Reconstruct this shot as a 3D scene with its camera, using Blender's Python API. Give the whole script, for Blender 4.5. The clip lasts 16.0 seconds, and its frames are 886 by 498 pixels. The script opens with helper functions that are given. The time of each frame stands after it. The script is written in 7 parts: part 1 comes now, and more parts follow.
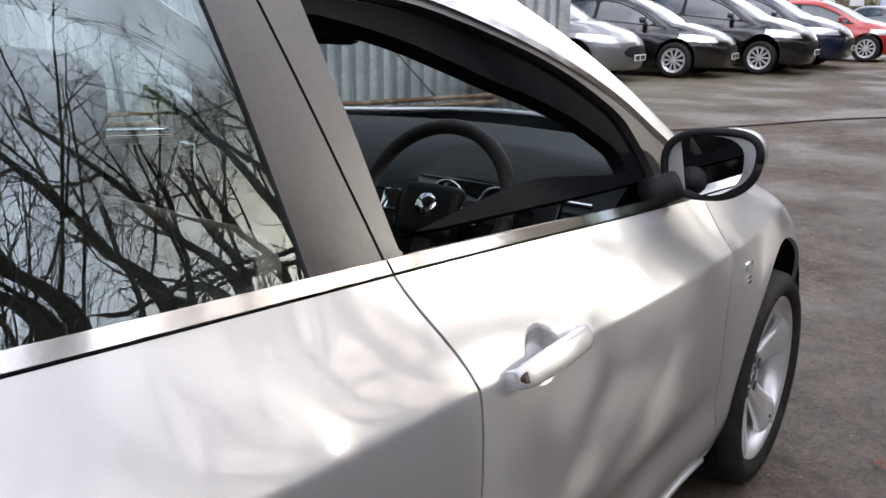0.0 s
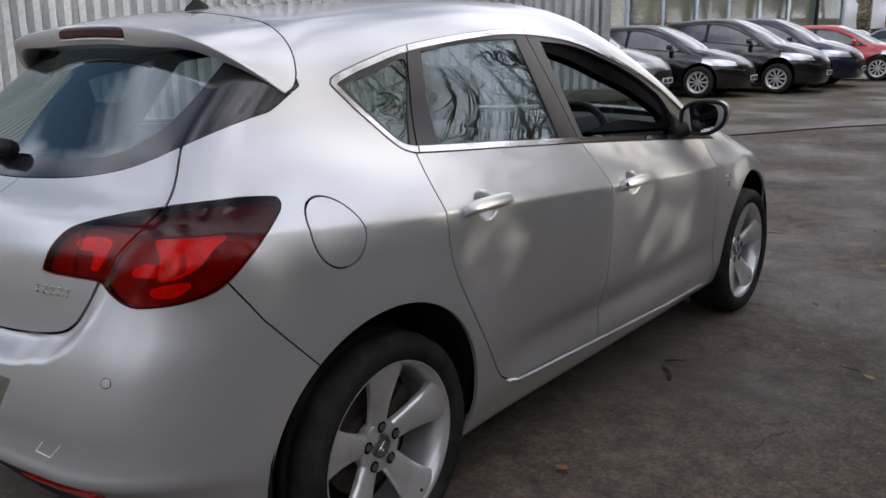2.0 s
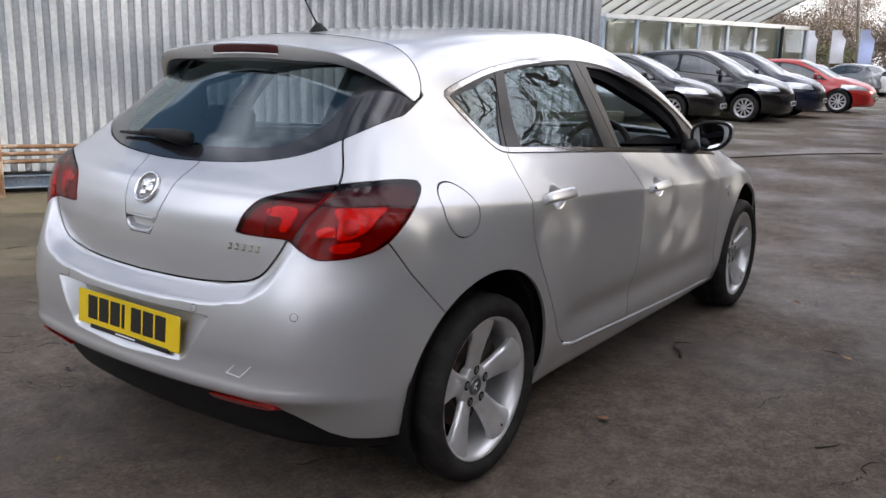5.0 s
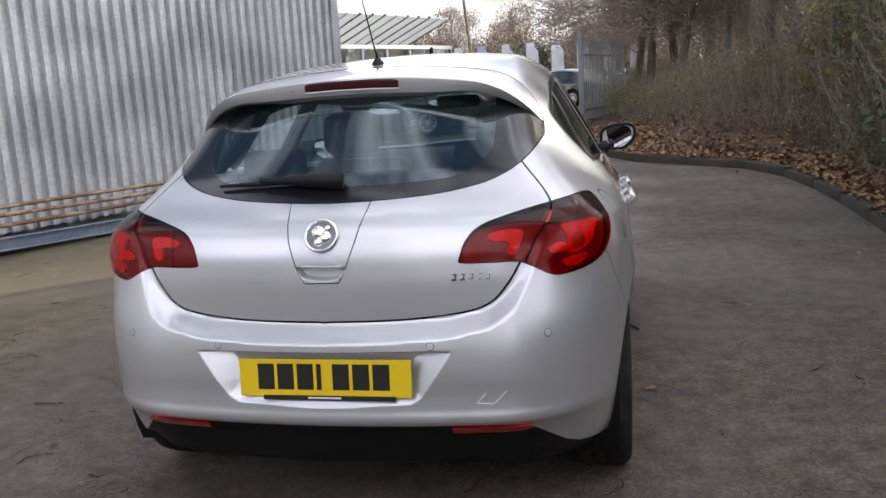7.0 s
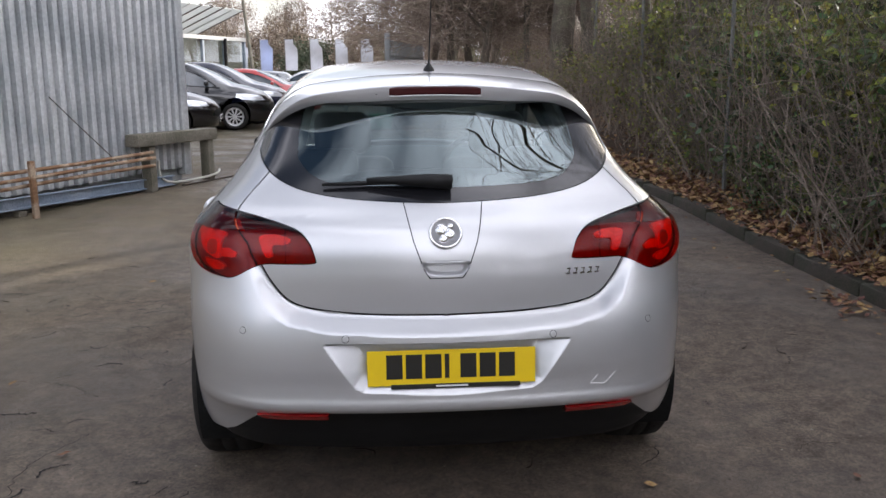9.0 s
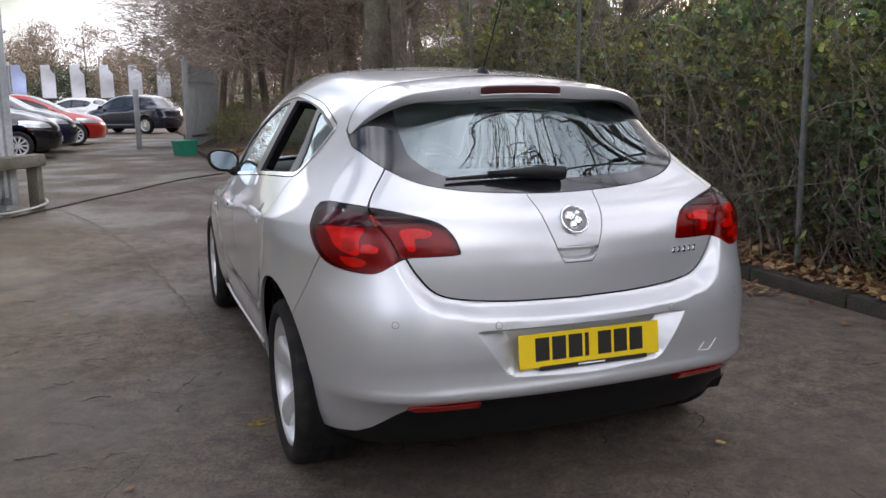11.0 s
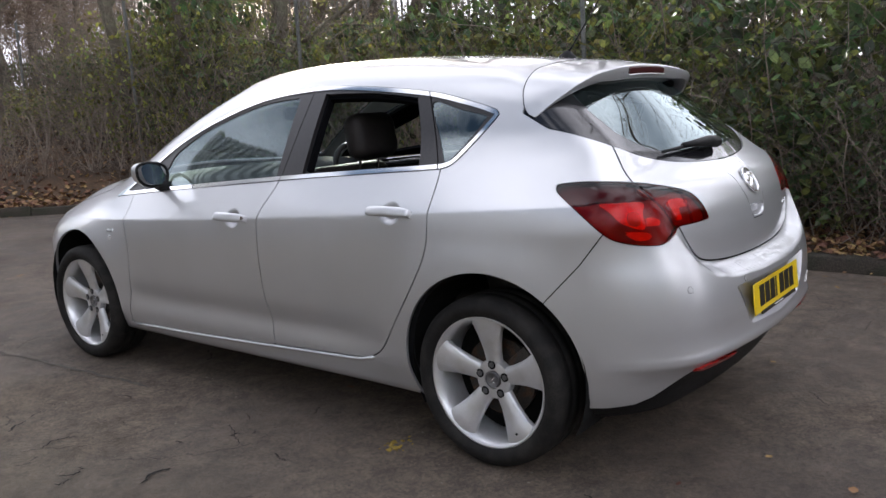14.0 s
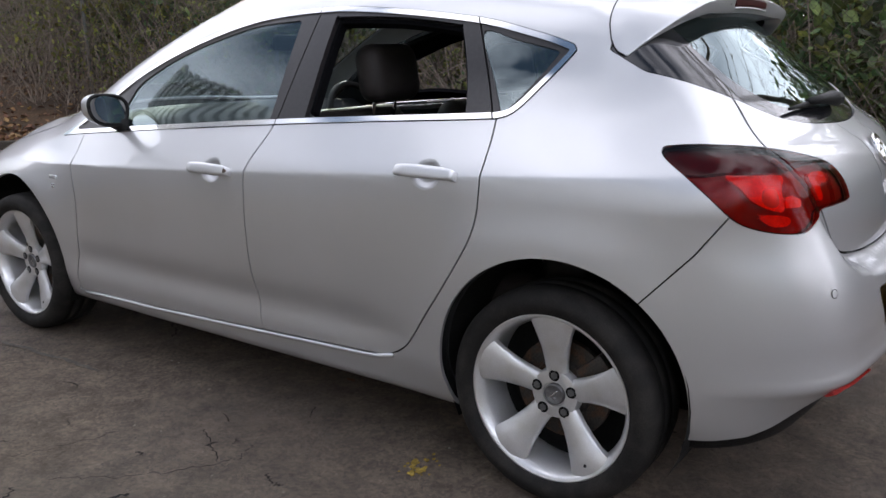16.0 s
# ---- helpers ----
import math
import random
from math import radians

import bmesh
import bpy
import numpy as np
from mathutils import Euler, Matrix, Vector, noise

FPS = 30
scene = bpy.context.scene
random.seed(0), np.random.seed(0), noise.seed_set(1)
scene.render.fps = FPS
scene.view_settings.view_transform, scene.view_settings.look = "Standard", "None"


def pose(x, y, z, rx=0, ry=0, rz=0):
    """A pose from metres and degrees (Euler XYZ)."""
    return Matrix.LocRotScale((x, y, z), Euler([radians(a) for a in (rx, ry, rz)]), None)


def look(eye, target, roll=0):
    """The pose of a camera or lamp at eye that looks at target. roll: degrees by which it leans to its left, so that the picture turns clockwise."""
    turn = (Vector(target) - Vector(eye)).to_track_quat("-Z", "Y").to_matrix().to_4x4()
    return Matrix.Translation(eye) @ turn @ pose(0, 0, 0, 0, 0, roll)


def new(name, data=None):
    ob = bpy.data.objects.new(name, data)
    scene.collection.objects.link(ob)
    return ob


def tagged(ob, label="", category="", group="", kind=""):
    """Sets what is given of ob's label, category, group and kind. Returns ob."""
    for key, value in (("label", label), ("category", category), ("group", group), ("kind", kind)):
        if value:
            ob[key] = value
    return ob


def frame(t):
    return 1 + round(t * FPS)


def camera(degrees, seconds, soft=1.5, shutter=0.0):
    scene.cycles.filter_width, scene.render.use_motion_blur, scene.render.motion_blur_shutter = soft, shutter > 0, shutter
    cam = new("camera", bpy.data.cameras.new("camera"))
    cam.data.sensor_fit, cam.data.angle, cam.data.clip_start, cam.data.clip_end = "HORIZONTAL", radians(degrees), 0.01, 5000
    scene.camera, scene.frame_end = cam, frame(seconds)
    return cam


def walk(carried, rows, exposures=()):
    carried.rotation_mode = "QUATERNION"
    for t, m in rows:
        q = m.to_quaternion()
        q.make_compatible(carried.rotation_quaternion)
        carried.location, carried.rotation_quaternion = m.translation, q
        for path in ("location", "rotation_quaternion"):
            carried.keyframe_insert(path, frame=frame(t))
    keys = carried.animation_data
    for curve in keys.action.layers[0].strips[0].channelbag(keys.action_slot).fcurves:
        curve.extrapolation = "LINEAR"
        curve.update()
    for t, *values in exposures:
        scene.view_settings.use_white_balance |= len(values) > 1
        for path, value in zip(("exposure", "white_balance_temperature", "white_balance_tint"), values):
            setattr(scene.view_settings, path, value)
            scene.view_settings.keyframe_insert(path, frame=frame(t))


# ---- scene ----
cam = camera(55.5, 16.0)
PATH = [
    (0, (1.426, -1.015, 1.317), (0.293, 0.541, 0.773), 0.8),
    (0.5, (1.695, -1.482, 1.303), (0.516, 0.071, 0.860), 0.3),
    (1, (1.923, -1.997, 1.308), (0.710, -0.472, 0.858), -0.1),
    (1.5, (2.075, -2.419, 1.268), (0.843, -0.909, 0.821), -3.4),
    (2, (2.216, -2.839, 1.346), (1.015, -1.311, 0.870), -0.6),
    (2.5, (2.274, -3.109, 1.343), (0.999, -1.631, 0.905), 0.7),
    (3, (2.317, -3.373, 1.364), (1.070, -1.867, 0.940), 0.7),
    (3.5, (2.351, -3.415, 1.368), (1.094, -1.919, 0.942), 0.3),
    (4, (2.358, -3.417, 1.370), (1.105, -1.917, 0.944), -0.2),
    (4.2, (2.356, -3.418, 1.368), (1.103, -1.918, 0.941), -0.2),
    (6.3, (1.535, -3.969, 1.325), (0.823, -2.143, 0.931), -0.1),
    (6.5, (1.347, -4.042, 1.329), (0.695, -2.192, 0.942), -1.9),
    (7, (0.833, -4.277, 1.358), (0.438, -2.353, 0.981), -3.3),
    (7.5, (0.351, -4.413, 1.343), (0.220, -2.450, 0.980), -2.4),
    (8, (-0.006, -4.543, 1.355), (0.035, -2.571, 1.020), -0.7),
    (8.5, (-0.118, -4.569, 1.378), (-0.037, -2.604, 1.016), -1.8),
    (8.7, (-0.151, -4.556, 1.435), (-0.050, -2.600, 1.030), -1.3),
    (10.8, (-1.155, -4.437, 1.318), (-0.528, -2.567, 0.986), -0.4),
    (11, (-1.367, -4.400, 1.337), (-0.680, -2.553, 0.995), -0.7),
    (11.5, (-1.859, -4.278, 1.356), (-0.939, -2.541, 0.990), -1.4),
    (12, (-2.282, -3.988, 1.358), (-1.134, -2.392, 0.988), -2.2),
    (12.5, (-2.646, -3.700, 1.331), (-1.316, -2.241, 1.011), -1.7),
    (13, (-2.900, -3.351, 1.310), (-1.431, -2.034, 0.986), -2.6),
    (13.5, (-3.064, -3.121, 1.305), (-1.567, -1.841, 0.961), -2.1),
    (14, (-3.177, -3.020, 1.313), (-1.637, -1.793, 0.961), -3.1),
    (14.5, (-3.194, -3.002, 1.296), (-1.652, -1.773, 0.960), -1.5),
    (15, (-3.194, -2.976, 1.280), (-1.652, -1.745, 0.955), -1.0),
    (15.5, (-3.080, -2.777, 1.227), (-1.514, -1.592, 0.850), -0.3),
    (16, (-2.786, -2.358, 1.261), (-1.201, -1.232, 0.790), -0.4),
]
EXPOSURES = [(0, 1.14), (0.5, 0.40), (1, 0.18), (2, 0.30), (3, 0.52), (4, 0.68), (7, 0.70), (8, 0.68), (11, 0.72), (12.5, 0.68), (13.5, 0.84), (14.2, 0.75), (16, 0.86)]
walk(cam, [(t, look(eye, target, roll)) for t, eye, target, roll in PATH], EXPOSURES)


# ---- world, sun ----
SUN_AZ, SUN_EL = 44.5, 17.0          # degrees to the right of +y, and up
world = bpy.data.worlds.new("world")
scene.world = world
world.use_nodes = True
wn = world.node_tree
sky = wn.nodes.new("ShaderNodeTexSky")
sky.sky_type, sky.sun_disc = "NISHITA", False
sky.sun_elevation, sky.sun_rotation = radians(SUN_EL), radians(SUN_AZ)
sky.dust_density, sky.air_density, sky.ozone_density = 3.0, 1.0, 1.5
cloud_co = wn.nodes.new("ShaderNodeTexCoord")
cloud = wn.nodes.new("ShaderNodeTexNoise")
cloud.inputs["Scale"].default_value, cloud.inputs["Detail"].default_value = 2.6, 6.0
cloud_ramp = wn.nodes.new("ShaderNodeValToRGB")
cloud_ramp.color_ramp.elements[0].position, cloud_ramp.color_ramp.elements[1].position = 0.38, 0.60
cloud_mix = wn.nodes.new("ShaderNodeMix")
cloud_mix.data_type = "RGBA"
wn.links.new(cloud_co.outputs["Generated"], cloud.inputs["Vector"])
cloud_sep, cloud_lean = wn.nodes.new("ShaderNodeSeparateXYZ"), wn.nodes.new("ShaderNodeMath")
cloud_lean.operation, cloud_lean.inputs[1].default_value = "MULTIPLY_ADD", 0.115       # thinner cloud towards the west
wn.links.new(cloud_co.outputs["Generated"], cloud_sep.inputs[0])
wn.links.new(cloud_sep.outputs["X"], cloud_lean.inputs[0])
wn.links.new(cloud.outputs["Fac"], cloud_lean.inputs[2])
wn.links.new(cloud_lean.outputs[0], cloud_ramp.inputs["Fac"])
wn.links.new(cloud_ramp.outputs["Color"], cloud_mix.inputs[0])
wn.links.new(sky.outputs["Color"], cloud_mix.inputs[6])
cloud_mix.inputs[7].default_value = (19.3, 19.3, 21.5, 1)
back = wn.nodes["Background"]
wn.links.new(cloud_mix.outputs[2], back.inputs["Color"])
back.inputs["Strength"].default_value = 0.095
sun = new("sun", bpy.data.lights.new("sun", "SUN"))
sun.data.energy, sun.data.angle, sun.data.color = 5.0, radians(0.9), (1.0, 0.93, 0.82)
sun_dir = Vector((math.sin(radians(SUN_AZ)) * math.cos(radians(SUN_EL)), math.cos(radians(SUN_AZ)) * math.cos(radians(SUN_EL)), math.sin(radians(SUN_EL))))
sun.matrix_world = look(sun_dir * 60, (0, 0, 0))


# ---- materials ----
def mat(name, base, rough=0.6, metal=0.0, vary=0.25, scale=8.0, fine=120.0, bump=0.0, bump_scale=0.0, coat=0.0, second=None, patch=(0.45, 0.6), spread=0.0, space="Object"):
    """A principled material whose colour wanders at two scales, towards a second colour in patches, with a fine relief."""
    m = bpy.data.materials.new(name)
    m.use_nodes = True
    nt = m.node_tree
    b = nt.nodes["Principled BSDF"]
    b.inputs["Roughness"].default_value, b.inputs["Metallic"].default_value = rough, metal
    b.inputs["Coat Weight"].default_value, b.inputs["Coat Roughness"].default_value = coat, 0.03
    co = nt.nodes.new("ShaderNodeTexCoord")
    big, small = nt.nodes.new("ShaderNodeTexNoise"), nt.nodes.new("ShaderNodeTexNoise")
    for n, s in ((big, scale), (small, fine)):
        n.inputs["Scale"].default_value, n.inputs["Detail"].default_value = s, 5.0
        nt.links.new(co.outputs[space], n.inputs["Vector"])
    ramp = nt.nodes.new("ShaderNodeValToRGB")
    ramp.color_ramp.elements[0].position, ramp.color_ramp.elements[1].position = patch
    ramp.color_ramp.elements[0].color = (*base, 1)
    ramp.color_ramp.elements[1].color = (*(second or tuple(min(1, c * (1 + vary)) for c in base)), 1)
    nt.links.new(big.outputs["Fac"], ramp.inputs["Fac"])
    hue = nt.nodes.new("ShaderNodeHueSaturation")
    val = nt.nodes.new("ShaderNodeMapRange")
    val.inputs[1].default_value, val.inputs[2].default_value = 0.3, 0.7
    val.inputs[3].default_value, val.inputs[4].default_value = 1 - vary, 1 + vary
    nt.links.new(small.outputs["Fac"], val.inputs[0])
    nt.links.new(ramp.outputs["Color"], hue.inputs["Color"])
    last = val.outputs[0]
    if spread:
        geo = nt.nodes.new("ShaderNodeNewGeometry")
        r = nt.nodes.new("ShaderNodeMapRange")
        r.inputs[3].default_value, r.inputs[4].default_value = 1 - spread, 1 + spread
        nt.links.new(geo.outputs["Random Per Island"], r.inputs[0])
        mul = nt.nodes.new("ShaderNodeMath")
        mul.operation = "MULTIPLY"
        nt.links.new(last, mul.inputs[0])
        nt.links.new(r.outputs[0], mul.inputs[1])
        last = mul.outputs[0]
        h = nt.nodes.new("ShaderNodeMapRange")
        h.inputs[3].default_value, h.inputs[4].default_value = 0.5 - spread * 0.06, 0.5 + spread * 0.06
        nt.links.new(geo.outputs["Random Per Island"], h.inputs[0])
        nt.links.new(h.outputs[0], hue.inputs["Hue"])
    nt.links.new(last, hue.inputs["Value"])
    nt.links.new(hue.outputs["Color"], b.inputs["Base Color"])
    if bump:
        bm_ = nt.nodes.new("ShaderNodeBump")
        bm_.inputs["Strength"].default_value = bump
        bm_.inputs["Distance"].default_value = 0.01
        tex = nt.nodes.new("ShaderNodeTexNoise")
        tex.inputs["Scale"].default_value, tex.inputs["Detail"].default_value = bump_scale or fine, 4.0
        nt.links.new(co.outputs[space], tex.inputs["Vector"])
        nt.links.new(tex.outputs["Fac"], bm_.inputs["Height"])
        nt.links.new(bm_.outputs["Normal"], b.inputs["Normal"])
    return m


def pane(name, tint, rough=0.0, ior=1.5, gloss=(0.9, 0.9, 0.9)):
    """Thin glass: it lets tinted light through and mirrors by Fresnel."""
    m = bpy.data.materials.new(name)
    m.use_nodes = True
    nt = m.node_tree
    nt.nodes.remove(nt.nodes["Principled BSDF"])
    tr, gl, lw, pw, mr, mix = (nt.nodes.new("ShaderNode" + k) for k in ("BsdfTransparent", "BsdfGlossy", "LayerWeight", "Math", "MapRange", "MixShader"))
    tr.inputs["Color"].default_value = (*tint, 1)
    gl.inputs["Roughness"].default_value, gl.inputs["Color"].default_value = rough, (*gloss, 1)
    lw.inputs["Blend"].default_value = 0.5
    pw.operation, pw.inputs[1].default_value = "POWER", 5.0
    mr.inputs[3].default_value, mr.inputs[4].default_value = 2 * ((ior - 1) / (ior + 1)) ** 2, 1.0
    nt.links.new(lw.outputs["Facing"], pw.inputs[0])
    nt.links.new(pw.outputs[0], mr.inputs[0])
    nt.links.new(mr.outputs[0], mix.inputs[0])
    nt.links.new(tr.outputs[0], mix.inputs[1])
    nt.links.new(gl.outputs[0], mix.inputs[2])
    nt.links.new(mix.outputs[0], nt.nodes["Material Output"].inputs["Surface"])
    return m


SILVER = mat("silver_paint", (0.60, 0.605, 0.62), 0.36, 0.64, 0.035, 1.7, 900.0, 0.012, 2500.0, coat=1.0, second=(0.58, 0.585, 0.595))
BLACK_GLOSS = mat("gloss_black", (0.012, 0.012, 0.014), 0.12, 0, 0.15, 6, 200, coat=0.6)
BLACK_PLASTIC = mat("black_plastic", (0.008, 0.008, 0.0085), 0.55, 0, 0.25, 9, 300, 0.15, 900)
PILLAR = mat("pillar_film", (0.019, 0.017, 0.018), 0.33, 0, 0.2, 3, 90)
RUBBER = mat("tyre_rubber", (0.014, 0.013, 0.0125), 0.8, 0, 0.35, 14, 240, 0.2, 300, second=(0.025, 0.023, 0.021))
ALLOY = mat("alloy_rim", (0.70, 0.70, 0.71), 0.29, 0.55, 0.06, 9, 300, coat=0.5, second=(0.62, 0.615, 0.60))
CAP = mat("cap_grey", (0.16, 0.16, 0.165), 0.35, 0.6, 0.2, 30, 200)
CHROME = mat("chrome", (0.86, 0.86, 0.87), 0.09, 1.0, 0.03, 4, 200)
DARK_METAL = mat("dark_metal", (0.06, 0.055, 0.05), 0.55, 0.6, 0.4, 30, 200, second=(0.10, 0.06, 0.04))
LINER = mat("arch_liner", (0.005, 0.005, 0.005), 0.9, 0, 0.3, 9, 90)
TRIM_DARK = mat("cabin_trim_dark", (0.020, 0.021, 0.023), 0.65, 0, 0.2, 7, 400, 0.12, 1500)
TRIM_GREY = mat("cabin_trim_grey", (0.36, 0.355, 0.335), 0.85, 0, 0.08, 7, 400, 0.12, 1500)
SEAT = mat("seat_leather", (0.034, 0.029, 0.028), 0.48, 0, 0.25, 12, 300, 0.15, 700)
GLASS = pane("window_glass", (0.62, 0.71, 0.71), ior=1.72, gloss=(0.80, 0.93, 0.97))
GLASS_DARK = pane("tinted_glass", (0.36, 0.43, 0.44), ior=1.85, gloss=(0.82, 0.95, 0.97))
MIRROR = mat("mirror_silver", (0.8, 0.82, 0.84), 0.02, 1.0, 0.01, 3, 60)
LENS = pane("smoked_red_lens", (0.78, 0.062, 0.030), 0.06, 1.24)
LENS_DARK = pane("dark_red_lens", (0.36, 0.045, 0.042), 0.08, 1.30)
LAMP_RED = mat("lamp_red", (0.85, 0.115, 0.030), 0.25, 0, 0.2, 30, 260, 0.3, 400, coat=0.5)
LAMP_DEEP = mat("lamp_deep_red", (0.17, 0.016, 0.013), 0.3, 0, 0.2, 30, 260, coat=0.5)
LAMP_AMBER = mat("lamp_amber", (0.75, 0.23, 0.05), 0.25, 0, 0.2, 40, 260, coat=0.5)
LAMP_CLEAR = mat("lamp_clear", (0.62, 0.64, 0.66), 0.12, 0.5, 0.1, 20, 160, coat=1.0)
REFLECTOR = mat("red_reflector", (0.30, 0.010, 0.010), 0.25, 0, 0.2, 60, 400, coat=0.6)
BRAKE_RED = mat("dark_brake_lens", (0.040, 0.004, 0.005), 0.35, 0, 0.2, 60, 400)
YELLOW = mat("plate_yellow", (0.80, 0.56, 0.012), 0.32, 0, 0.03, 9, 300, coat=0.3)
INK = mat("plate_black", (0.014, 0.013, 0.010), 0.45, 0, 0.1, 9, 90)
WHITE = mat("white_plastic", (0.75, 0.75, 0.74), 0.4, 0, 0.05, 9, 90)
FELT = mat("matt_black_felt", (0.006, 0.006, 0.007), 0.95, 0, 0.2, 9, 300)
FELT.node_tree.nodes["Principled BSDF"].inputs["Specular IOR Level"].default_value = 0.0
for m_ in (RUBBER, LINER, BLACK_PLASTIC, TRIM_DARK, SEAT, BRAKE_RED):
    m_.node_tree.nodes["Principled BSDF"].inputs["Specular IOR Level"].default_value = 0.25


# ---- mesh helpers ----
def mesh_of(name, verts, faces, normals=None, smooth=False):
    me = bpy.data.meshes.new(name)
    me.from_pydata([tuple(v) for v in np.asarray(verts, float).tolist()], [], [tuple(f) for f in faces])
    if smooth or normals is not None:
        me.polygons.foreach_set("use_smooth", [True] * len(me.polygons))
    if normals is not None:
        me.normals_split_custom_set_from_vertices(np.asarray(normals, float).tolist())
    me.update()
    return me


def obj(name, me, material, parent=None, label="", at=None):
    ob = new(name, me)
    if material is not None and not me.materials:
        me.materials.append(material)
    if parent is not None:
        ob.parent = parent
    if at is not None:
        ob.matrix_basis = at
    if label:
        tagged(ob, label)
    return ob


def part(name, bm, material, parent, label="", smooth=True, at=None):
    """One bmesh as one mesh object under a thing or a part."""
    me = bpy.data.meshes.new(name)
    bm.to_mesh(me)
    bm.free()
    if smooth:
        me.polygons.foreach_set("use_smooth", [True] * len(me.polygons))
        me.set_sharp_from_angle(angle=radians(38))
    return obj(name, me, material, parent, label, at)


def thing(name, label, category, group="", at=None, kind=""):
    ob = new(name)
    ob.empty_display_size = 0.1
    if at is not None:
        ob.matrix_basis = at
    return tagged(ob, label, category, group, kind)


def box(bm, sx, sy, sz, m=None, bevel=0.0, segs=2):
    r = bmesh.ops.create_cube(bm, size=1.0, matrix=(m or Matrix()) @ Matrix.Diagonal((sx, sy, sz, 1)))
    if bevel:
        es = list({e for v in r["verts"] for e in v.link_edges})
        bmesh.ops.bevel(bm, geom=es, offset=bevel, segments=segs, affect="EDGES", profile=0.5)
    return bm


def rod(bm, a, b, r0, r1=None, sides=8):
    a, b = Vector(a), Vector(b)
    m = Matrix.Translation((a + b) / 2) @ (b - a).to_track_quat("Z", "Y").to_matrix().to_4x4()
    bmesh.ops.create_cone(bm, cap_ends=True, segments=sides, radius1=r0, radius2=r0 if r1 is None else r1, depth=(b - a).length, matrix=m)
    return bm


def tube(points, radii, sides=8, cap=True):
    """Verts and faces of a tube along points, of one radius or one for each point."""
    pts = [Vector(p) for p in points]
    radii = [radii] * len(pts) if isinstance(radii, (int, float)) else radii
    verts, faces = [], []
    side = None
    for i, p in enumerate(pts):
        d = (pts[min(i + 1, len(pts) - 1)] - pts[max(i - 1, 0)]).normalized()
        if side is None:
            side = d.cross(Vector((0.3, 0.2, 1.0)) if abs(d.z) < 0.9 else Vector((1, 0, 0))).normalized()
        side = (side - d * side.dot(d)).normalized()
        up = d.cross(side)
        for k in range(sides):
            a = 2 * math.pi * k / sides
            verts.append(p + (side * math.cos(a) + up * math.sin(a)) * radii[i])
    for i in range(len(pts) - 1):
        for k in range(sides):
            a, b = i * sides + k, i * sides + (k + 1) % sides
            faces.append((a, b, b + sides, a + sides))
    if cap:
        faces.append(tuple(range(sides))[::-1])
        faces.append(tuple(range((len(pts) - 1) * sides, len(pts) * sides)))
    return verts, faces


def lathe(profile, sides=48, axis="x"):
    """Verts and faces of a turned shape: profile of (along, radius) round the axis."""
    verts, faces = [], []
    n = len(profile)
    for k in range(sides):
        a = 2 * math.pi * k / sides
        for u, r in profile:
            c, s = r * math.cos(a), r * math.sin(a)
            verts.append((u, c, s) if axis == "x" else (c, s, u) if axis == "z" else (c, u, s))
    for k in range(sides):
        for i in range(n - 1):
            a, b = k * n + i, ((k + 1) % sides) * n + i
            faces.append((a, b, b + 1, a + 1))
    return verts, faces


def smooth_line(points, closed=True, steps=6):
    """A Catmull-Rom line through 2D or 3D points."""
    p = np.array(points, float)
    n = len(p)
    out = []
    for i in range(n if closed else n - 1):
        a, b, c, d = (p[(i - 1) % n], p[i], p[(i + 1) % n], p[(i + 2) % n]) if closed else (p[max(i - 1, 0)], p[i], p[i + 1], p[min(i + 2, n - 1)])
        for k in range(steps):
            t = k / steps
            out.append(0.5 * (2 * b + (c - a) * t + (2 * a - 5 * b + 4 * c - d) * t * t + (3 * b - a - 3 * c + d) * t ** 3))
    if not closed:
        out.append(p[-1])
    return np.array(out)


def merge(parts):
    """Several (verts, faces) as one."""
    verts, faces = [], []
    for v, f in parts:
        o = len(verts)
        verts += [tuple(q) for q in v]
        faces += [tuple(i + o for i in g) for g in f]
    return verts, faces


# ---- body surface of the hatchback: side, top, rear and front sheets, blended ----
def spline(xs, ys):
    """monotone-ish cubic (Catmull-Rom, finite differences) through knots."""
    xs, ys = np.array(xs, float), np.array(ys, float)
    d = np.diff(ys) / np.diff(xs)
    m = np.r_[d[0], (d[:-1] * np.diff(xs)[1:] + d[1:] * np.diff(xs)[:-1]) / (xs[2:] - xs[:-2]), d[-1]]
    def f(x):
        x = np.clip(np.asarray(x, float), xs[0], xs[-1])
        i = np.clip(np.searchsorted(xs, x) - 1, 0, len(xs) - 2)
        h = xs[i + 1] - xs[i]
        t = (x - xs[i]) / h
        return ((2*t**3 - 3*t**2 + 1) * ys[i] + (t**3 - 2*t**2 + t) * h * m[i] + (-2*t**3 + 3*t**2) * ys[i + 1] + (t**3 - t**2) * h * m[i + 1])
    return f
def smax(a, b, k):
    h = np.maximum(k - np.abs(a - b), 0) / k
    return np.maximum(a, b) + h * h * k / 4
def ramp(x, a, b):
    t = np.clip((x - a) / (b - a), 0, 1)
    return t * t * (3 - 2 * t)
LOWER = spline([.10,.20,.26,.31,.40,.52,.64,.76,.84,.90,1.5], [.80,.832,.846,.857,.868,.880,.889,.8945,.8945,.8915,.80])
UPPER = spline([.10,.80,.905,.95,1.02,1.10,1.2,1.3,1.4,1.5], [1.30,.9365,.8775,.848,.803,.757,.700,.641,.578,.50])


def SIDE(z):
    return -smax(-LOWER(z), -UPPER(z), .003)


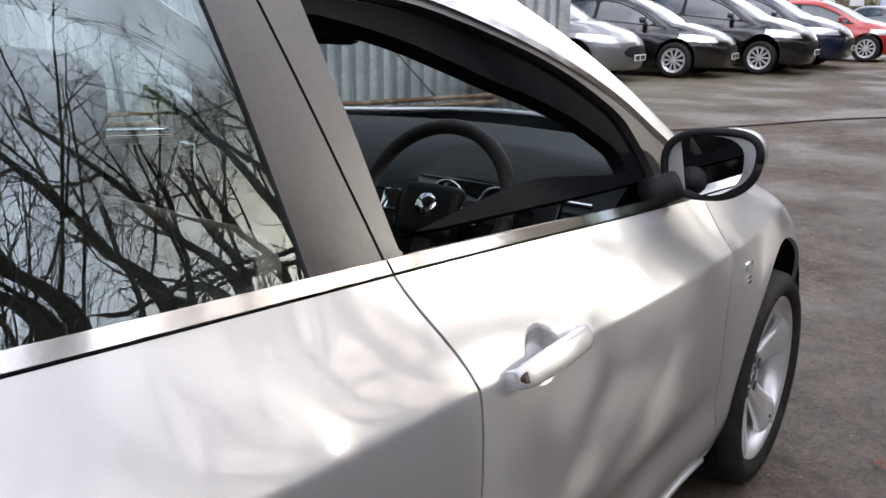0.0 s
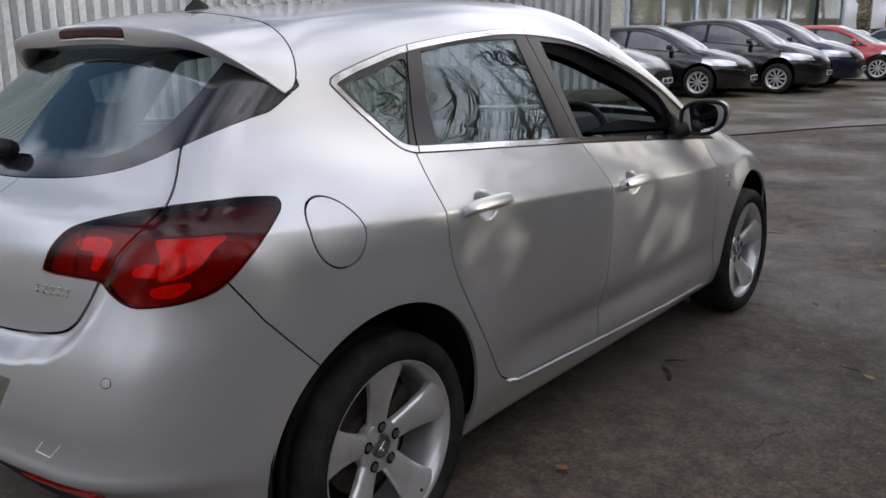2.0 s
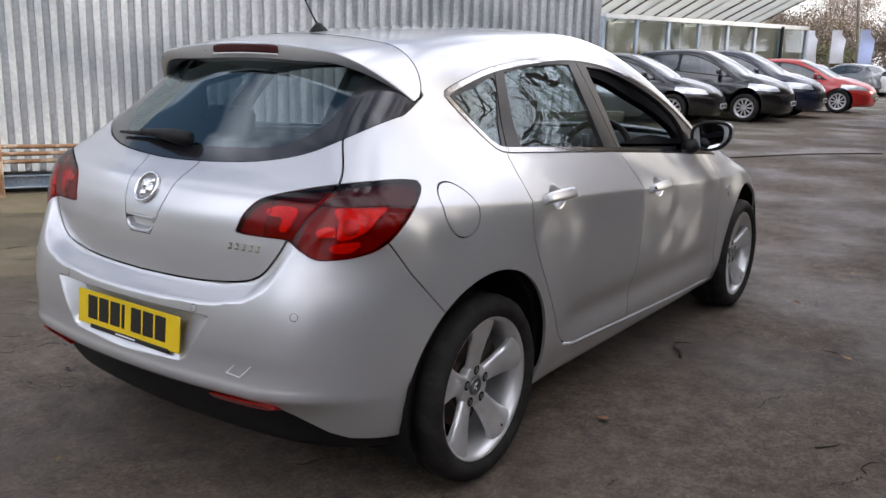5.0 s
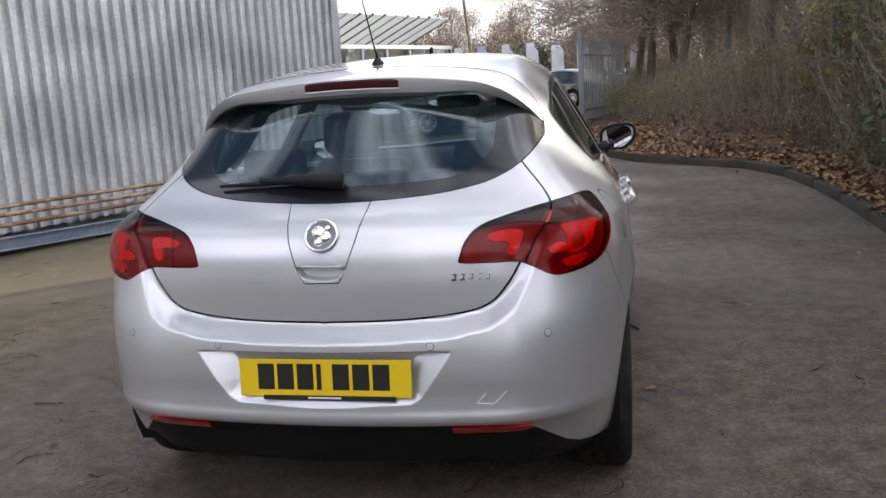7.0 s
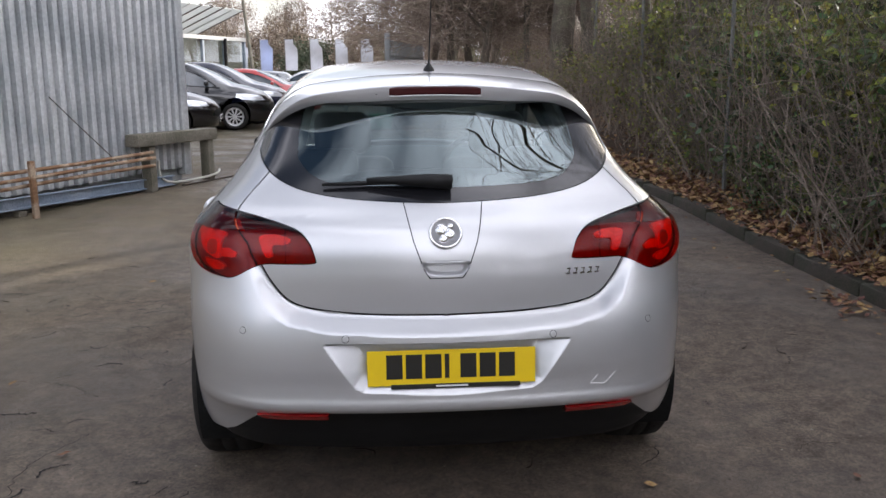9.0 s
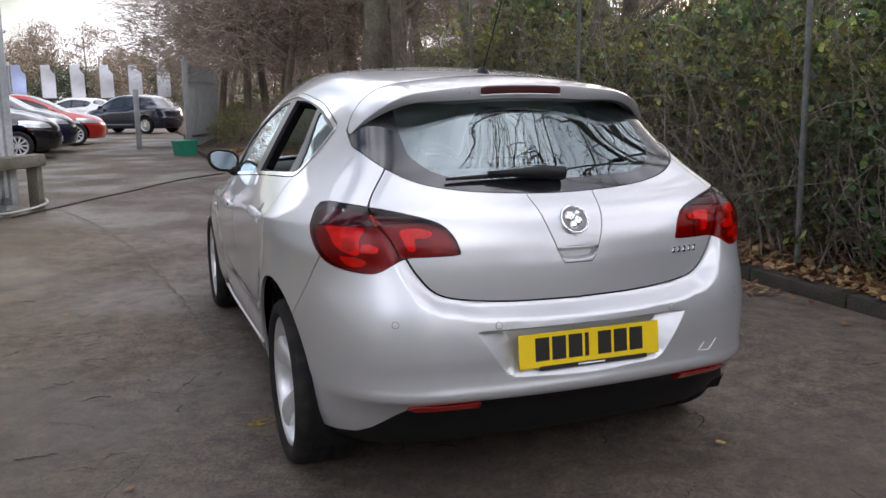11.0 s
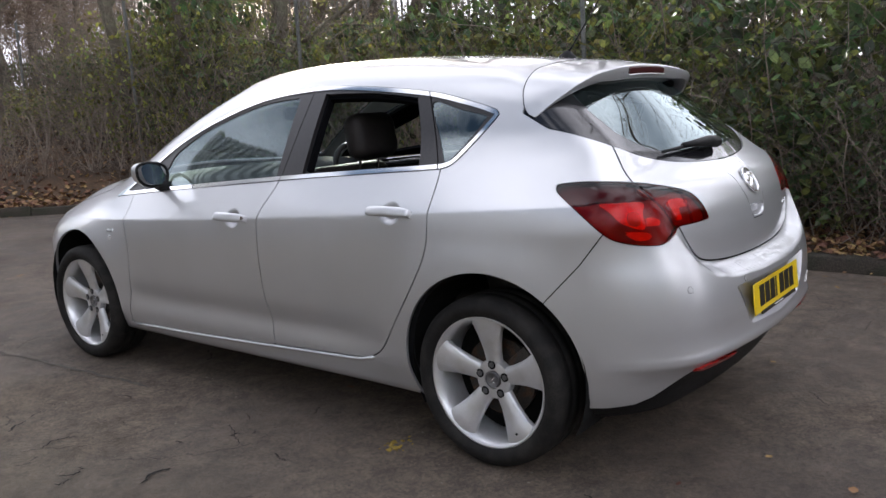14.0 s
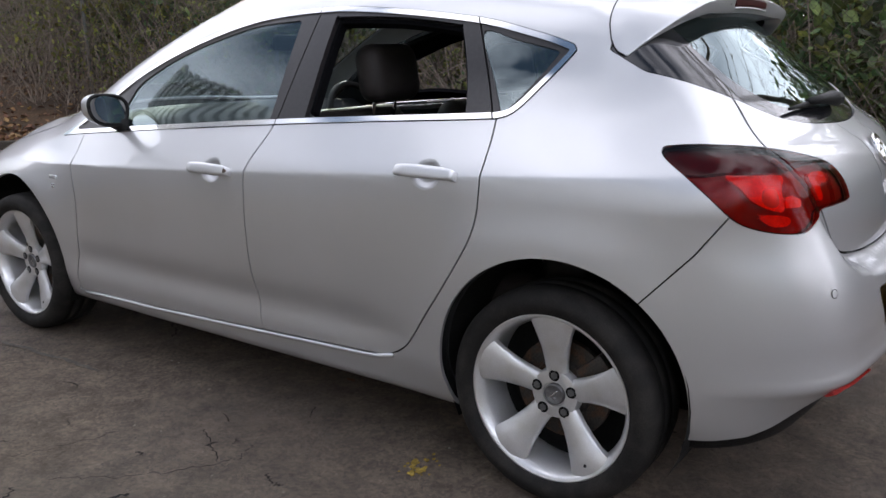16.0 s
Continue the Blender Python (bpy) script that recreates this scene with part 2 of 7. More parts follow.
TOP = spline([-2.3,-2.0,-1.75,-1.5,-1.2,-.9,-.6,-.3,0,.3,.5,.7,.9,1.1,1.3,1.5,1.75,2.0,2.15,2.3],
             [1.20,1.29,1.365,1.413,1.455,1.483,1.503,1.510,1.502,1.462,1.40,1.32,1.225,1.115,1.025,.985,.915,.825,.74,.6])
REAR = spline([.1,.55,.66,.685,.76,.84,.92,.98,1.03,1.12,1.2,1.3,1.4,1.5],
              [-2.0,-2.0,-2.003,-2.006,-2.010,-2.005,-1.985,-1.945,-1.875,-1.772,-1.684,-1.577,-1.470,-1.36])
OUTER = spline([.1,.2,.28,.36,.395,.418,.434,.456,.49,.55,.64,.70,.76,.84,.90,.95,.98,1.03,1.12,1.2,1.3,1.4,1.5],
               [-1.88,-1.94,-1.99,-2.035,-2.066,-2.0905,-2.0945,-2.0905,-2.0885,-2.0915,-2.086,-2.073,-2.052,-2.018,-1.996,-1.968,-1.945,-1.875,-1.772,-1.684,-1.577,-1.470,-1.36])
GATE_EDGE = spline([0,.25,.42,.495,.545,.578,.62,.655,.70,1.0], [.698,.703,.719,.745,.80,.862,.95,1.013,1.10,1.7])
REARK = spline([.1,.5,.65,.8,.9,1.0,1.1,1.25,1.4],[.16,.16,.18,.20,.20,.19,.20,.32,.43])
FRONT = spline([.1,.3,.5,.7,.9,1.1],[2.12,2.22,2.24,2.18,2.0,1.8])
def side_w(y, z):
    w = SIDE(z + .062 * (y + .6) * ramp(z, .6, .85))
    hi = ramp(z, .85, 1.2)
    w = w - .16 * np.maximum(-1.15 - y, 0) ** 2 - hi * .07 * np.maximum(-.3 - y, 0) ** 2
    w = w - np.maximum(y - .3, 0) ** 2 * (.03 + .05 * ramp(z, .6, .9)) - .25 * np.maximum(y - 1.5, 0) ** 2
    for yc in (-1.3425, 1.3425):       # swelling round the wheel arches
        r = np.hypot(y - yc, z - .32)
        w = w + .022 * np.exp(-((r - .36) / .14) ** 2) * ramp(z, .1, .35) * (1 - ramp(z, .75, .95))
    # lower doors: hollow above the sill
    w = w - .016 * np.exp(-((z - .405) / .06) ** 2) * ramp(y, -.95, -.6) * (1 - ramp(y, .8, 1.0))
    return w
def top_z(x, y):
    x = np.abs(x)
    ye = y + .28 * x * x * ramp(y, -.1, .5)
    return TOP(ye) - x * x * (.13 + .05 * ramp(-y, .6, 1.6)) 
def F(p):
    x, y, z = np.abs(p[..., 0]), p[..., 1], p[..., 2]
    f = x - side_w(y, z)
    slope = (GATE_EDGE(x + .01) - GATE_EDGE(x - .01)) / .02
    ledge = ramp((GATE_EDGE(x) - z) / np.sqrt(1 + slope * slope), 0, .046)
    rear = (REAR(z) * (1 - ledge) + OUTER(z) * ledge + REARK(z) * x * x - y) * np.where(z > 1.0, .8, 1.0)
    f = smax(f, rear, .24 - .16 * ramp(z, .75, 1.05))
    f = smax(f, (y - FRONT(z) + .4 * x * x), .3)
    f = smax(f, z - top_z(x, y), .10)
    return smax(f, .19 - z, .05)


def F_grad(p, h=1e-3):
    g = np.stack([F(p + h * e) - F(p - h * e) for e in np.eye(3)], -1)
    return g / np.maximum(np.linalg.norm(g, axis=-1, keepdims=True), 1e-9)


def base_shell(step, fun=F):
    """The closed body sheet: verts, normals and triangles, found along rays from a core."""
    lo, hi = np.array([-1.0, -2.5, 0.05]), np.array([1.0, 2.6, 1.75])
    n = np.ceil((hi - lo) / step).astype(int)
    n[0] += n[0] % 2
    q, quads = [], []
    count = 0
    for ax in range(3):
        u, v = [a for a in range(3) if a != ax]
        gu, gv = np.meshgrid(np.linspace(lo[u], hi[u], n[u] + 1), np.linspace(lo[v], hi[v], n[v] + 1), indexing="ij")
        for end in (0, 1):
            p = np.zeros((*gu.shape, 3))
            p[..., u], p[..., v], p[..., ax] = gu, gv, (lo, hi)[end][ax]
            ids = count + np.arange(gu.size).reshape(gu.shape)
            a, b, c, d = ids[:-1, :-1].ravel(), ids[1:, :-1].ravel(), ids[1:, 1:].ravel(), ids[:-1, 1:].ravel()
            flip = (end == 0) ^ (ax == 1)
            quads.append(np.stack([a, d, c, b] if flip else [a, b, c, d], 1))
            q.append(p.reshape(-1, 3))
            count += gu.size
    q, quads = np.concatenate(q), np.concatenate(quads)
    _, first, inv = np.unique(np.round(q, 5), axis=0, return_index=True, return_inverse=True)
    q, quads = q[first], inv.ravel()[quads]
    core = np.clip(q, [-0.30, -1.25, 0.52], [0.30, 1.35, 0.80])
    a, b = np.zeros(len(q)), np.ones(len(q))
    for _ in range(22):
        m = (a + b) / 2
        inside = fun(core + (q - core) * m[:, None]) < 0
        a, b = np.where(inside, m, a), np.where(inside, b, m)
    v = core + (q - core) * ((a + b) / 2)[:, None]
    t = np.concatenate([quads[:, [0, 1, 2]], quads[:, [0, 2, 3]]])
    return v, F_grad(v), t


def cut(piece, f, snap=True):
    """Splits the triangles of a piece along f = 0."""
    v, nrm, t = piece
    s = f(v)
    s = np.where(np.abs(s) < 1e-6, 1e-6, s)
    pos = s[t] > 0
    k = pos.sum(1)
    mixed = (k == 1) | (k == 2)
    keep, m, pm = t[~mixed], t[mixed], pos[mixed]
    if not len(m):
        return piece
    lone = np.where((k[mixed] == 1)[:, None], pm, ~pm).argmax(1)
    a, b, c = (m[np.arange(len(m)), (lone + i) % 3] for i in range(3))
    e = np.sort(np.concatenate([np.stack([a, b], 1), np.stack([a, c], 1)]), axis=1)
    ue, inv = np.unique(e, axis=0, return_inverse=True)
    inv = inv.ravel()
    w = (s[ue[:, 0]] / (s[ue[:, 0]] - s[ue[:, 1]]))[:, None]
    nv = v[ue[:, 0]] * (1 - w) + v[ue[:, 1]] * w
    nn = nrm[ue[:, 0]] * (1 - w) + nrm[ue[:, 1]] * w
    nn /= np.maximum(np.linalg.norm(nn, axis=1, keepdims=True), 1e-9)
    if snap:
        nv = nv - nn * np.clip(F(nv), -0.004, 0.004)[:, None]
    p, q = len(v) + inv[: len(m)], len(v) + inv[len(m):]
    new_t = np.concatenate([keep, np.stack([a, p, q], 1), np.stack([p, b, c], 1), np.stack([p, c, q], 1)])
    return np.concatenate([v, nv]), np.concatenate([nrm, nn]), new_t


def take(piece, keep):
    v, nrm, t = piece
    t = t[keep]
    used, inv = np.unique(t, return_inverse=True)
    return v[used], nrm[used], inv.reshape(-1, 3)


def centres(piece):
    return piece[0][piece[2]].mean(1)


def split(piece, f, gap=0.0, snap=True):
    """Inside, outside and the strip of the joint between them."""
    if gap:
        piece = cut(cut(piece, lambda v: f(v) - gap, snap), lambda v: f(v) + gap, snap)
    else:
        piece = cut(piece, f, snap)
    c = f(piece[0])[piece[2]].mean(1)
    return take(piece, c < -gap), take(piece, c > gap), take(piece, np.abs(c) <= gap)


def polygon(points, closed=True, steps=6, smooth=True):
    """Signed distance to a line in the plane: negative inside."""
    p = smooth_line(points, closed, steps) if smooth else np.array(points, float)
    a, b = p, np.roll(p, -1, 0)

    def f(u, v):
        out = np.full(len(u), 9.0)
        near = (u > p[:, 0].min() - 0.15) & (u < p[:, 0].max() + 0.15) & (v > p[:, 1].min() - 0.15) & (v < p[:, 1].max() + 0.15)
        if not near.any():
            return out
        q = np.stack([u[near], v[near]], 1)
        best, odd = np.full(len(q), 9.0), np.zeros(len(q), bool)
        for i in range(len(a)):
            d = b[i] - a[i]
            w = np.clip(((q - a[i]) @ d) / max(d @ d, 1e-12), 0, 1)
            best = np.minimum(best, np.hypot(*(q - a[i] - w[:, None] * d).T))
            if a[i][1] != b[i][1]:
                odd ^= ((a[i][1] > q[:, 1]) != (b[i][1] > q[:, 1])) & (q[:, 0] < (b[i][0] - a[i][0]) * (q[:, 1] - a[i][1]) / (b[i][1] - a[i][1]) + a[i][0])
        out[near] = np.where(odd, -best, best)
        return out
    return f


def emit(name, piece, material, parent, label="", offset=0.0, rim=0.0, bulge=None):
    """A piece as a mesh, moved along its normals, with edges turned inwards."""
    v, nrm, t = piece
    if not len(t):
        return None
    v = v + nrm * offset
    faces = t.tolist()
    if rim:
        e = np.concatenate([t[:, [0, 1]], t[:, [1, 2]], t[:, [2, 0]]])
        key = np.sort(e, 1)
        _, idx, cnt = np.unique(key, axis=0, return_index=True, return_counts=True)
        edge = e[idx[cnt == 1]]
        ends = np.unique(edge)
        at = {int(i): k for k, i in enumerate(ends)}
        mid = np.zeros((len(v), 3))
        tan = v[edge[:, 1]] - v[edge[:, 0]]
        out = np.cross(tan, nrm[edge[:, 0]])
        for j in (0, 1):
            np.add.at(mid, edge[:, j], out)
        mid = mid[ends] / np.maximum(np.linalg.norm(mid[ends], axis=1, keepdims=True), 1e-9)
        n0 = len(v)
        top = v[ends]
        low = v[ends] - nrm[ends] * rim
        v = np.concatenate([v, top, low])
        nrm = np.concatenate([nrm, mid, mid])
        faces += [(n0 + at[int(b)], n0 + at[int(a)], n0 + len(ends) + at[int(a)], n0 + len(ends) + at[int(b)]) for a, b in edge]
    me = mesh_of(name, v, faces, nrm)
    return obj(name, me, material, parent, label)


def join_pieces(*pieces):
    v, n, t, o = [], [], [], 0
    for p in pieces:
        v.append(p[0]), n.append(p[1]), t.append(p[2] + o)
        o += len(p[0])
    return np.concatenate(v), np.concatenate(n), np.concatenate(t)


def on_side(y, z):
    """The half-width of the body at a place of its flank, and the outward normal there."""
    a, b = 0.3, 1.1
    for _ in range(40):
        m = (a + b) / 2
        a, b = (m, b) if F(np.array([m, y, z])) < 0 else (a, m)
    return a, F_grad(np.array([a, y, z]))


def on_rear(x, z):
    a, b = -1.0, -2.4
    for _ in range(40):
        m = (a + b) / 2
        a, b = (m, b) if F(np.array([x, m, z])) < 0 else (a, m)
    return a, F_grad(np.array([x, a, z]))


def on_top(x, y):
    a, b = 0.7, 1.8
    for _ in range(40):
        m = (a + b) / 2
        a, b = (m, b) if F(np.array([x, y, m])) < 0 else (a, m)
    return a


def frame_at(place, normal, up=(0, 0, 1)):
    """A pose whose z looks along the normal and whose y leans to up."""
    n = Vector(normal).normalized()
    x = Vector(up).cross(n).normalized()
    y = n.cross(x)
    return Matrix.Translation(Vector(place)) @ Matrix((x, y, n)).transposed().to_4x4()


# ---- the silver hatchback ----
DLO = [(1.075, 0.893), (0.95, 0.908), (0.40, 0.955), (-0.25, 1.005), (-0.72, 1.036), (-1.06, 1.056), (-1.128, 1.064), (-1.165, 1.085), (-1.216, 1.150), (-1.276, 1.232),
       (-1.278, 1.252), (-1.252, 1.268), (-1.135, 1.301), (-0.927, 1.344), (-0.55, 1.381), (-0.28, 1.387), (0.035, 1.358), (0.339, 1.275), (0.596, 1.168), (0.776, 1.060), (0.94, 0.962), (1.06, 0.906)]
FRONT_GLASS = [(0.60, 0.955), (0.62, 1.085), (0.52, 1.165), (0.33, 1.248), (0.04, 1.327), (-0.200, 1.348), (-0.210, 1.345), (-0.217, 1.18), (-0.225, 1.022), (-0.205, 1.021), (0.2, 0.990)]
REAR_GLASS = [(-0.370, 1.350), (-0.385, 1.036), (-0.405, 1.031), (-0.72, 1.054), (-0.985, 1.070), (-1.0, 1.078), (-0.955, 1.2), (-0.895, 1.318), (-0.88, 1.324), (-0.65, 1.350), (-0.385, 1.357)]
QUARTER = [(-0.975, 1.300), (-1.10, 1.274), (-1.228, 1.246), (-1.235, 1.238), (-1.19, 1.165), (-1.128, 1.083), (-1.112, 1.083), (-1.06, 1.16)]
F_DOOR = [(0.885, 0.93), (0.868, 0.80), (0.845, 0.66), (0.868, 0.50), (0.905, 0.36), (0.925, 0.27), (0.90, 0.250), (0.43, 0.262), (-0.10, 0.284), (-0.195, 0.290), (-0.202, 0.302), (-0.194, 0.42), (-0.185, 0.58),
          (-0.190, 0.75), (-0.203, 0.88), (-0.254, 1.0), (-0.254, 1.1), (0.4, 1.05), (0.88, 0.96)]
R_DOOR = [(-0.203, 0.88), (-0.190, 0.75), (-0.185, 0.58), (-0.194, 0.42), (-0.202, 0.302), (-0.215, 0.291), (-0.42, 0.300), (-0.70, 0.312), (-0.775, 0.322), (-0.86, 0.372), (-0.955, 0.50), (-1.05, 0.64),
          (-1.115, 0.76), (-1.133, 0.87), (-1.126, 0.98), (-1.108, 1.07), (-1.1, 1.12), (-0.6, 1.12), (-0.28, 1.1), (-0.254, 1.0)]
LAMP = [(-0.583, 1.004), (-0.60, 1.014), (-0.69, 1.020), (-0.83, 1.010), (-1.01, 0.970), (-1.075, 0.928), (-1.104, 0.878), (-1.100, 0.864), (-1.03, 0.861), (-0.965, 0.859), (-0.925, 0.836),
        (-0.90, 0.822), (-0.865, 0.816), (-0.775, 0.826), (-0.70, 0.852), (-0.635, 0.915), (-0.595, 0.965), (-0.580, 0.990)]
TAIL = [(-1.6, 0.701), (-1.41, 0.701), (-1.23, 0.706), (-1.10, 0.723), (-1.040, 0.749), (-0.996, 0.803), (-0.9595, 0.863), (-0.921, 0.922), (-0.817, 1.013), (-0.801, 1.121), (-0.79, 1.24), (-1.6, 1.24)]
BACK_GLASS = [(0, 1.034), (0.25, 1.043), (0.40, 1.060), (0.50, 1.087), (0.575, 1.132), (0.625, 1.195), (0.640, 1.245), (0.60, 1.315), (0.5, 1.37), (0.25, 1.41), (0, 1.42)]
BACK_GLASS = BACK_GLASS + [(-x, z) for x, z in BACK_GLASS[-2:0:-1]]
BACK_CLEAR = [(0, 1.078), (0.28, 1.086), (0.40, 1.105), (0.465, 1.155), (0.475, 1.20), (0.470, 1.29), (0.45, 1.345), (0.38, 1.385), (0.25, 1.402), (0, 1.408)]
BACK_CLEAR = BACK_CLEAR + [(-x, z) for x, z in BACK_CLEAR[-2:0:-1]]
PLATE_DISH = [(0, 0.632), (0.345, 0.632), (0.383, 0.628), (0.372, 0.606), (0.325, 0.54), (0.292, 0.495), (0.262, 0.478), (0, 0.466)]
PLATE_DISH = PLATE_DISH + [(-x, z) for x, z in PLATE_DISH[-2:0:-1]]
VALANCE = [(-1.7, 0.410), (-1.46, 0.410), (-1.18, 0.408), (-1.05, 0.404), (-1.0, 0.394), (-0.95, 0.366), (-0.90, 0.335), (-0.85, 0.305), (-0.79, 0.282), (-0.70, 0.272), (-0.3, 0.268), (-0.3, -0.1), (-1.7, -0.1)]
SCREEN = [(0, 1.36), (0.35, 1.30), (0.60, 1.155), (0.675, 1.03), (0.655, 0.90), (0.60, 0.62), (0.535, 0.34), (0.50, 0.27), (0.45, 0.255), (0.2, 0.30), (0, 0.315)]
SCREEN = SCREEN + [(-x, y) for x, y in SCREEN[-2:0:-1]]
WHEEL_Y, WHEEL_Z = 1.3425, 0.322
side = lambda pts: (lambda f: (lambda v: f(v[:, 1], v[:, 2])))(polygon(pts))
rear = lambda pts, soft=True: (lambda f: (lambda v: f(v[:, 0], v[:, 2])))(polygon(pts, smooth=soft))
diag = lambda pts: (lambda f: (lambda v: f((np.abs(v[:, 0]) + v[:, 1]) * 0.70711, v[:, 2])))(polygon(pts))
plan = lambda pts: (lambda f: (lambda v: f(v[:, 0], v[:, 1])))(polygon(pts))


uz0 = lambda f: (lambda v: f((np.abs(v[:, 0]) + v[:, 1]) * 0.70711, v[:, 2]))


def arch(y0, r):
    return lambda v: np.hypot(v[:, 1] - y0 * 1.012, v[:, 2] - 0.354) - r


def left_right(piece):
    c = centres(piece)[:, 0]
    return (("left", take(piece, c < 0), -1), ("right", take(piece, c > 0), 1))


def refine(piece, axis, lo, hi, step):
    """Cuts a piece by parallel planes."""
    for c in np.arange(lo, hi, step):
        piece = cut(piece, lambda v: v[:, axis] - c)
    return piece


def dish(piece, f, depth, reach, share=None):
    """A hollow pressed into a piece where f is negative."""
    for edge in (0.25, 0.5, 0.75, 1.0):
        piece = cut(piece, lambda v: f(v) + reach * edge)
    ins, out, _ = split(piece, f)
    v, n, t = join_pieces(ins, out)
    d = np.clip(-f(v) / reach, 0, 1)
    d = d * d * (3 - 2 * d) if share is None else np.where(f(v) < 0, share(v), 0)
    v = v - n * (depth * d)[:, None]
    fn = np.cross(v[t[:, 1]] - v[t[:, 0]], v[t[:, 2]] - v[t[:, 0]])
    acc = np.zeros_like(v)
    for j in range(3):
        np.add.at(acc, t[:, j], fn)
    # the two sheets share places along the cut
    _, inv = np.unique(np.round(v, 5), axis=0, return_inverse=True)
    tot = np.zeros((inv.max() + 1, 3))
    np.add.at(tot, inv.ravel(), acc)
    acc = tot[inv.ravel()]
    acc /= np.maximum(np.linalg.norm(acc, axis=1, keepdims=True), 1e-12)
    flat = (f(v) > 0.012)[:, None]
    return v, np.where(flat, n, acc), t


def alloy_wheel(parent, at):
    """Tyre, five-spoke rim, hub cap, nuts, brake disc. Local +x points outwards."""
    w = new("wheel")
    w.parent, w.matrix_basis = parent, at
    prof = [(-0.095, 0.238), (-0.108, 0.262), (-0.110, 0.288), (-0.098, 0.306), (-0.06, 0.3125), (-0.03, 0.313), (-0.028, 0.3075), (-0.022, 0.3075), (-0.02, 0.313), (0.02, 0.313), (0.022, 0.3075), (0.028, 0.3075),
            (0.03, 0.313), (0.06, 0.3125), (0.088, 0.3075), (0.103, 0.294), (0.110, 0.277), (0.108, 0.262), (0.099, 0.246), (0.088, 0.240), (0.08, 0.236)]
    obj("tyre", mesh_of("tyre", *lathe(prof, 72), smooth=True), RUBBER, w)
    prof = [(-0.09, 0.235), (0.03, 0.218), (0.058, 0.222), (0.076, 0.230), (0.088, 0.240), (0.094, 0.2415), (0.094, 0.237), (0.084, 0.228), (0.066, 0.219), (0.03, 0.212), (-0.09, 0.228)]
    rim = obj("rim", mesh_of("rim", *lathe(prof, 72), smooth=True), ALLOY, w)
    # spokes: broad, waisted, with a shallow valley
    for k in range(5):
        verts, faces = [], []
        rows = [(0.045, 0.034, 0.049, 0.030), (0.075, 0.034, 0.0545, 0.028), (0.11, 0.037, 0.062, 0.027), (0.15, 0.044, 0.072, 0.027), (0.19, 0.054, 0.083, 0.030), (0.218, 0.064, 0.0885, 0.034), (0.234, 0.070, 0.088, 0.038)]
        for r, hw, x, th in rows:
            for u, dx in ((-1.0, -th), (-1.0, -0.015), (-0.80, -0.0075), (-0.42, -0.001), (0, 0.0), (0.42, -0.001), (0.80, -0.0075), (1.0, -0.015), (1.0, -th)):
                ang = u * hw / r
                verts.append((x + dx, r * math.sin(ang), r * math.cos(ang)))
        m = 9
        for i in range(len(rows) - 1):
            for j in range(m):
                a, b = i * m + j, i * m + (j + 1) % m
                faces.append((a, a + m, b + m, b))
        sp = obj("spoke", mesh_of("spoke", verts, faces, smooth=True), ALLOY, rim)
        sp.data.set_sharp_from_angle(angle=radians(50))
        sp.matrix_basis = pose(0, 0, 0, 72 * k, 0, 0)
    hub = obj("hub", mesh_of("hub", *lathe([(0.02, 0.0), (0.02, 0.074), (0.039, 0.074), (0.049, 0.069), (0.0515, 0.060), (0.0505, 0.036), (0.043, 0.034), (0.041, 0.0)], 48), smooth=True), ALLOY, rim)
    hub.data.set_sharp_from_angle(angle=radians(40))
    cap = obj("hub_cap", mesh_of("hub_cap", *lathe([(0.037, 0.032), (0.053, 0.030), (0.055, 0.027), (0.052, 0.024), (0.051, 0.0)], 32), smooth=True), CAP, rim, "round dark grey centre cap")
    for x_, y_, w_ in ((0.004, 0.006, 0.016), (-0.005, -0.004, 0.018), (0.002, -0.012, 0.010)):
        part("cap_mark", box(bmesh.new(), 0.004, w_, 0.004, pose(0.052, x_, y_, 35, 0, 0), 0.001, 1), CHROME, rim)
    for k in range(5):
        a = radians(72 * k)
        bm = rod(bmesh.new(), (0.028, 0.056 * math.sin(a), 0.056 * math.cos(a)), (0.0565, 0.056 * math.sin(a), 0.056 * math.cos(a)), 0.0125, 0.0105, 6)
        part("wheel_nut", bm, CAP, rim, smooth=False)
        obj("nut_seat", mesh_of("nut_seat", *lathe([(0.0535, 0.0165), (0.0533, 0.0)], 20)), LINER, rim, at=pose(0, 0.056 * math.sin(a), 0.056 * math.cos(a)))
    obj("brake_disc", mesh_of("brake_disc", *lathe([(-0.02, 0.0), (-0.02, 0.145), (-0.002, 0.145), (0.0, 0.09), (0.012, 0.085), (0.012, 0.0)], 40), smooth=False), DARK_METAL, w, "dull grey brake disc")
    back = obj("drum_back", mesh_of("drum_back", *lathe([(-0.06, 0.0), (-0.06, 0.20), (-0.05, 0.222)], 40)), LINER, w)
    bm = box(bmesh.new(), 0.05, 0.10, 0.07, pose(0.0, 0.105, 0.075, 42, 0, 0), 0.01)
    part("brake_caliper", bm, DARK_METAL, w)
    vx = rod(bmesh.new(), (0.07, 0.12, -0.175), (0.088, 0.118, -0.168), 0.005, 0.005, 6)
    part("valve", vx, BLACK_PLASTIC, rim)
    return w


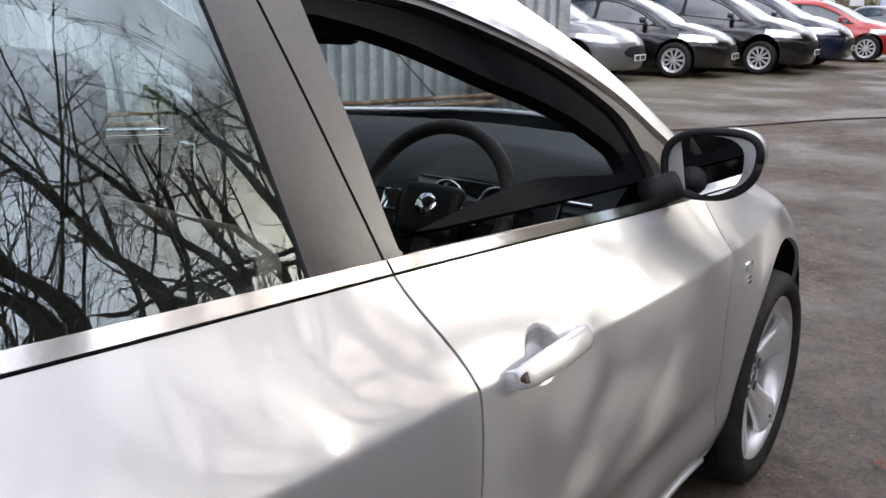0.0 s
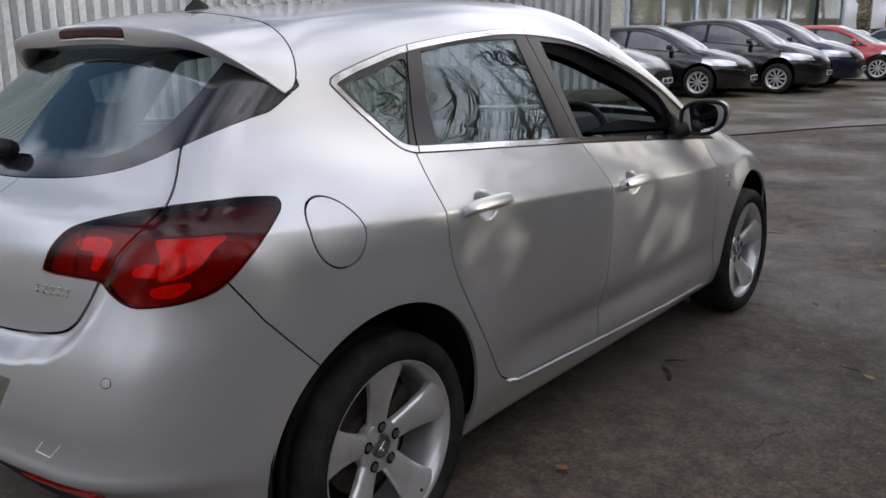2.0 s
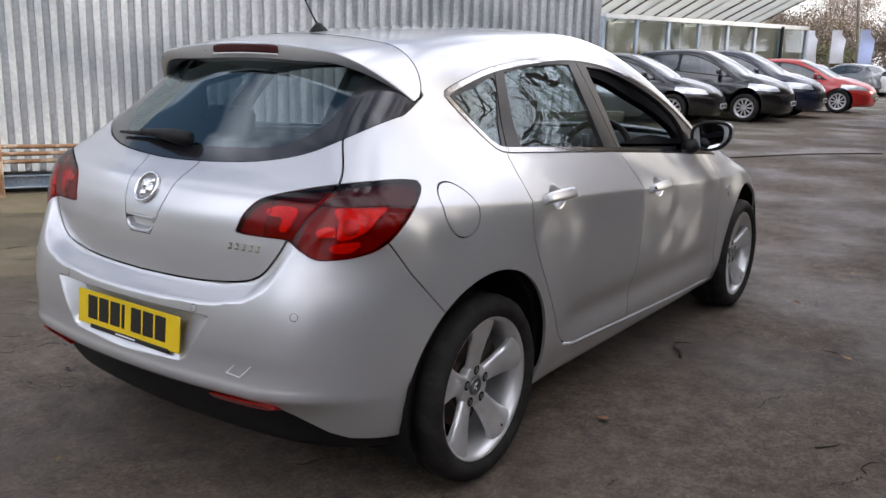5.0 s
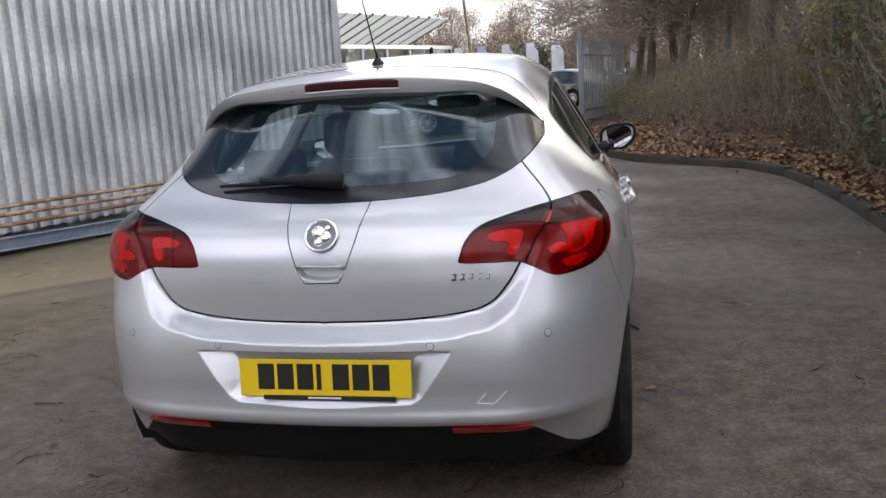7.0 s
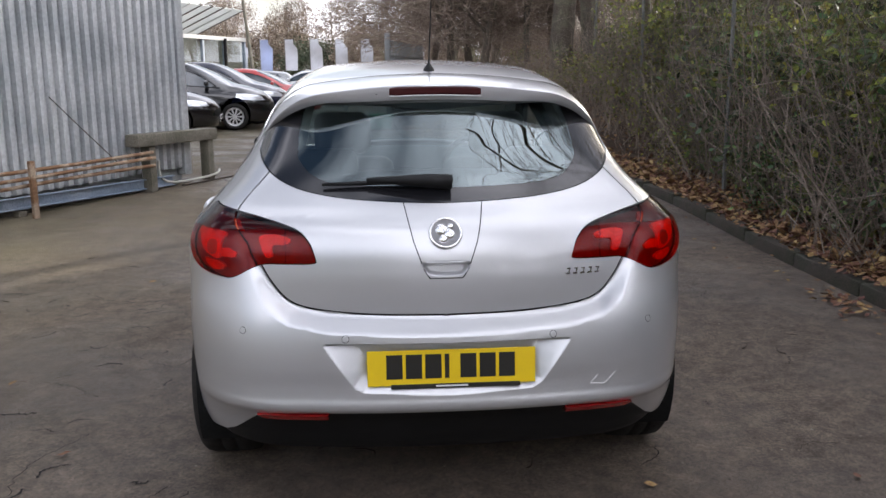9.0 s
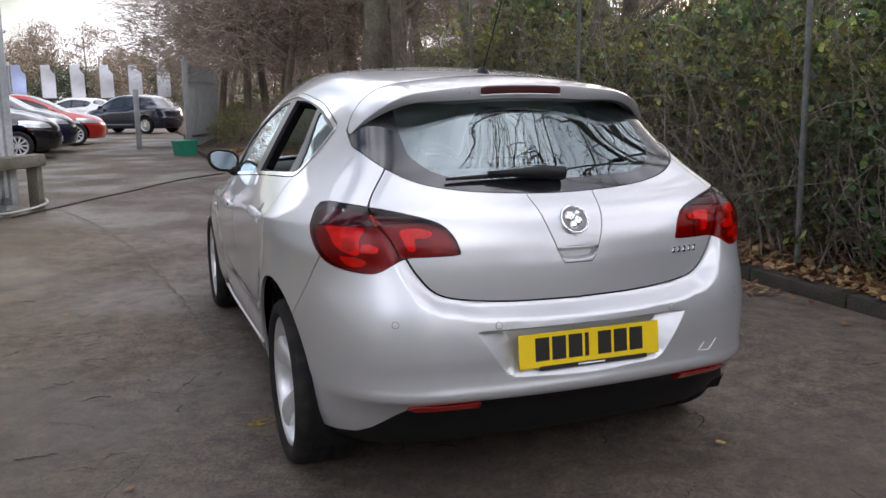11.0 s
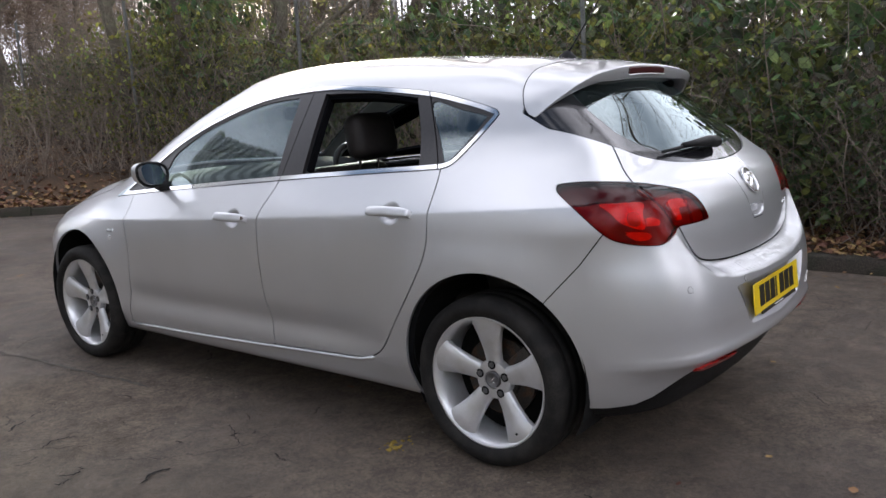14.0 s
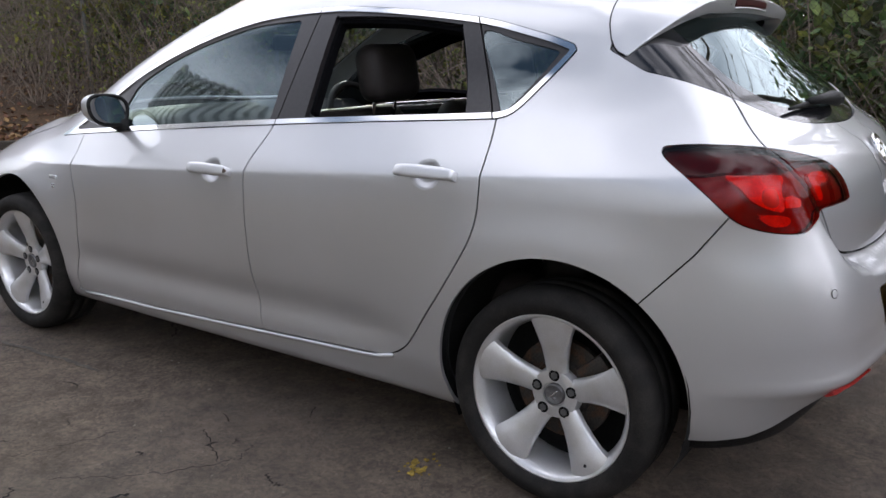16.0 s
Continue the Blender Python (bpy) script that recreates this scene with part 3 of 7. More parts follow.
def door_handle(parent, sgn, yc, zc, keyed):
    w, n = on_side(yc, zc)
    m = frame_at((sgn * w, yc, zc), (sgn * n[0], n[1], n[2]))
    # local x runs along the flank, y up, z outwards
    pts = [(-0.106, 0, 0.006), (-0.103, 0, 0.020), (-0.080, 0, 0.027), (0, 0, 0.029), (0.080, 0, 0.027), (0.103, 0, 0.020), (0.106, 0, 0.006)]
    line = smooth_line(pts, False, 4)
    verts, faces = [], []
    sec = 14
    for i, p in enumerate(line):
        u = abs(p[0]) / 0.104
        hy, hz = 0.0195 * (1 - 0.30 * u ** 5), 0.0105 * (1 - 0.2 * u ** 2)
        for k in range(sec):
            a = 2 * math.pi * k / sec
            c, s = math.cos(a), math.sin(a)
            verts.append((p[0], p[1] + hy * math.copysign(abs(c) ** 0.6, c), p[2] - 0.004 + hz * math.copysign(abs(s) ** 0.7, s)))
    for i in range(len(line) - 1):
        for k in range(sec):
            a, b = i * sec + k, i * sec + (k + 1) % sec
            faces.append((a, b, b + sec, a + sec))
    faces += [tuple(range(sec))[::-1], tuple(range((len(line) - 1) * sec, len(line) * sec))]
    h = obj("door_handle", mesh_of("door_handle", verts, faces, smooth=True), SILVER, parent, at=m)
    h.data.set_sharp_from_angle(angle=radians(60))
    for e in (-1, 1):
        part("handle_foot", box(bmesh.new(), 0.022, 0.026, 0.022, pose(e * 0.096, 0, 0.006), 0.006), SILVER, h)
    if keyed:
        part("key_lock", rod(bmesh.new(), (keyed * 0.097, 0, 0.010), (keyed * 0.097, 0, 0.029), 0.009, 0.008, 14), DARK_METAL, h)
    return h


def hatchback():
    car = thing("hatchback_car", "silver five-door hatchback with alloy wheels and two windows open", "car")
    body = base_shell(0.0175)
    for lift in (-0.012, -0.004, 0.004, 0.012):    # rows along the waist crease
        body = cut(body, lambda v: v[:, 2] + 0.062 * (v[:, 1] + 0.6) - 0.888 - lift)
    def ledge_cut(v, d):      # rows along the step between tailgate and bumper
        x = np.abs(v[:, 0])
        slope = (GATE_EDGE(x + 0.01) - GATE_EDGE(x - 0.01)) / 0.02
        return np.where(v[:, 1] < -0.9, (GATE_EDGE(x) - v[:, 2]) / np.sqrt(1 + slope * slope) - d, 9.0)
    for d in (-0.006, 0.004, 0.012, 0.020, 0.028, 0.036, 0.043, 0.050):
        body = cut(body, lambda v: ledge_cut(v, d))
    for z_ in (0.413, 0.424, 0.436, 0.448, 0.462):      # rows along the fold low on the bumper
        body = cut(body, lambda v: np.where(v[:, 1] < -1.3, v[:, 2] - z_, 9.0))
    body = (body[0], F_grad(body[0]), body[2])
    seals = []

    def carve(piece, f, gap=0.0026):
        a, b, s = split(piece, f, gap)
        seals.append(s)
        return a, b

    # wheel openings
    for y0 in (-WHEEL_Y, WHEEL_Y):
        near = np.abs(centres(body)[:, 0]) > 0.5
        flank, rest = take(body, near), take(body, ~near)
        hole, flank, _ = split(flank, arch(y0, 0.365))
        body = join_pieces(flank, rest)
    c = centres(body)
    back_half = c[:, 1] < -0.55
    bk, fr = take(body, back_half), take(body, ~back_half)
    # rear end
    g_edge = rear(BACK_GLASS)
    back_glass, bk = carve(bk, lambda v: np.maximum(g_edge(v), (v[:, 1] - np.interp(v[:, 2], [1.0, 1.087, 1.132, 1.195, 1.245, 1.5], [-1.70, -1.70, -1.62, -1.47, -1.375, -1.365]))), 0.002)
    lamps, bk = carve(bk, diag(LAMP), 0.0016)
    tail, bk = carve(bk, diag(TAIL), 0.003)
    bumper_line = lambda f: (lambda v: f(v[:, 1], v[:, 2]))
    bumper, bk = carve(bk, bumper_line(polygon([(-1.80, 0.885), (-1.715, 0.765), (-1.615, 0.655), (-1.50, 0.53), (-1.40, 0.40), (-1.40, 0.02), (-2.6, 0.02), (-2.6, 0.885)], smooth=False)), 0.002)
    body = join_pieces(bk, fr)
    # windows
    dlo, body = carve(body, side(DLO), 0.0015)
    f_dlo = side(DLO)
    inner, chrome, _ = split(dlo, lambda v: f_dlo(v) + 0.017)
    front_glass, inner, _ = split(inner, side(FRONT_GLASS))
    rear_glass, inner, _ = split(inner, side(REAR_GLASS))
    quarter, inner, _ = split(inner, side(QUARTER))
    # door joints across the dark pillars
    for (ya, za), (yb, zb) in (((-0.293, 1.40), (-0.257, 0.99)), ((-0.929, 1.37), (-1.114, 1.03))):
        ln = math.hypot(yb - ya, zb - za)
        line = lambda v: ((v[:, 1] - ya) * (zb - za) - (v[:, 2] - za) * (yb - ya)) / ln
        a_, b_, s_ = split(inner, line, 0.0026)
        inner = join_pieces(a_, b_)
        seals.append(s_)
        a_, b_, s_ = split(chrome, line, 0.0022)
        chrome = join_pieces(a_, b_)
        seals.append(s_)
    screen, body = carve(body, lambda v: np.where((v[:, 2] > 0.8) & (v[:, 1] > 0), plan(SCREEN)(v), 9.0), 0.002)
    f_door, body = carve(body, side(F_DOOR))
    r_door, body = carve(body, side(R_DOOR))
    # bonnet joint
    bonnet_f = plan([(0, 1.40), (0.45, 1.32), (0.66, 1.18), (0.70, 1.30), (0.66, 1.7), (0.55, 2.0), (0.3, 2.12), (0, 2.15), (-0.3, 2.12), (-0.55, 2.0), (-0.66, 1.7), (-0.70, 1.30), (-0.66, 1.18), (-0.45, 1.32)])
    bonnet, body = carve(body, lambda v: np.where((v[:, 2] > 0.62) & (v[:, 1] > 0.9), bonnet_f(v), 9.0))
    # fuel flap on the right flank
    ff = lambda v: np.where(v[:, 0] > 0, np.hypot((v[:, 1] + 1.500) / 0.076, (v[:, 2] - 0.923) / 0.079) - 1, 9.0) * 0.077
    flap, body = carve(body, ff, 0.0022)
    emit("body_shell", body, SILVER, car, "silver metallic bodywork", rim=0.012)
    emit("bonnet", bonnet, SILVER, car, rim=0.012)
    emit("fuel_flap", flap, SILVER, car, "round fuel flap", rim=0.008)
    emit("windscreen", screen, GLASS, car, offset=-0.003)
    # doors with pressed hollows behind the handles
    handles = {"f": (-0.030, 0.846, 0.095), "r": (-0.954, 0.905, 0.10)}
    for key, name, piece in (("f", "front_door", f_door), ("r", "rear_door", r_door)):
        hy, hz, _ = handles[key]
        for tag, pc, sgn in left_right(piece):
            cup = lambda v: (np.hypot((v[:, 1] - hy - 0.004) / 0.054, (v[:, 2] - hz) / 0.042) - 1) * 0.045
            pc = refine(refine(pc, 1, hy - 0.065, hy + 0.066, 0.0065), 2, hz - 0.055, hz + 0.056, 0.0065)
            pc = dish(pc, cup, 0.020, 0.024)
            d = emit(name, pc, SILVER, car, "silver door, its window wound down" if (key, sgn) in (("f", 1), ("r", -1)) else "silver door with closed window", rim=0.014)
            door_handle(d, sgn, hy, hz, -sgn if key == "f" else 0)
    # chrome round the side windows, black pillars and sails, panes
    for tag, pc, sgn in left_right(chrome):
        emit("chrome_trim", pc, CHROME, car, "bright chrome window surround", offset=0.003, rim=0.006)
    for tag, pc, sgn in left_right(inner):
        emit("window_surround", pc, PILLAR, car, "dark satin pillars and sail round the panes", offset=-0.002, rim=0.016)
    for piece, name, open_side in ((front_glass, "front_side_window", 1), (rear_glass, "rear_side_window", -1), (quarter, "quarter_window", 0)):
        for tag, pc, sgn in left_right(piece):
            if sgn == open_side:
                edge = side(FRONT_GLASS if name == "front_side_window" else REAR_GLASS)
                def channel(v):
                    belt = 1.050 - 0.060 * (v[:, 1] + 0.3)
                    wide = 0.058 * ramp(v[:, 1], -0.35, 0.25) + 0.012
                    return np.maximum(-edge(v) - wide, belt - v[:, 2])
                ring, _, _ = split(pc, channel)
                emit("door_frame", ring, FELT, car, "black inner frame of the open window", offset=-0.022, rim=0.030)
                low = cut(pc, lambda v: v[:, 2] - 1.056 - 0.06 * (v[:, 1] + 0.9) * -1)
                if name == "rear_side_window":
                    low = take(low, centres(low)[:, 2] < 1.056 - 0.06 * (centres(low)[:, 1] + 0.9))
                    emit(name, low, GLASS, car, "wound-down pane, its top edge showing", offset=-0.012, rim=0.003)
                continue
            emit(name, pc, GLASS if name != "quarter_window" else GLASS_DARK, car, "clear side window, shut" if name == "front_side_window" else "tinted side window, shut", offset=-0.006)
    # tailgate: badge panel grooves, handle hollow
    grip = rear([(-0.070, 0.868), (0.070, 0.868), (0.062, 0.836), (0.040, 0.826), (0, 0.823), (-0.040, 0.826), (-0.062, 0.836)])
    tail = refine(refine(tail, 2, 0.812, 0.884, 0.006), 0, -0.085, 0.086, 0.007)
    tail = dish(tail, grip, 0.022, 0.014)
    gl = polygon([(-0.1385, 1.10), (-0.1375, 1.08), (-0.100, 0.93), (-0.069, 0.844), (-0.0512, 0.817), (0.0512, 0.817), (0.069, 0.844), (0.100, 0.93), (0.1375, 1.08), (0.1385, 1.10)], smooth=False)
    panel, tail, joint = split(tail, lambda v: gl(v[:, 0], v[:, 2]), 0.0017)
    gate = emit("tailgate", tail, SILVER, car, rim=0.014)
    emit("badge_panel", panel, SILVER, gate, "raised silver panel that holds the badge", rim=0.008)
    emit("panel_joint", joint, TRIM_DARK, gate, "fine dark joint round the panel", offset=-0.004)
    clear, frit, _ = split(back_glass, rear(BACK_CLEAR))
    rw = emit("rear_window", clear, GLASS_DARK, gate, "tinted rear window", offset=-0.003)
    emit("window_border", frit, BLACK_GLOSS, rw, "black glass border", offset=-0.003, rim=0.008)
    # bumper: plate hollow, black valance
    val, bumper, _ = split(bumper, uz0(polygon(VALANCE, smooth=False)))
    dishf = rear(PLATE_DISH)
    bumper = refine(refine(bumper, 2, 0.4545, 0.646, 0.010), 0, -0.41, 0.411, 0.012)
    open_top = rear([(-0.383, 0.628), (-0.325, 0.54), (-0.292, 0.495), (-0.262, 0.478), (0, 0.466), (0.262, 0.478), (0.292, 0.495), (0.325, 0.54), (0.383, 0.628), (0.43, 0.70), (-0.43, 0.70)], False)
    bumper = dish(bumper, dishf, 0.044, 0.02, lambda v: np.clip(-open_top(v) / 0.075, 0, 1) ** 0.85 * np.clip((0.6325 - v[:, 2]) / 0.0055, 0, 1))
    bump = emit("rear_bumper", bumper, SILVER, car, "silver rear bumper with a hollow for the plate", rim=0.014)
    vf = uz0(polygon(VALANCE, smooth=False))
    v, n, t = val
    val = (v - n * (0.022 * np.clip(-vf(v) / 0.03, 0, 1))[:, None], n, t)
    emit("valance", val, BLACK_PLASTIC, bump, "black plastic valance")
    # lamps, each in two pieces with the tailgate joint between
    split_u = polygon([(-0.80, 1.05), (-0.817, 1.013), (-0.913, 0.922), (-0.950, 0.861), (-0.97, 0.80), (-1.3, 0.80), (-1.3, 1.05)], smooth=False)
    smoke = polygon([(-0.50, 0.947), (-0.636, 0.955), (-0.684, 0.962), (-0.837, 0.960), (-0.90, 0.966), (-0.979, 0.968), (-1.066, 0.950), (-1.13, 0.92), (-1.2, 1.1), (-0.5, 1.1)], smooth=False)
    wedge = polygon([(-0.683, 0.959), (-0.726, 0.962), (-0.832, 0.956), (-0.824, 0.923), (-0.829, 0.872), (-0.784, 0.878), (-0.74, 0.900), (-0.715, 0.930)], steps=3)
    clear_l = polygon([(-0.770, 0.925), (-0.806, 0.927), (-0.814, 0.890), (-0.793, 0.882), (-0.768, 0.894)], steps=3)
    square = polygon([(-0.834, 0.905), (-0.857, 0.908), (-0.89, 0.894), (-0.884, 0.877), (-0.832, 0.879)], smooth=False)
    bar2 = polygon([(-0.936, 0.946), (-0.982, 0.951), (-1.023, 0.938), (-1.017, 0.921), (-0.981, 0.919), (-0.989, 0.884), (-0.971, 0.881), (-0.951, 0.913)], steps=3)
    stripe = polygon([(-0.826, 0.996), (-0.850, 0.994), (-0.884, 0.964), (-0.862, 0.964)], smooth=False)
    amber = polygon([(-0.759, 0.862), (-0.811, 0.863), (-0.85, 0.852), (-0.839, 0.836), (-0.791, 0.837)], steps=3)
    uz = lambda f: (lambda v: f((np.abs(v[:, 0]) + v[:, 1]) * 0.70711, v[:, 2]))
    for tag, pc, sgn in left_right(lamps):
        lamp = new("tail_lamp")
        lamp.parent = car
        tagged(lamp, "smoked red wrap-round tail lamp")
        inner_l, outer_l, gap_l = split(pc, uz(split_u), 0.002)
        seals.append(gap_l)
        for pc2 in (inner_l, outer_l):
            dark, main, _ = split(pc2, uz(smoke))
            emit("lens", main, LENS, lamp, "clear red lens", offset=0.002, rim=0.012)
            emit("lens_top", dark, LENS_DARK, lamp, "dark smoked lens top", offset=0.002, rim=0.012)
        bed, depth = pc, -0.018
        for f, m_, nm in ((clear_l, LAMP_CLEAR, "reversing_light"), (wedge, LAMP_RED, "light_guide"), (square, LAMP_RED, "light_guide"), (bar2, LAMP_RED, "light_guide"), (stripe, LAMP_RED, "light_guide"), (amber, LAMP_AMBER, "indicator")):
            i_, bed, _ = split(bed, uz(f))
            emit(nm, i_, m_, lamp, offset=depth + 0.010, rim=0.012)
        emit("lamp_bed", bed, LAMP_DEEP, lamp, offset=depth)
    # dark seals under the joints
    emit("joint_seal", join_pieces(*[s for s in seals if len(s[2])]), LINER, car, "black rubber joint seals", offset=-0.009)
    # underside pan and arch liners
    for sgn in (-1, 1):
        for y0 in (-WHEEL_Y, WHEEL_Y):
            vs, fs = [], []
            for k in range(25):
                a = math.pi * (-0.16 + 1.32 * k / 24)
                for x in (0.46, 0.845):
                    vs.append((sgn * x, y0 * 1.012 + 0.371 * math.cos(a), 0.354 + 0.371 * math.sin(a)))
            for k in range(24):
                fs.append((2 * k, 2 * k + 1, 2 * k + 3, 2 * k + 2))
            vs.append((sgn * 0.46, y0, WHEEL_Z))
            fs += [(2 * k, 2 * k + 2, 50) for k in range(24)]
            obj("arch_liner", mesh_of("arch_liner", vs, fs), LINER, car)
            alloy_wheel(car, pose(sgn * 0.776, y0, 0.313, 0, 0, 0 if sgn > 0 else 180))
    # sill strips
    for sgn in (-1, 1):
        pts = []
        for y in np.linspace(0.90, -0.80, 26):
            z = float(np.interp(y, [-0.86, -0.775, -0.70, -0.42, -0.10, 0.43, 0.90], [0.355, 0.312, 0.302, 0.291, 0.276, 0.254, 0.242]))
            pts.append((sgn * (on_side(y, z)[0] + 0.002), y, z))
        obj("sill_strip", mesh_of("sill_strip", *tube(pts, 0.0075, 8), smooth=True), SILVER, car, "bright strip along the sill")
    spoiler(car)
    rear_details(car, gate, bump)
    for sgn in (-1, 1):
        door_mirror(car, sgn)
        # small badge on the wing
        w, n = on_side(1.00, 0.735)
        m = frame_at((sgn * w, 1.00, 0.735), (sgn * n[0], n[1], n[2]))
        bm = box(bmesh.new(), 0.055, 0.018, 0.012, m, 0.004)
        part("side_repeater", bm, LAMP_CLEAR, car)
        bm = box(bmesh.new(), 0.026, 0.007, 0.005, m @ pose(0.0, -0.030, 0), 0.001)
        box(bm, 0.020, 0.007, 0.005, m @ pose(0.0, -0.042, 0), 0.001)
        part("wing_mark", bm, CHROME, car)
    cabin(car, body, join_pieces(tail, panel, joint), bonnet, f_door, r_door, inner)
    return car


def F_open(p):
    """The body without its rear sheet, for the roof's run on into the spoiler."""
    x, y, z = np.abs(p[..., 0]), p[..., 1], p[..., 2]
    return smax(x - side_w(y, z), z - top_z(x, y), 0.10)


def spoiler(car):
    """Roof spoiler whose ends run down the rear pillars to a point."""
    nyy = 14
    end = 63.1
    deg = end * np.sin(np.linspace(-math.pi / 2, math.pi / 2, 121))
    th, u = np.radians(deg), np.abs(deg) / end
    nth = len(th)
    lead = np.interp(np.abs(deg), [0, 30, 46, 50, 53, 55.7, 59.4, 61.3, 62.4, end], [-1.325, -1.333, -1.341, -1.342, -1.346, -1.353, -1.369, -1.383, -1.396, -1.416])
    tip = np.interp(np.abs(deg), [0, 20, 34, 42, 46, 49, 52, 55, 58.8, 62, end], [-1.560, -1.563, -1.567, -1.566, -1.558, -1.541, -1.521, -1.498, -1.463, -1.432, -1.421])
    for _ in range(3):
        tip[1:-1] = (tip[:-2] + 2 * tip[1:-1] + tip[2:]) / 4
    rows = []

    def ring(y, off):
        d = np.stack([np.sin(th), 0 * th, np.cos(th)], 1)
        o = np.stack([0 * th, y, 0 * th + 0.92], 1)
        a, b = np.full(nth, 0.1), np.full(nth, 1.0)
        for _ in range(36):
            m = (a + b) / 2
            ins = F_open(o + d * m[:, None]) < 0
            a, b = np.where(ins, m, a), np.where(ins, b, m)
        return o + d * (a + off)[:, None]
    rows.append(ring(lead, 0 * th - 0.006))
    for k in range(nyy):
        s = k / (nyy - 1)
        rows.append(ring(lead + (tip - lead) * s, 0 * th + 0.0015 + 0.0045 * math.sin(math.pi * s) * (1 - u ** 6)))
    thick = 0.056 * (1 - 0.85 * np.clip((u - 0.45) / 0.55, 0, 1) ** 1.6)
    rows.append(ring(tip - 0.003, -0.003 * (1 - u)))
    rows.append(ring(tip - 0.003, -thick * 0.3))
    rows.append(ring(tip + 0.002, -thick * 0.75))
    rows.append(ring(tip + 0.006, -thick * 0.94))
    rows.append(ring(tip + 0.014, -thick))
    rows.append(ring(np.minimum(tip + 0.035, lead + 0.02), -thick - 0.012 * (1 - u)))
    rows.append(ring(np.minimum(tip + 0.060, lead + 0.03), -thick - 0.045 * (1 - u)))
    v = np.concatenate(rows)
    f = []
    for i in range(len(rows) - 1):
        for k in range(nth - 1):
            a = i * nth + k
            f.append((a, a + nth, a + nth + 1, a + 1))
    n = len(rows)
    for k in (0, nth - 1):
        loop = [i * nth + k for i in range(n)]
        f.append(tuple(loop if k == 0 else loop[::-1]))
    ob = obj("roof_spoiler", mesh_of("roof_spoiler", v, f, smooth=True), SILVER, car, "silver spoiler over the rear window")
    ob.data.set_sharp_from_angle(angle=radians(32))
    seam = ring(lead - 0.0004, 0 * th + 0.0002)
    obj("spoiler_joint", mesh_of("spoiler_joint", *tube([tuple(q) for q in seam], 0.0026, 5), smooth=True), LINER, ob, "thin dark joint")
    # brake lamp in its tail edge
    vs, fs = [], []
    xs = np.linspace(-0.160, 0.160, 15)
    for x in xs:
        y = -1.5665 + 0.002 * (abs(x) / 0.16) ** 2
        z = 1.383 - 0.17 * x * x
        h = 0.0140 if abs(x) < 0.15 else 0.011
        for dy, dz in ((0.02, -h), (-0.001, -h), (-0.004, -h * 0.6), (-0.004, h * 0.6), (-0.001, h), (0.02, h)):
            vs.append((x, y + dy, z + dz))
    for i in range(14):
        for j in range(5):
            a = i * 6 + j
            fs.append((a, a + 1, a + 7, a + 6))
    fs += [(0, 1, 2, 3, 4, 5)[::-1], tuple(84 + j for j in range(6))]
    lamp = obj("brake_light", mesh_of("brake_light", vs, fs, smooth=False), BRAKE_RED, ob, "long dark red high brake light")
    pts = [(x, -1.566, 1.3665 - 0.17 * x * x) for x in xs]
    obj("lamp_edge", mesh_of("lamp_edge", *tube(pts, 0.0025, 6), smooth=True), WHITE, lamp, "pale strip under the brake light")
    part("washer_jet", rod(bmesh.new(), (-0.205, -1.55, 1.375), (-0.205, -1.566, 1.374), 0.006, 0.0045, 10), BLACK_PLASTIC, ob)


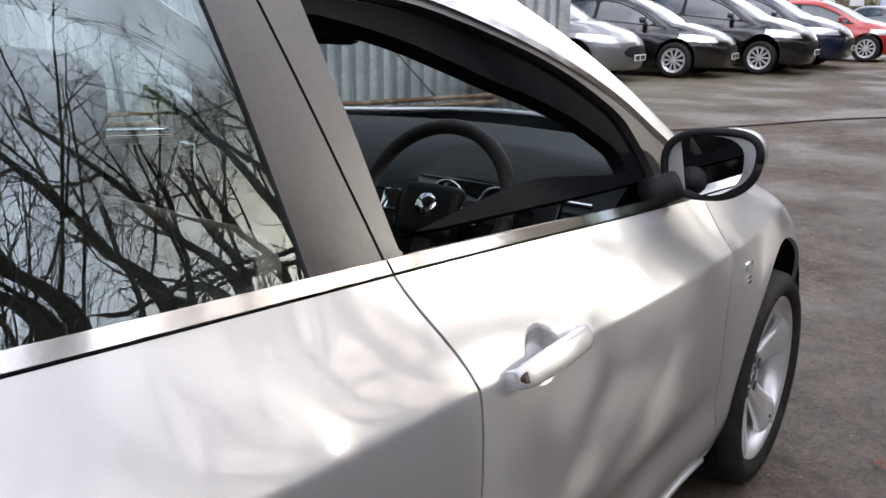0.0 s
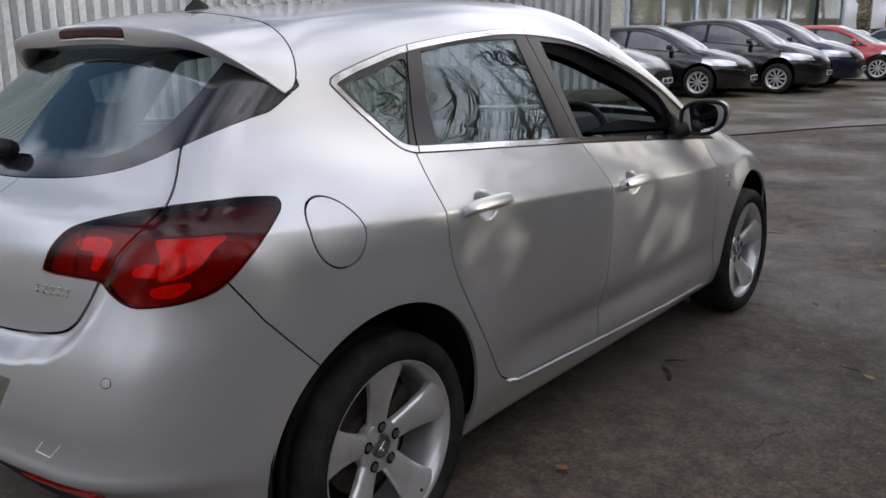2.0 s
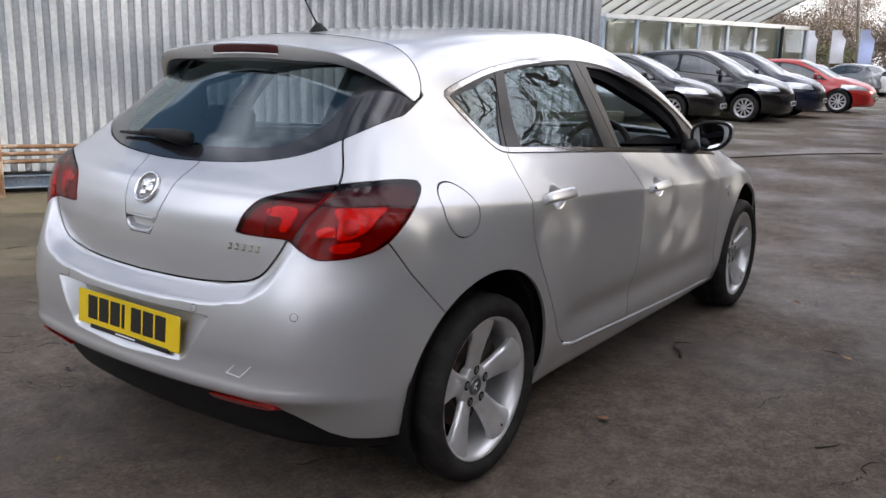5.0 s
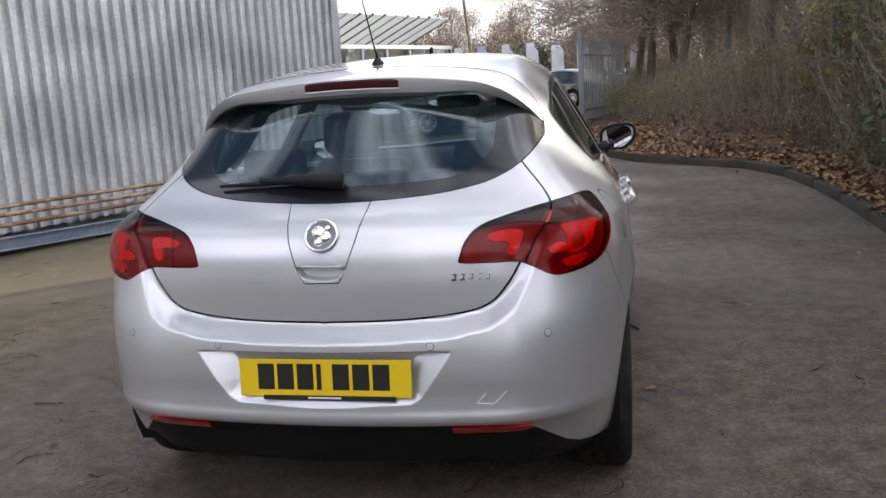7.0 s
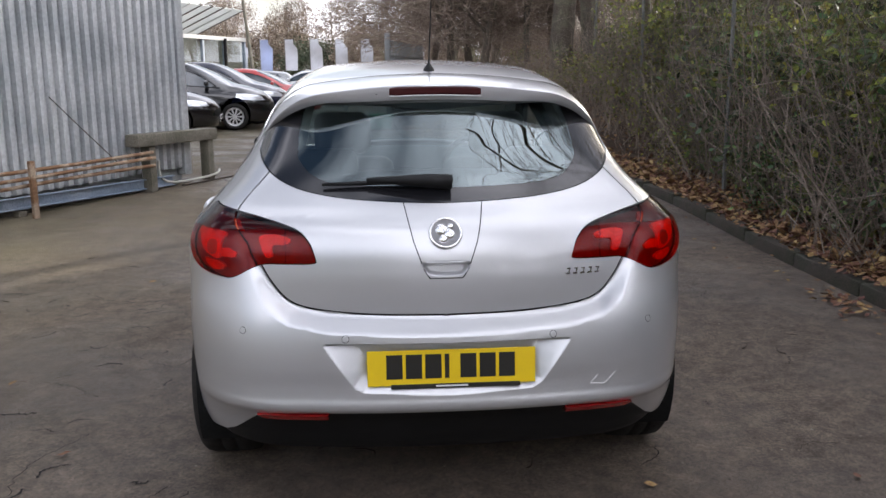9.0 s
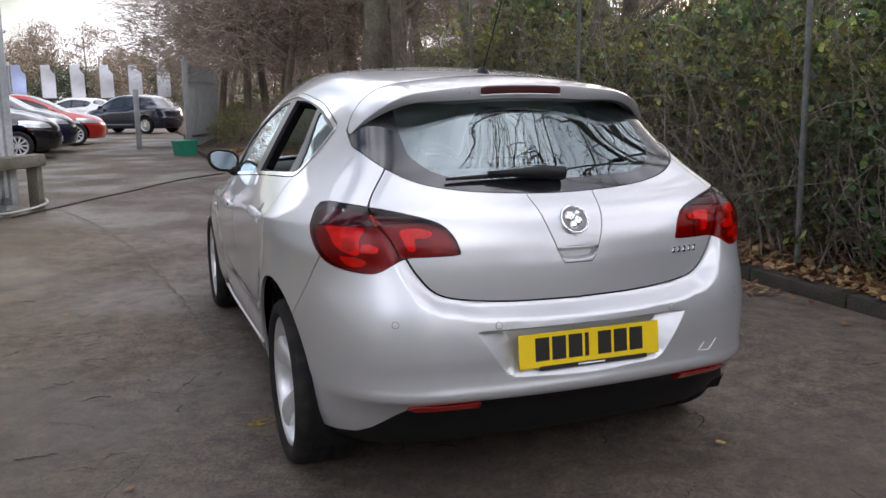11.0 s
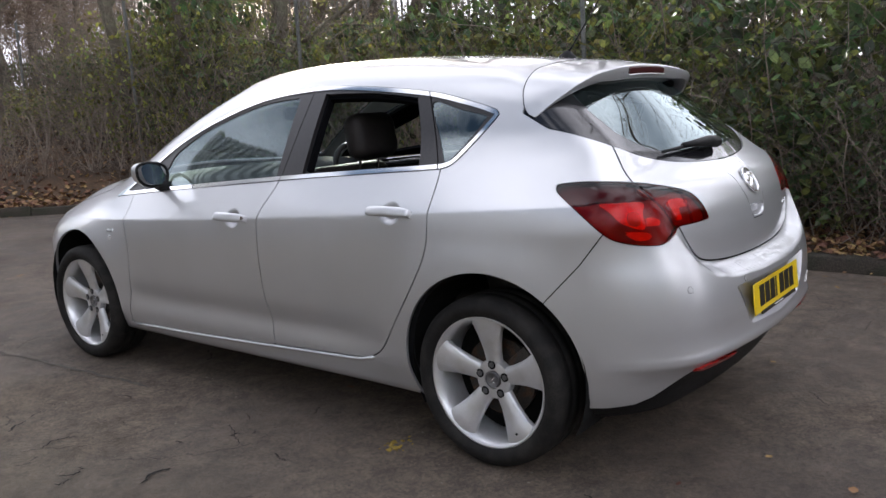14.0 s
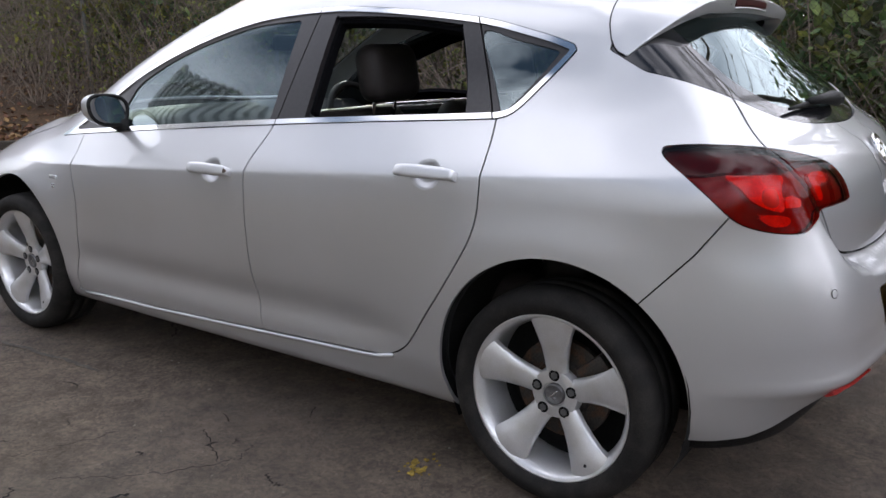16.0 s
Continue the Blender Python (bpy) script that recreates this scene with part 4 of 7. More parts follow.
def rear_details(car, gate, bump):
    # number plate: dark bars stand for its characters
    ang = math.degrees(math.atan2(0.018, 0.111))
    m = pose(0.009, -2.075, 0.553, 90 - ang * 0.55, 0, 0)
    plate = part("number_plate", box(bmesh.new(), 0.52, 0.111, 0.004, m, 0.0015, 1), YELLOW, bump, "yellow rear number plate with dark bars")
    x = -0.202
    for k in range(7):
        wd = 0.050 if k != 3 else 0.014
        part("plate_bar", box(bmesh.new(), wd, 0.076, 0.002, m @ pose(x + wd / 2, 0.004, 0.0026), 0.0005, 1), INK, plate)
        x += wd + (0.010 if k != 3 else 0.034)
    part("plate_strip", box(bmesh.new(), 0.40, 0.014, 0.006, m @ pose(0.012, -0.058, 0.001), 0.001, 1), INK, plate, "black dealer strip")
    part("plate_strip_text", box(bmesh.new(), 0.10, 0.005, 0.002, m @ pose(0.0, -0.058, 0.0045), 0.0005, 1), WHITE, plate)
    # badge: chrome ring, dark disc, plain curved bar
    y, n = on_rear(0, 0.951)
    m = frame_at((0.0, y, 0.951), n)
    ring = obj("badge", mesh_of("badge", *lathe([(0.0, 0.050), (0.006, 0.0525), (0.010, 0.050), (0.010, 0.046), (0.006, 0.0435), (0.0, 0.0435)], 48, "z"), smooth=True), CHROME, gate, "round chrome badge", at=m)
    obj("badge_disc", mesh_of("badge_disc", *lathe([(0.004, 0.044), (0.005, 0.0)], 40, "z"), smooth=True), CAP, ring)
    for x_, y_, r_ in ((-0.012, 0.012, 0.020), (0.012, -0.004, 0.018), (-0.008, -0.020, 0.014), (0.016, 0.022, 0.011)):
        obj("badge_relief", mesh_of("badge_relief", [(a + x_, b + y_, c) for a, b, c in lathe([(0.004, r_), (0.008, r_ * 0.85), (0.011, r_ * 0.4), (0.0115, 0.0)], 20, "z")[0]], lathe([(0, 1), (0, 1), (0, 1), (0, 1)], 20, "z")[1], smooth=True), CHROME, ring)
    # plain chrome shapes
    for k in range(5):
        x = 0.388 + 0.024 * k
        y, n = on_rear(x, 0.824)
        mm = frame_at((x, y, 0.824), n)
        bm = bmesh.new()
        box(bm, 0.015, 0.005, 0.004, mm @ pose(-0.001, -0.007, 0.001))
        box(bm, 0.004, 0.018, 0.004, mm @ pose(0.003, 0.0, 0.001, 0, 0, -18))
        box(bm, 0.012, 0.004, 0.004, mm @ pose(0.002, 0.008, 0.001))
        part("chrome_mark", bm, CHROME, gate, smooth=False)
    # grip trim
    y, n = on_rear(0, 0.866)
    part("grip_edge", box(bmesh.new(), 0.125, 0.005, 0.006, frame_at((0, y, 0.8665), n), 0.002), SILVER, gate)
    # parking sensors
    for x, z in ((-0.632, 0.665), (-0.315, 0.648), (0.325, 0.646), (0.650, 0.664)):
        y, n = on_rear(x, z)
        m = frame_at((x, y, z), n)
        s = obj("parking_sensor", mesh_of("parking_sensor", *lathe([(-0.004, 0.0105), (0.0012, 0.0102), (0.0018, 0.008), (0.0018, 0.0)], 20, "z"), smooth=False), SILVER, bump, at=m)
        obj("sensor_gap", mesh_of("sensor_gap", *lathe([(0.0006, 0.0117), (0.0006, 0.0102)], 20, "z")), LINER, s)
    # towing-eye cover and reflectors
    w0 = [(0.476, 0.505), (0.449, 0.478), (0.497, 0.473), (0.534, 0.510)]
    for (xa, za), (xb, zb) in zip(w0[:-1], w0[1:]):
        pts = []
        for s in np.linspace(0, 1, 6):
            x, z = xa + (xb - xa) * s, za + (zb - za) * s
            pts.append((x, on_rear(x, z)[0] - 0.0002, z))
        obj("tow_cover_joint", mesh_of("tow_cover_joint", *tube(pts, 0.0014, 5)), WHITE, bump, "pale edge of the towing-eye cover")
    for sgn in (-1, 1):
        vs, fs = [], []
        xs = np.linspace(0.375, 0.60, 9)
        for x in xs:
            z0 = 0.3905 + 0.0 * x
            for dz, o in ((-0.014, -0.012), (-0.012, 0.026), (0.010, 0.026), (0.012, -0.012)):
                y = on_rear(x, z0 + dz)[0]
                vs.append((sgn * x, y - o + 0.012, z0 + dz * (1 - 0.5 * (x > 0.58))))
        for i in range(8):
            for j in range(3):
                a = i * 4 + j
                fs.append((a, a + 1, a + 5, a + 4))
        fs += [(0, 1, 2, 3), (32, 33, 34, 35)]
        obj("rear_reflector", mesh_of("rear_reflector", vs, fs), REFLECTOR, bump, "long red reflector")
    # wiper
    def onglass(x, z, o):
        y, n = on_rear(x, z)
        return Vector((x, y, z)) + Vector(n) * o
    arm = new("rear_wiper")
    arm.parent = gate
    tagged(arm, "black rear wiper at rest")
    blade = [onglass(x, z, 0.012) for x, z in ((-0.385, 1.079), (-0.27, 1.083), (-0.15, 1.086), (-0.05, 1.088))]
    obj("wiper_blade", mesh_of("wiper_blade", *tube(blade, [0.005, 0.008, 0.009, 0.008], 6), smooth=True), BLACK_PLASTIC, arm)
    pts = [onglass(x, z, o) for x, z, o in ((0.032, 1.078, 0.022), (-0.05, 1.079, 0.030), (-0.15, 1.083, 0.026), (-0.24, 1.086, 0.020))]
    obj("wiper_arm", mesh_of("wiper_arm", *tube(pts, [0.024, 0.022, 0.014, 0.009], 8), smooth=True), BLACK_PLASTIC, arm)
    # aerial
    z = on_top(0.0, -1.21)
    ant = new("aerial")
    ant.parent = car
    vs, fs = [], []
    rows = [(-0.05, 0.016, 0.0), (-0.05, 0.012, 0.012), (-0.035, 0.007, 0.030), (0.0, 0.010, 0.022), (0.05, 0.004, 0.004)]
    base = lathe([(0.0, 0.030), (0.010, 0.026), (0.022, 0.014), (0.030, 0.008), (0.032, 0.0)], 20, "z")
    obj("aerial_foot", mesh_of("aerial_foot", [(x * 0.75, y * 1.5, zz) for x, y, zz in base[0]], base[1], smooth=True), BLACK_PLASTIC, ant, at=pose(0, -1.21, z - 0.003, 4, 0, 0))
    obj("aerial_rod", mesh_of("aerial_rod", *tube([(0, -1.215, z + 0.02), (0, -1.24, z + 0.05), (0, -1.40, z + 0.27), (0, -1.50, z + 0.41)], [0.005, 0.0032, 0.0022, 0.0016], 6), smooth=True), BLACK_PLASTIC, ant)


def door_mirror(car, sgn):
    m = new("door_mirror")
    m.parent = car
    tagged(m, "silver-capped door mirror")
    # rounded housing, flat towards the rear
    bm = bmesh.new()
    bmesh.ops.create_icosphere(bm, subdivisions=4, radius=1.0)
    for v in bm.verts:
        x, y, z = v.co
        r = 1.0
        x, z = (math.copysign(abs(x) ** 0.75, x), math.copysign(abs(z) ** 0.8, z))
        y = y * 1.0 if y > 0 else max(y, -0.30)
        v.co = (x * 0.099 * (1 + 0.10 * z), y * 0.085, z * 0.070 + 0.012 * x)
    cx, cy, cz = (0.872, 0.680, 1.028) if sgn > 0 else (0.848, 0.625, 1.025)
    at = pose(sgn * cx, cy, cz, 0, 0, sgn * 2) @ Matrix.Scale(1.0 if sgn > 0 else 0.86, 4)
    if sgn < 0:
        bmesh.ops.scale(bm, vec=(-1, 1, 1), verts=bm.verts)
        bmesh.ops.reverse_faces(bm, faces=bm.faces)
    part("mirror_housing", bm, SILVER, m, "silver mirror cap", at=at)
    pts = [(0.094 * math.copysign(abs(math.cos(a)) ** 0.75, math.cos(a)) * (1 + 0.1 * math.sin(a)), 0.066 * math.copysign(abs(math.sin(a)) ** 0.8, math.sin(a)) + 0.012 * math.cos(a)) for a in np.linspace(0, 2 * math.pi, 41)[:-1]]
    rim = [(sgn * x, -0.030, z) for x, z in pts]
    obj("mirror_rim", mesh_of("mirror_rim", *tube(rim + rim[:1], 0.0085, 8), smooth=True), BLACK_PLASTIC, m, at=at)
    vs = [(sgn * x * 0.94, -0.0335, z * 0.92) for x, z in pts]
    obj("mirror_glass", mesh_of("mirror_glass", vs, [tuple(range(40))]), MIRROR, m, at=at @ pose(0, -0.008, 0, 3 if sgn > 0 else -6, 0, -sgn * (17 if sgn > 0 else 12)))
    foot = [(sgn * 0.760, 0.62, 0.952), (sgn * 0.785, 0.62, 0.967), (sgn * 0.82, 0.625, 0.985)]
    obj("mirror_foot", mesh_of("mirror_foot", *tube(foot, [0.040, 0.034, 0.030], 10), smooth=True), BLACK_PLASTIC, m)


def headrest_seat(car, x, y, name):
    s = new(name)
    s.parent = car
    tagged(s, "black leather car seat")

    def cushion(w, d, h, m, bev):
        return box(bmesh.new(), w, d, h, m, bev, 4)
    part("seat_cushion", cushion(0.50, 0.52, 0.16, pose(x, y + 0.18, 0.48, 6, 0, 0), 0.06), SEAT, s)
    part("seat_back", cushion(0.50, 0.16, 0.62, pose(x, y - 0.17, 0.735, -14, 0, 0), 0.07), SEAT, s)
    part("headrest", cushion(0.27, 0.12, 0.205, pose(x, y - 0.275, 1.165, -10, 0, 0), 0.055), SEAT, s)
    for e in (-0.06, 0.06):
        part("headrest_post", rod(bmesh.new(), (x + e, y - 0.24, 0.98), (x + e, y - 0.265, 1.10), 0.006), CHROME, s)


def cabin(car, body, tail, bonnet, f_door, r_door, pillars):
    # inner skins, set in from the bodywork
    low = join_pieces(f_door, r_door)
    for _, pc, _s in left_right(take(low, centres(low)[:, 2] > 0.3)):
        emit("door_lining", pc, TRIM_DARK, car, "dark door lining", offset=-0.045)
    up = take(body, (centres(body)[:, 2] > 1.0) & (centres(body)[:, 1] < 1.2))
    c = centres(up)
    emit("roof_lining", up, TRIM_GREY, car, "pale grey roof lining", offset=-0.030)
    for _, pc, _s in left_right(pillars):
        emit("pillar_lining", pc, TRIM_DARK, car, "dark pillar lining", offset=-0.022)
    lowb = take(body, (centres(body)[:, 2] <= 1.0) & (centres(body)[:, 1] < 1.0))
    emit("side_lining", lowb, TRIM_DARK, car, offset=-0.050)
    emit("tailgate_lining", tail, TRIM_DARK, car, offset=-0.040)
    part("cabin_floor", box(bmesh.new(), 1.36, 2.3, 0.03, pose(0, -0.30, 0.36), 0.01), TRIM_DARK, car)
    part("luggage_cover", box(bmesh.new(), 1.20, 0.52, 0.02, pose(0, -1.56, 0.985), 0.006), TRIM_DARK, car)
    # dashboard
    vs, fs = [], []
    prof = [(0.62, 0.55), (0.56, 0.78), (0.60, 0.90), (0.72, 0.965), (0.95, 0.985), (1.25, 0.975), (1.25, 0.5), (0.8, 0.45)]
    xs = np.linspace(-0.70, 0.70, 15)
    for x in xs:
        for y, z in prof:
            hump = 0.045 * math.exp(-((x - 0.36) / 0.2) ** 2) * (0.55 < y < 0.9 and z > 0.85)
            vs.append((x, y - (0.10 if y < 0.9 else 0.50) * x * x, z + hump))
    k = len(prof)
    for i in range(14):
        for j in range(k):
            a, b = i * k + j, i * k + (j + 1) % k
            fs.append((a, b, b + k, a + k))
    fs += [tuple(range(k))[::-1], tuple(14 * k + j for j in range(k))]
    dash = obj("dashboard", mesh_of("dashboard", vs, fs, smooth=True), TRIM_DARK, car, "dark moulded dashboard")
    dash.data.set_sharp_from_angle(angle=radians(45))
    for x, z, w, h in ((0.36, 0.885, 0.34, 0.11), (0.0, 0.80, 0.26, 0.18)):
        part("instrument_panel", box(bmesh.new(), w, 0.03, h, pose(x, 0.575, z, -12, 0, 0), 0.012), BLACK_GLOSS, dash)
    for x in (0.29, 0.43):
        obj("dial_ring", mesh_of("dial_ring", *lathe([(0, 0.050), (0.006, 0.053), (0.008, 0.050), (0, 0.047)], 28, "z"), smooth=True), CHROME, dash, at=frame_at((x, 0.558, 0.885), (0, -1, 0.2)))
    for x in (0.64, -0.64):
        m = frame_at((x, 0.535, 0.875), (0, -1, 0.25))
        bm = bmesh.new()
        for a, b in (((-0.05, -0.05), (0.05, -0.05)), ((0.05, -0.05), (0.035, 0.055)), ((0.035, 0.055), (-0.035, 0.055)), ((-0.035, 0.055), (-0.05, -0.05))):
            rod(bm, m @ Vector((*a, 0.01)), m @ Vector((*b, 0.01)), 0.006)
        part("vent_frame", bm, CHROME, dash, "bright vent surround")
        bm = bmesh.new()
        for q in range(5):
            box(bm, 0.08, 0.006, 0.02, m @ pose(0, -0.035 + 0.018 * q, 0.0, 25, 0, 0))
        part("vent_slats", bm, BLACK_PLASTIC, dash)
    # steering wheel on the right
    sw = new("steering_wheel")
    sw.parent = car
    sw.matrix_basis = frame_at((0.375, 0.385, 0.915), (0, -0.90, 0.42))
    tagged(sw, "black three-spoke steering wheel")
    ring = [(0.185 * math.cos(a), 0.180 * math.sin(a), 0) for a in np.linspace(0, 2 * math.pi, 41)]
    obj("wheel_ring", mesh_of("wheel_ring", *tube(ring, 0.0165, 10, False), smooth=True), SEAT, sw)
    part("airbag_pad", box(bmesh.new(), 0.15, 0.12, 0.045, pose(0, -0.01, 0.0), 0.02, 3), BLACK_PLASTIC, sw)
    for a, w in ((0, 0.034), (180, 0.034), (270, 0.05)):
        part("wheel_spoke", box(bmesh.new(), 0.12, w, 0.020, pose(0, 0, 0, 0, 0, a) @ pose(0.12, 0, -0.005), 0.006), TRIM_DARK, sw)
        if a != 270:
            part("spoke_trim", box(bmesh.new(), 0.045, 0.05, 0.012, pose(0, 0, 0, 0, 0, a) @ pose(0.105, 0.0, 0.010), 0.005), CHROME, sw)
    obj("wheel_badge", mesh_of("wheel_badge", *lathe([(0.022, 0.026), (0.027, 0.024), (0.026, 0.0)], 24, "z"), smooth=True), CHROME, sw)
    part("steering_column", rod(bmesh.new(), (0.375, 0.41, 0.90), (0.375, 0.66, 0.79), 0.055, 0.07, 14), TRIM_DARK, car)
    part("inside_mirror", box(bmesh.new(), 0.24, 0.03, 0.07, pose(0, 0.44, 1.275, 10, 0, 0), 0.022, 3), BLACK_PLASTIC, car)
    headrest_seat(car, 0.37, -0.20, "driver_seat")
    headrest_seat(car, -0.37, -0.13, "passenger_seat")
    bench = new("rear_bench")
    bench.parent = car
    part("bench_cushion", box(bmesh.new(), 1.25, 0.52, 0.18, pose(0, -0.90, 0.50, 5, 0, 0), 0.06, 4), SEAT, bench)
    part("bench_back", box(bmesh.new(), 1.25, 0.16, 0.58, pose(0, -1.20, 0.78, -16, 0, 0), 0.06, 4), SEAT, bench)
    for x in (-0.40, 0.40):
        part("headrest", box(bmesh.new(), 0.24, 0.09, 0.13, pose(x, -1.30, 1.10, -10, 0, 0), 0.04, 4), SEAT, bench)


hatchback()


# ---- the yard ----
ASPHALT = mat("asphalt", (0.079, 0.0605, 0.0470), 0.62, 0, 0.55, 0.45, 320, 0.9, 300, second=(0.126, 0.097, 0.072), patch=(0.36, 0.66))


def weathered(m):
    """Adds stone specks, middle-sized stains and damp sheen to the asphalt."""
    nt = m.node_tree
    b = nt.nodes["Principled BSDF"]
    b.inputs["Specular IOR Level"].default_value = 0.5
    co = nt.nodes.new("ShaderNodeTexCoord")
    vor, mid, damp = nt.nodes.new("ShaderNodeTexVoronoi"), nt.nodes.new("ShaderNodeTexNoise"), nt.nodes.new("ShaderNodeTexNoise")
    vor.inputs["Scale"].default_value = 95.0
    mid.inputs["Scale"].default_value, mid.inputs["Detail"].default_value, mid.inputs["Roughness"].default_value = 8.0, 9.0, 0.74
    damp.inputs["Scale"].default_value, damp.inputs["Detail"].default_value = 0.8, 5.0
    for n in (vor, mid, damp):
        nt.links.new(co.outputs["Object"], n.inputs["Vector"])
    old = b.inputs["Base Color"].links[0].from_socket
    specks = nt.nodes.new("ShaderNodeMapRange")
    specks.inputs[1].default_value, specks.inputs[2].default_value, specks.inputs[3].default_value, specks.inputs[4].default_value = 0.0, 1.0, 0.62, 1.55
    nt.links.new(vor.outputs["Color"], specks.inputs[0])
    stain = nt.nodes.new("ShaderNodeMapRange")
    stain.inputs[1].default_value, stain.inputs[2].default_value, stain.inputs[3].default_value, stain.inputs[4].default_value = 0.3, 0.7, 0.42, 1.60
    nt.links.new(mid.outputs["Fac"], stain.inputs[0])
    mul = nt.nodes.new("ShaderNodeMath")
    mul.operation = "MULTIPLY"
    nt.links.new(specks.outputs[0], mul.inputs[0])
    nt.links.new(stain.outputs[0], mul.inputs[1])
    hue = nt.nodes.new("ShaderNodeHueSaturation")
    nt.links.new(old, hue.inputs["Color"])
    nt.links.new(mul.outputs[0], hue.inputs["Value"])
    # olive film of algae on the damp side by the shed
    sep, side_x, film, amount, mix = (nt.nodes.new("ShaderNode" + k) for k in ("SeparateXYZ", "MapRange", "TexNoise", "Math", "Mix"))
    nt.links.new(co.outputs["Object"], sep.inputs[0])
    nt.links.new(sep.outputs["X"], side_x.inputs[0])
    side_x.inputs[1].default_value, side_x.inputs[2].default_value, side_x.inputs[3].default_value, side_x.inputs[4].default_value = -1.0, -4.2, 0.0, 1.35
    film.inputs["Scale"].default_value, film.inputs["Detail"].default_value = 1.3, 8.0
    nt.links.new(co.outputs["Object"], film.inputs["Vector"])
    amount.operation = "MULTIPLY"
    amount.use_clamp = True
    nt.links.new(side_x.outputs[0], amount.inputs[0])
    nt.links.new(film.outputs["Fac"], amount.inputs[1])
    mix.data_type = "RGBA"
    mix.inputs[7].default_value = (0.130, 0.112, 0.058, 1)
    nt.links.new(amount.outputs[0], mix.inputs[0])
    nt.links.new(hue.outputs["Color"], mix.inputs[6])
    nt.links.new(mix.outputs[2], b.inputs["Base Color"])
    sheen = nt.nodes.new("ShaderNodeMapRange")
    sheen.inputs[1].default_value, sheen.inputs[2].default_value, sheen.inputs[3].default_value, sheen.inputs[4].default_value = 0.40, 0.60, 0.44, 0.9
    nt.links.new(damp.outputs["Fac"], sheen.inputs[0])
    nt.links.new(sheen.outputs[0], b.inputs["Roughness"])


weathered(ASPHALT)
LITTER = mat("leaf_mould", (0.055, 0.034, 0.020), 0.9, 0, 0.5, 2.2, 60, 0.9, 70, second=(0.10, 0.058, 0.030))
KERB = mat("kerb_concrete", (0.050, 0.040, 0.030), 0.9, 0, 0.45, 5, 90, 0.6, 90, second=(0.036, 0.035, 0.022))
LEAF_DEAD = mat("dead_leaf", (0.185, 0.088, 0.040), 0.75, 0, 0.3, 25, 90, spread=0.55, second=(0.26, 0.15, 0.075))
TWIG = mat("twig_bark", (0.030, 0.022, 0.016), 0.85, 0, 0.4, 30, 200)
STEEL = mat("galvanised_steel", (0.51, 0.525, 0.53), 0.42, 0.16, 0.14, 1.3, 26, 0.15, 60, second=(0.38, 0.40, 0.41))
RUST = mat("rusty_pipe", (0.19, 0.105, 0.055), 0.8, 0.2, 0.45, 7, 80, 0.4, 120, second=(0.34, 0.26, 0.19))
BLUE = mat("blue_paint", (0.20, 0.25, 0.32), 0.6, 0, 0.25, 3, 60, 0.2, 60, second=(0.26, 0.30, 0.36))
TIMBER = mat("grey_timber", (0.16, 0.145, 0.115), 0.85, 0, 0.35, 4, 60, 0.5, 50, second=(0.11, 0.105, 0.075))


def ground_z(y):
    """The yard is level round the car and climbs gently ahead of it."""
    return float(np.interp(y, RISE_Y, RISE_Z))


RISE = smooth_line([(-1.0, 0.0), (1.4, 0.0), (3.0, 0.03), (5.0, 0.085), (7.0, 0.135), (10.0, 0.16), (17.0, 0.19), (22.0, 0.26), (35.0, 0.30), (60.0, 0.30)], False, 6)
RISE_Y, RISE_Z = RISE[:, 0], np.maximum(RISE[:, 1], 0.0)
vs, fs = [], []
for y in [-400.0, -40.0] + RISE_Y.tolist() + [400.0]:
    vs += [(x, y, ground_z(y)) for x in (-400.0, -30.0, -8.0, 8.0, 30.0, 400.0)]
for i in range(len(vs) // 6 - 1):
    fs += [(6 * i + j, 6 * i + j + 1, 6 * i + j + 7, 6 * i + j + 6) for j in range(5)]
tagged(obj("ground", mesh_of("ground", vs, fs, smooth=True), ASPHALT), "worn dark asphalt yard with damp patches", "ground", kind="structure")

# kerb and wooded bank on the right, turning across ahead of the car
KERB_LINE = smooth_line([(2.85, -16), (2.88, -8), (2.92, -3), (2.98, 1), (3.03, 3.6), (2.98, 5.2), (2.80, 6.3), (2.42, 7.1), (1.75, 7.65), (1.15, 8.3), (0.80, 9.2), (0.60, 10.6), (0.42, 13), (0.32, 16), (0.35, 20), (0.5, 25)], False, 6)


def kerb_x(y):
    return float(np.interp(y, KERB_LINE[:, 1], KERB_LINE[:, 0]))


def bank_z(x, y):
    d = max(0.0, x - kerb_x(y) - 0.12)
    return ground_z(y) + 0.085 + 0.10 * min(d, 1.2) + 0.24 * max(0.0, min(d, 6.5) - 0.6) * (1 - math.exp(-d * 0.5)) + 0.05 * noise.noise(Vector((x * 0.9, y * 0.9, 0.0))) * min(1, d) + 0.35 * noise.noise(Vector((x * 0.2, y * 0.2, 3.0))) * min(1, d * 0.25) + 0.12 * min(max(d - 0.25, 0.0), 2.4) * min(max((y - 6.8) / 4.5, 0.0), 1.0)


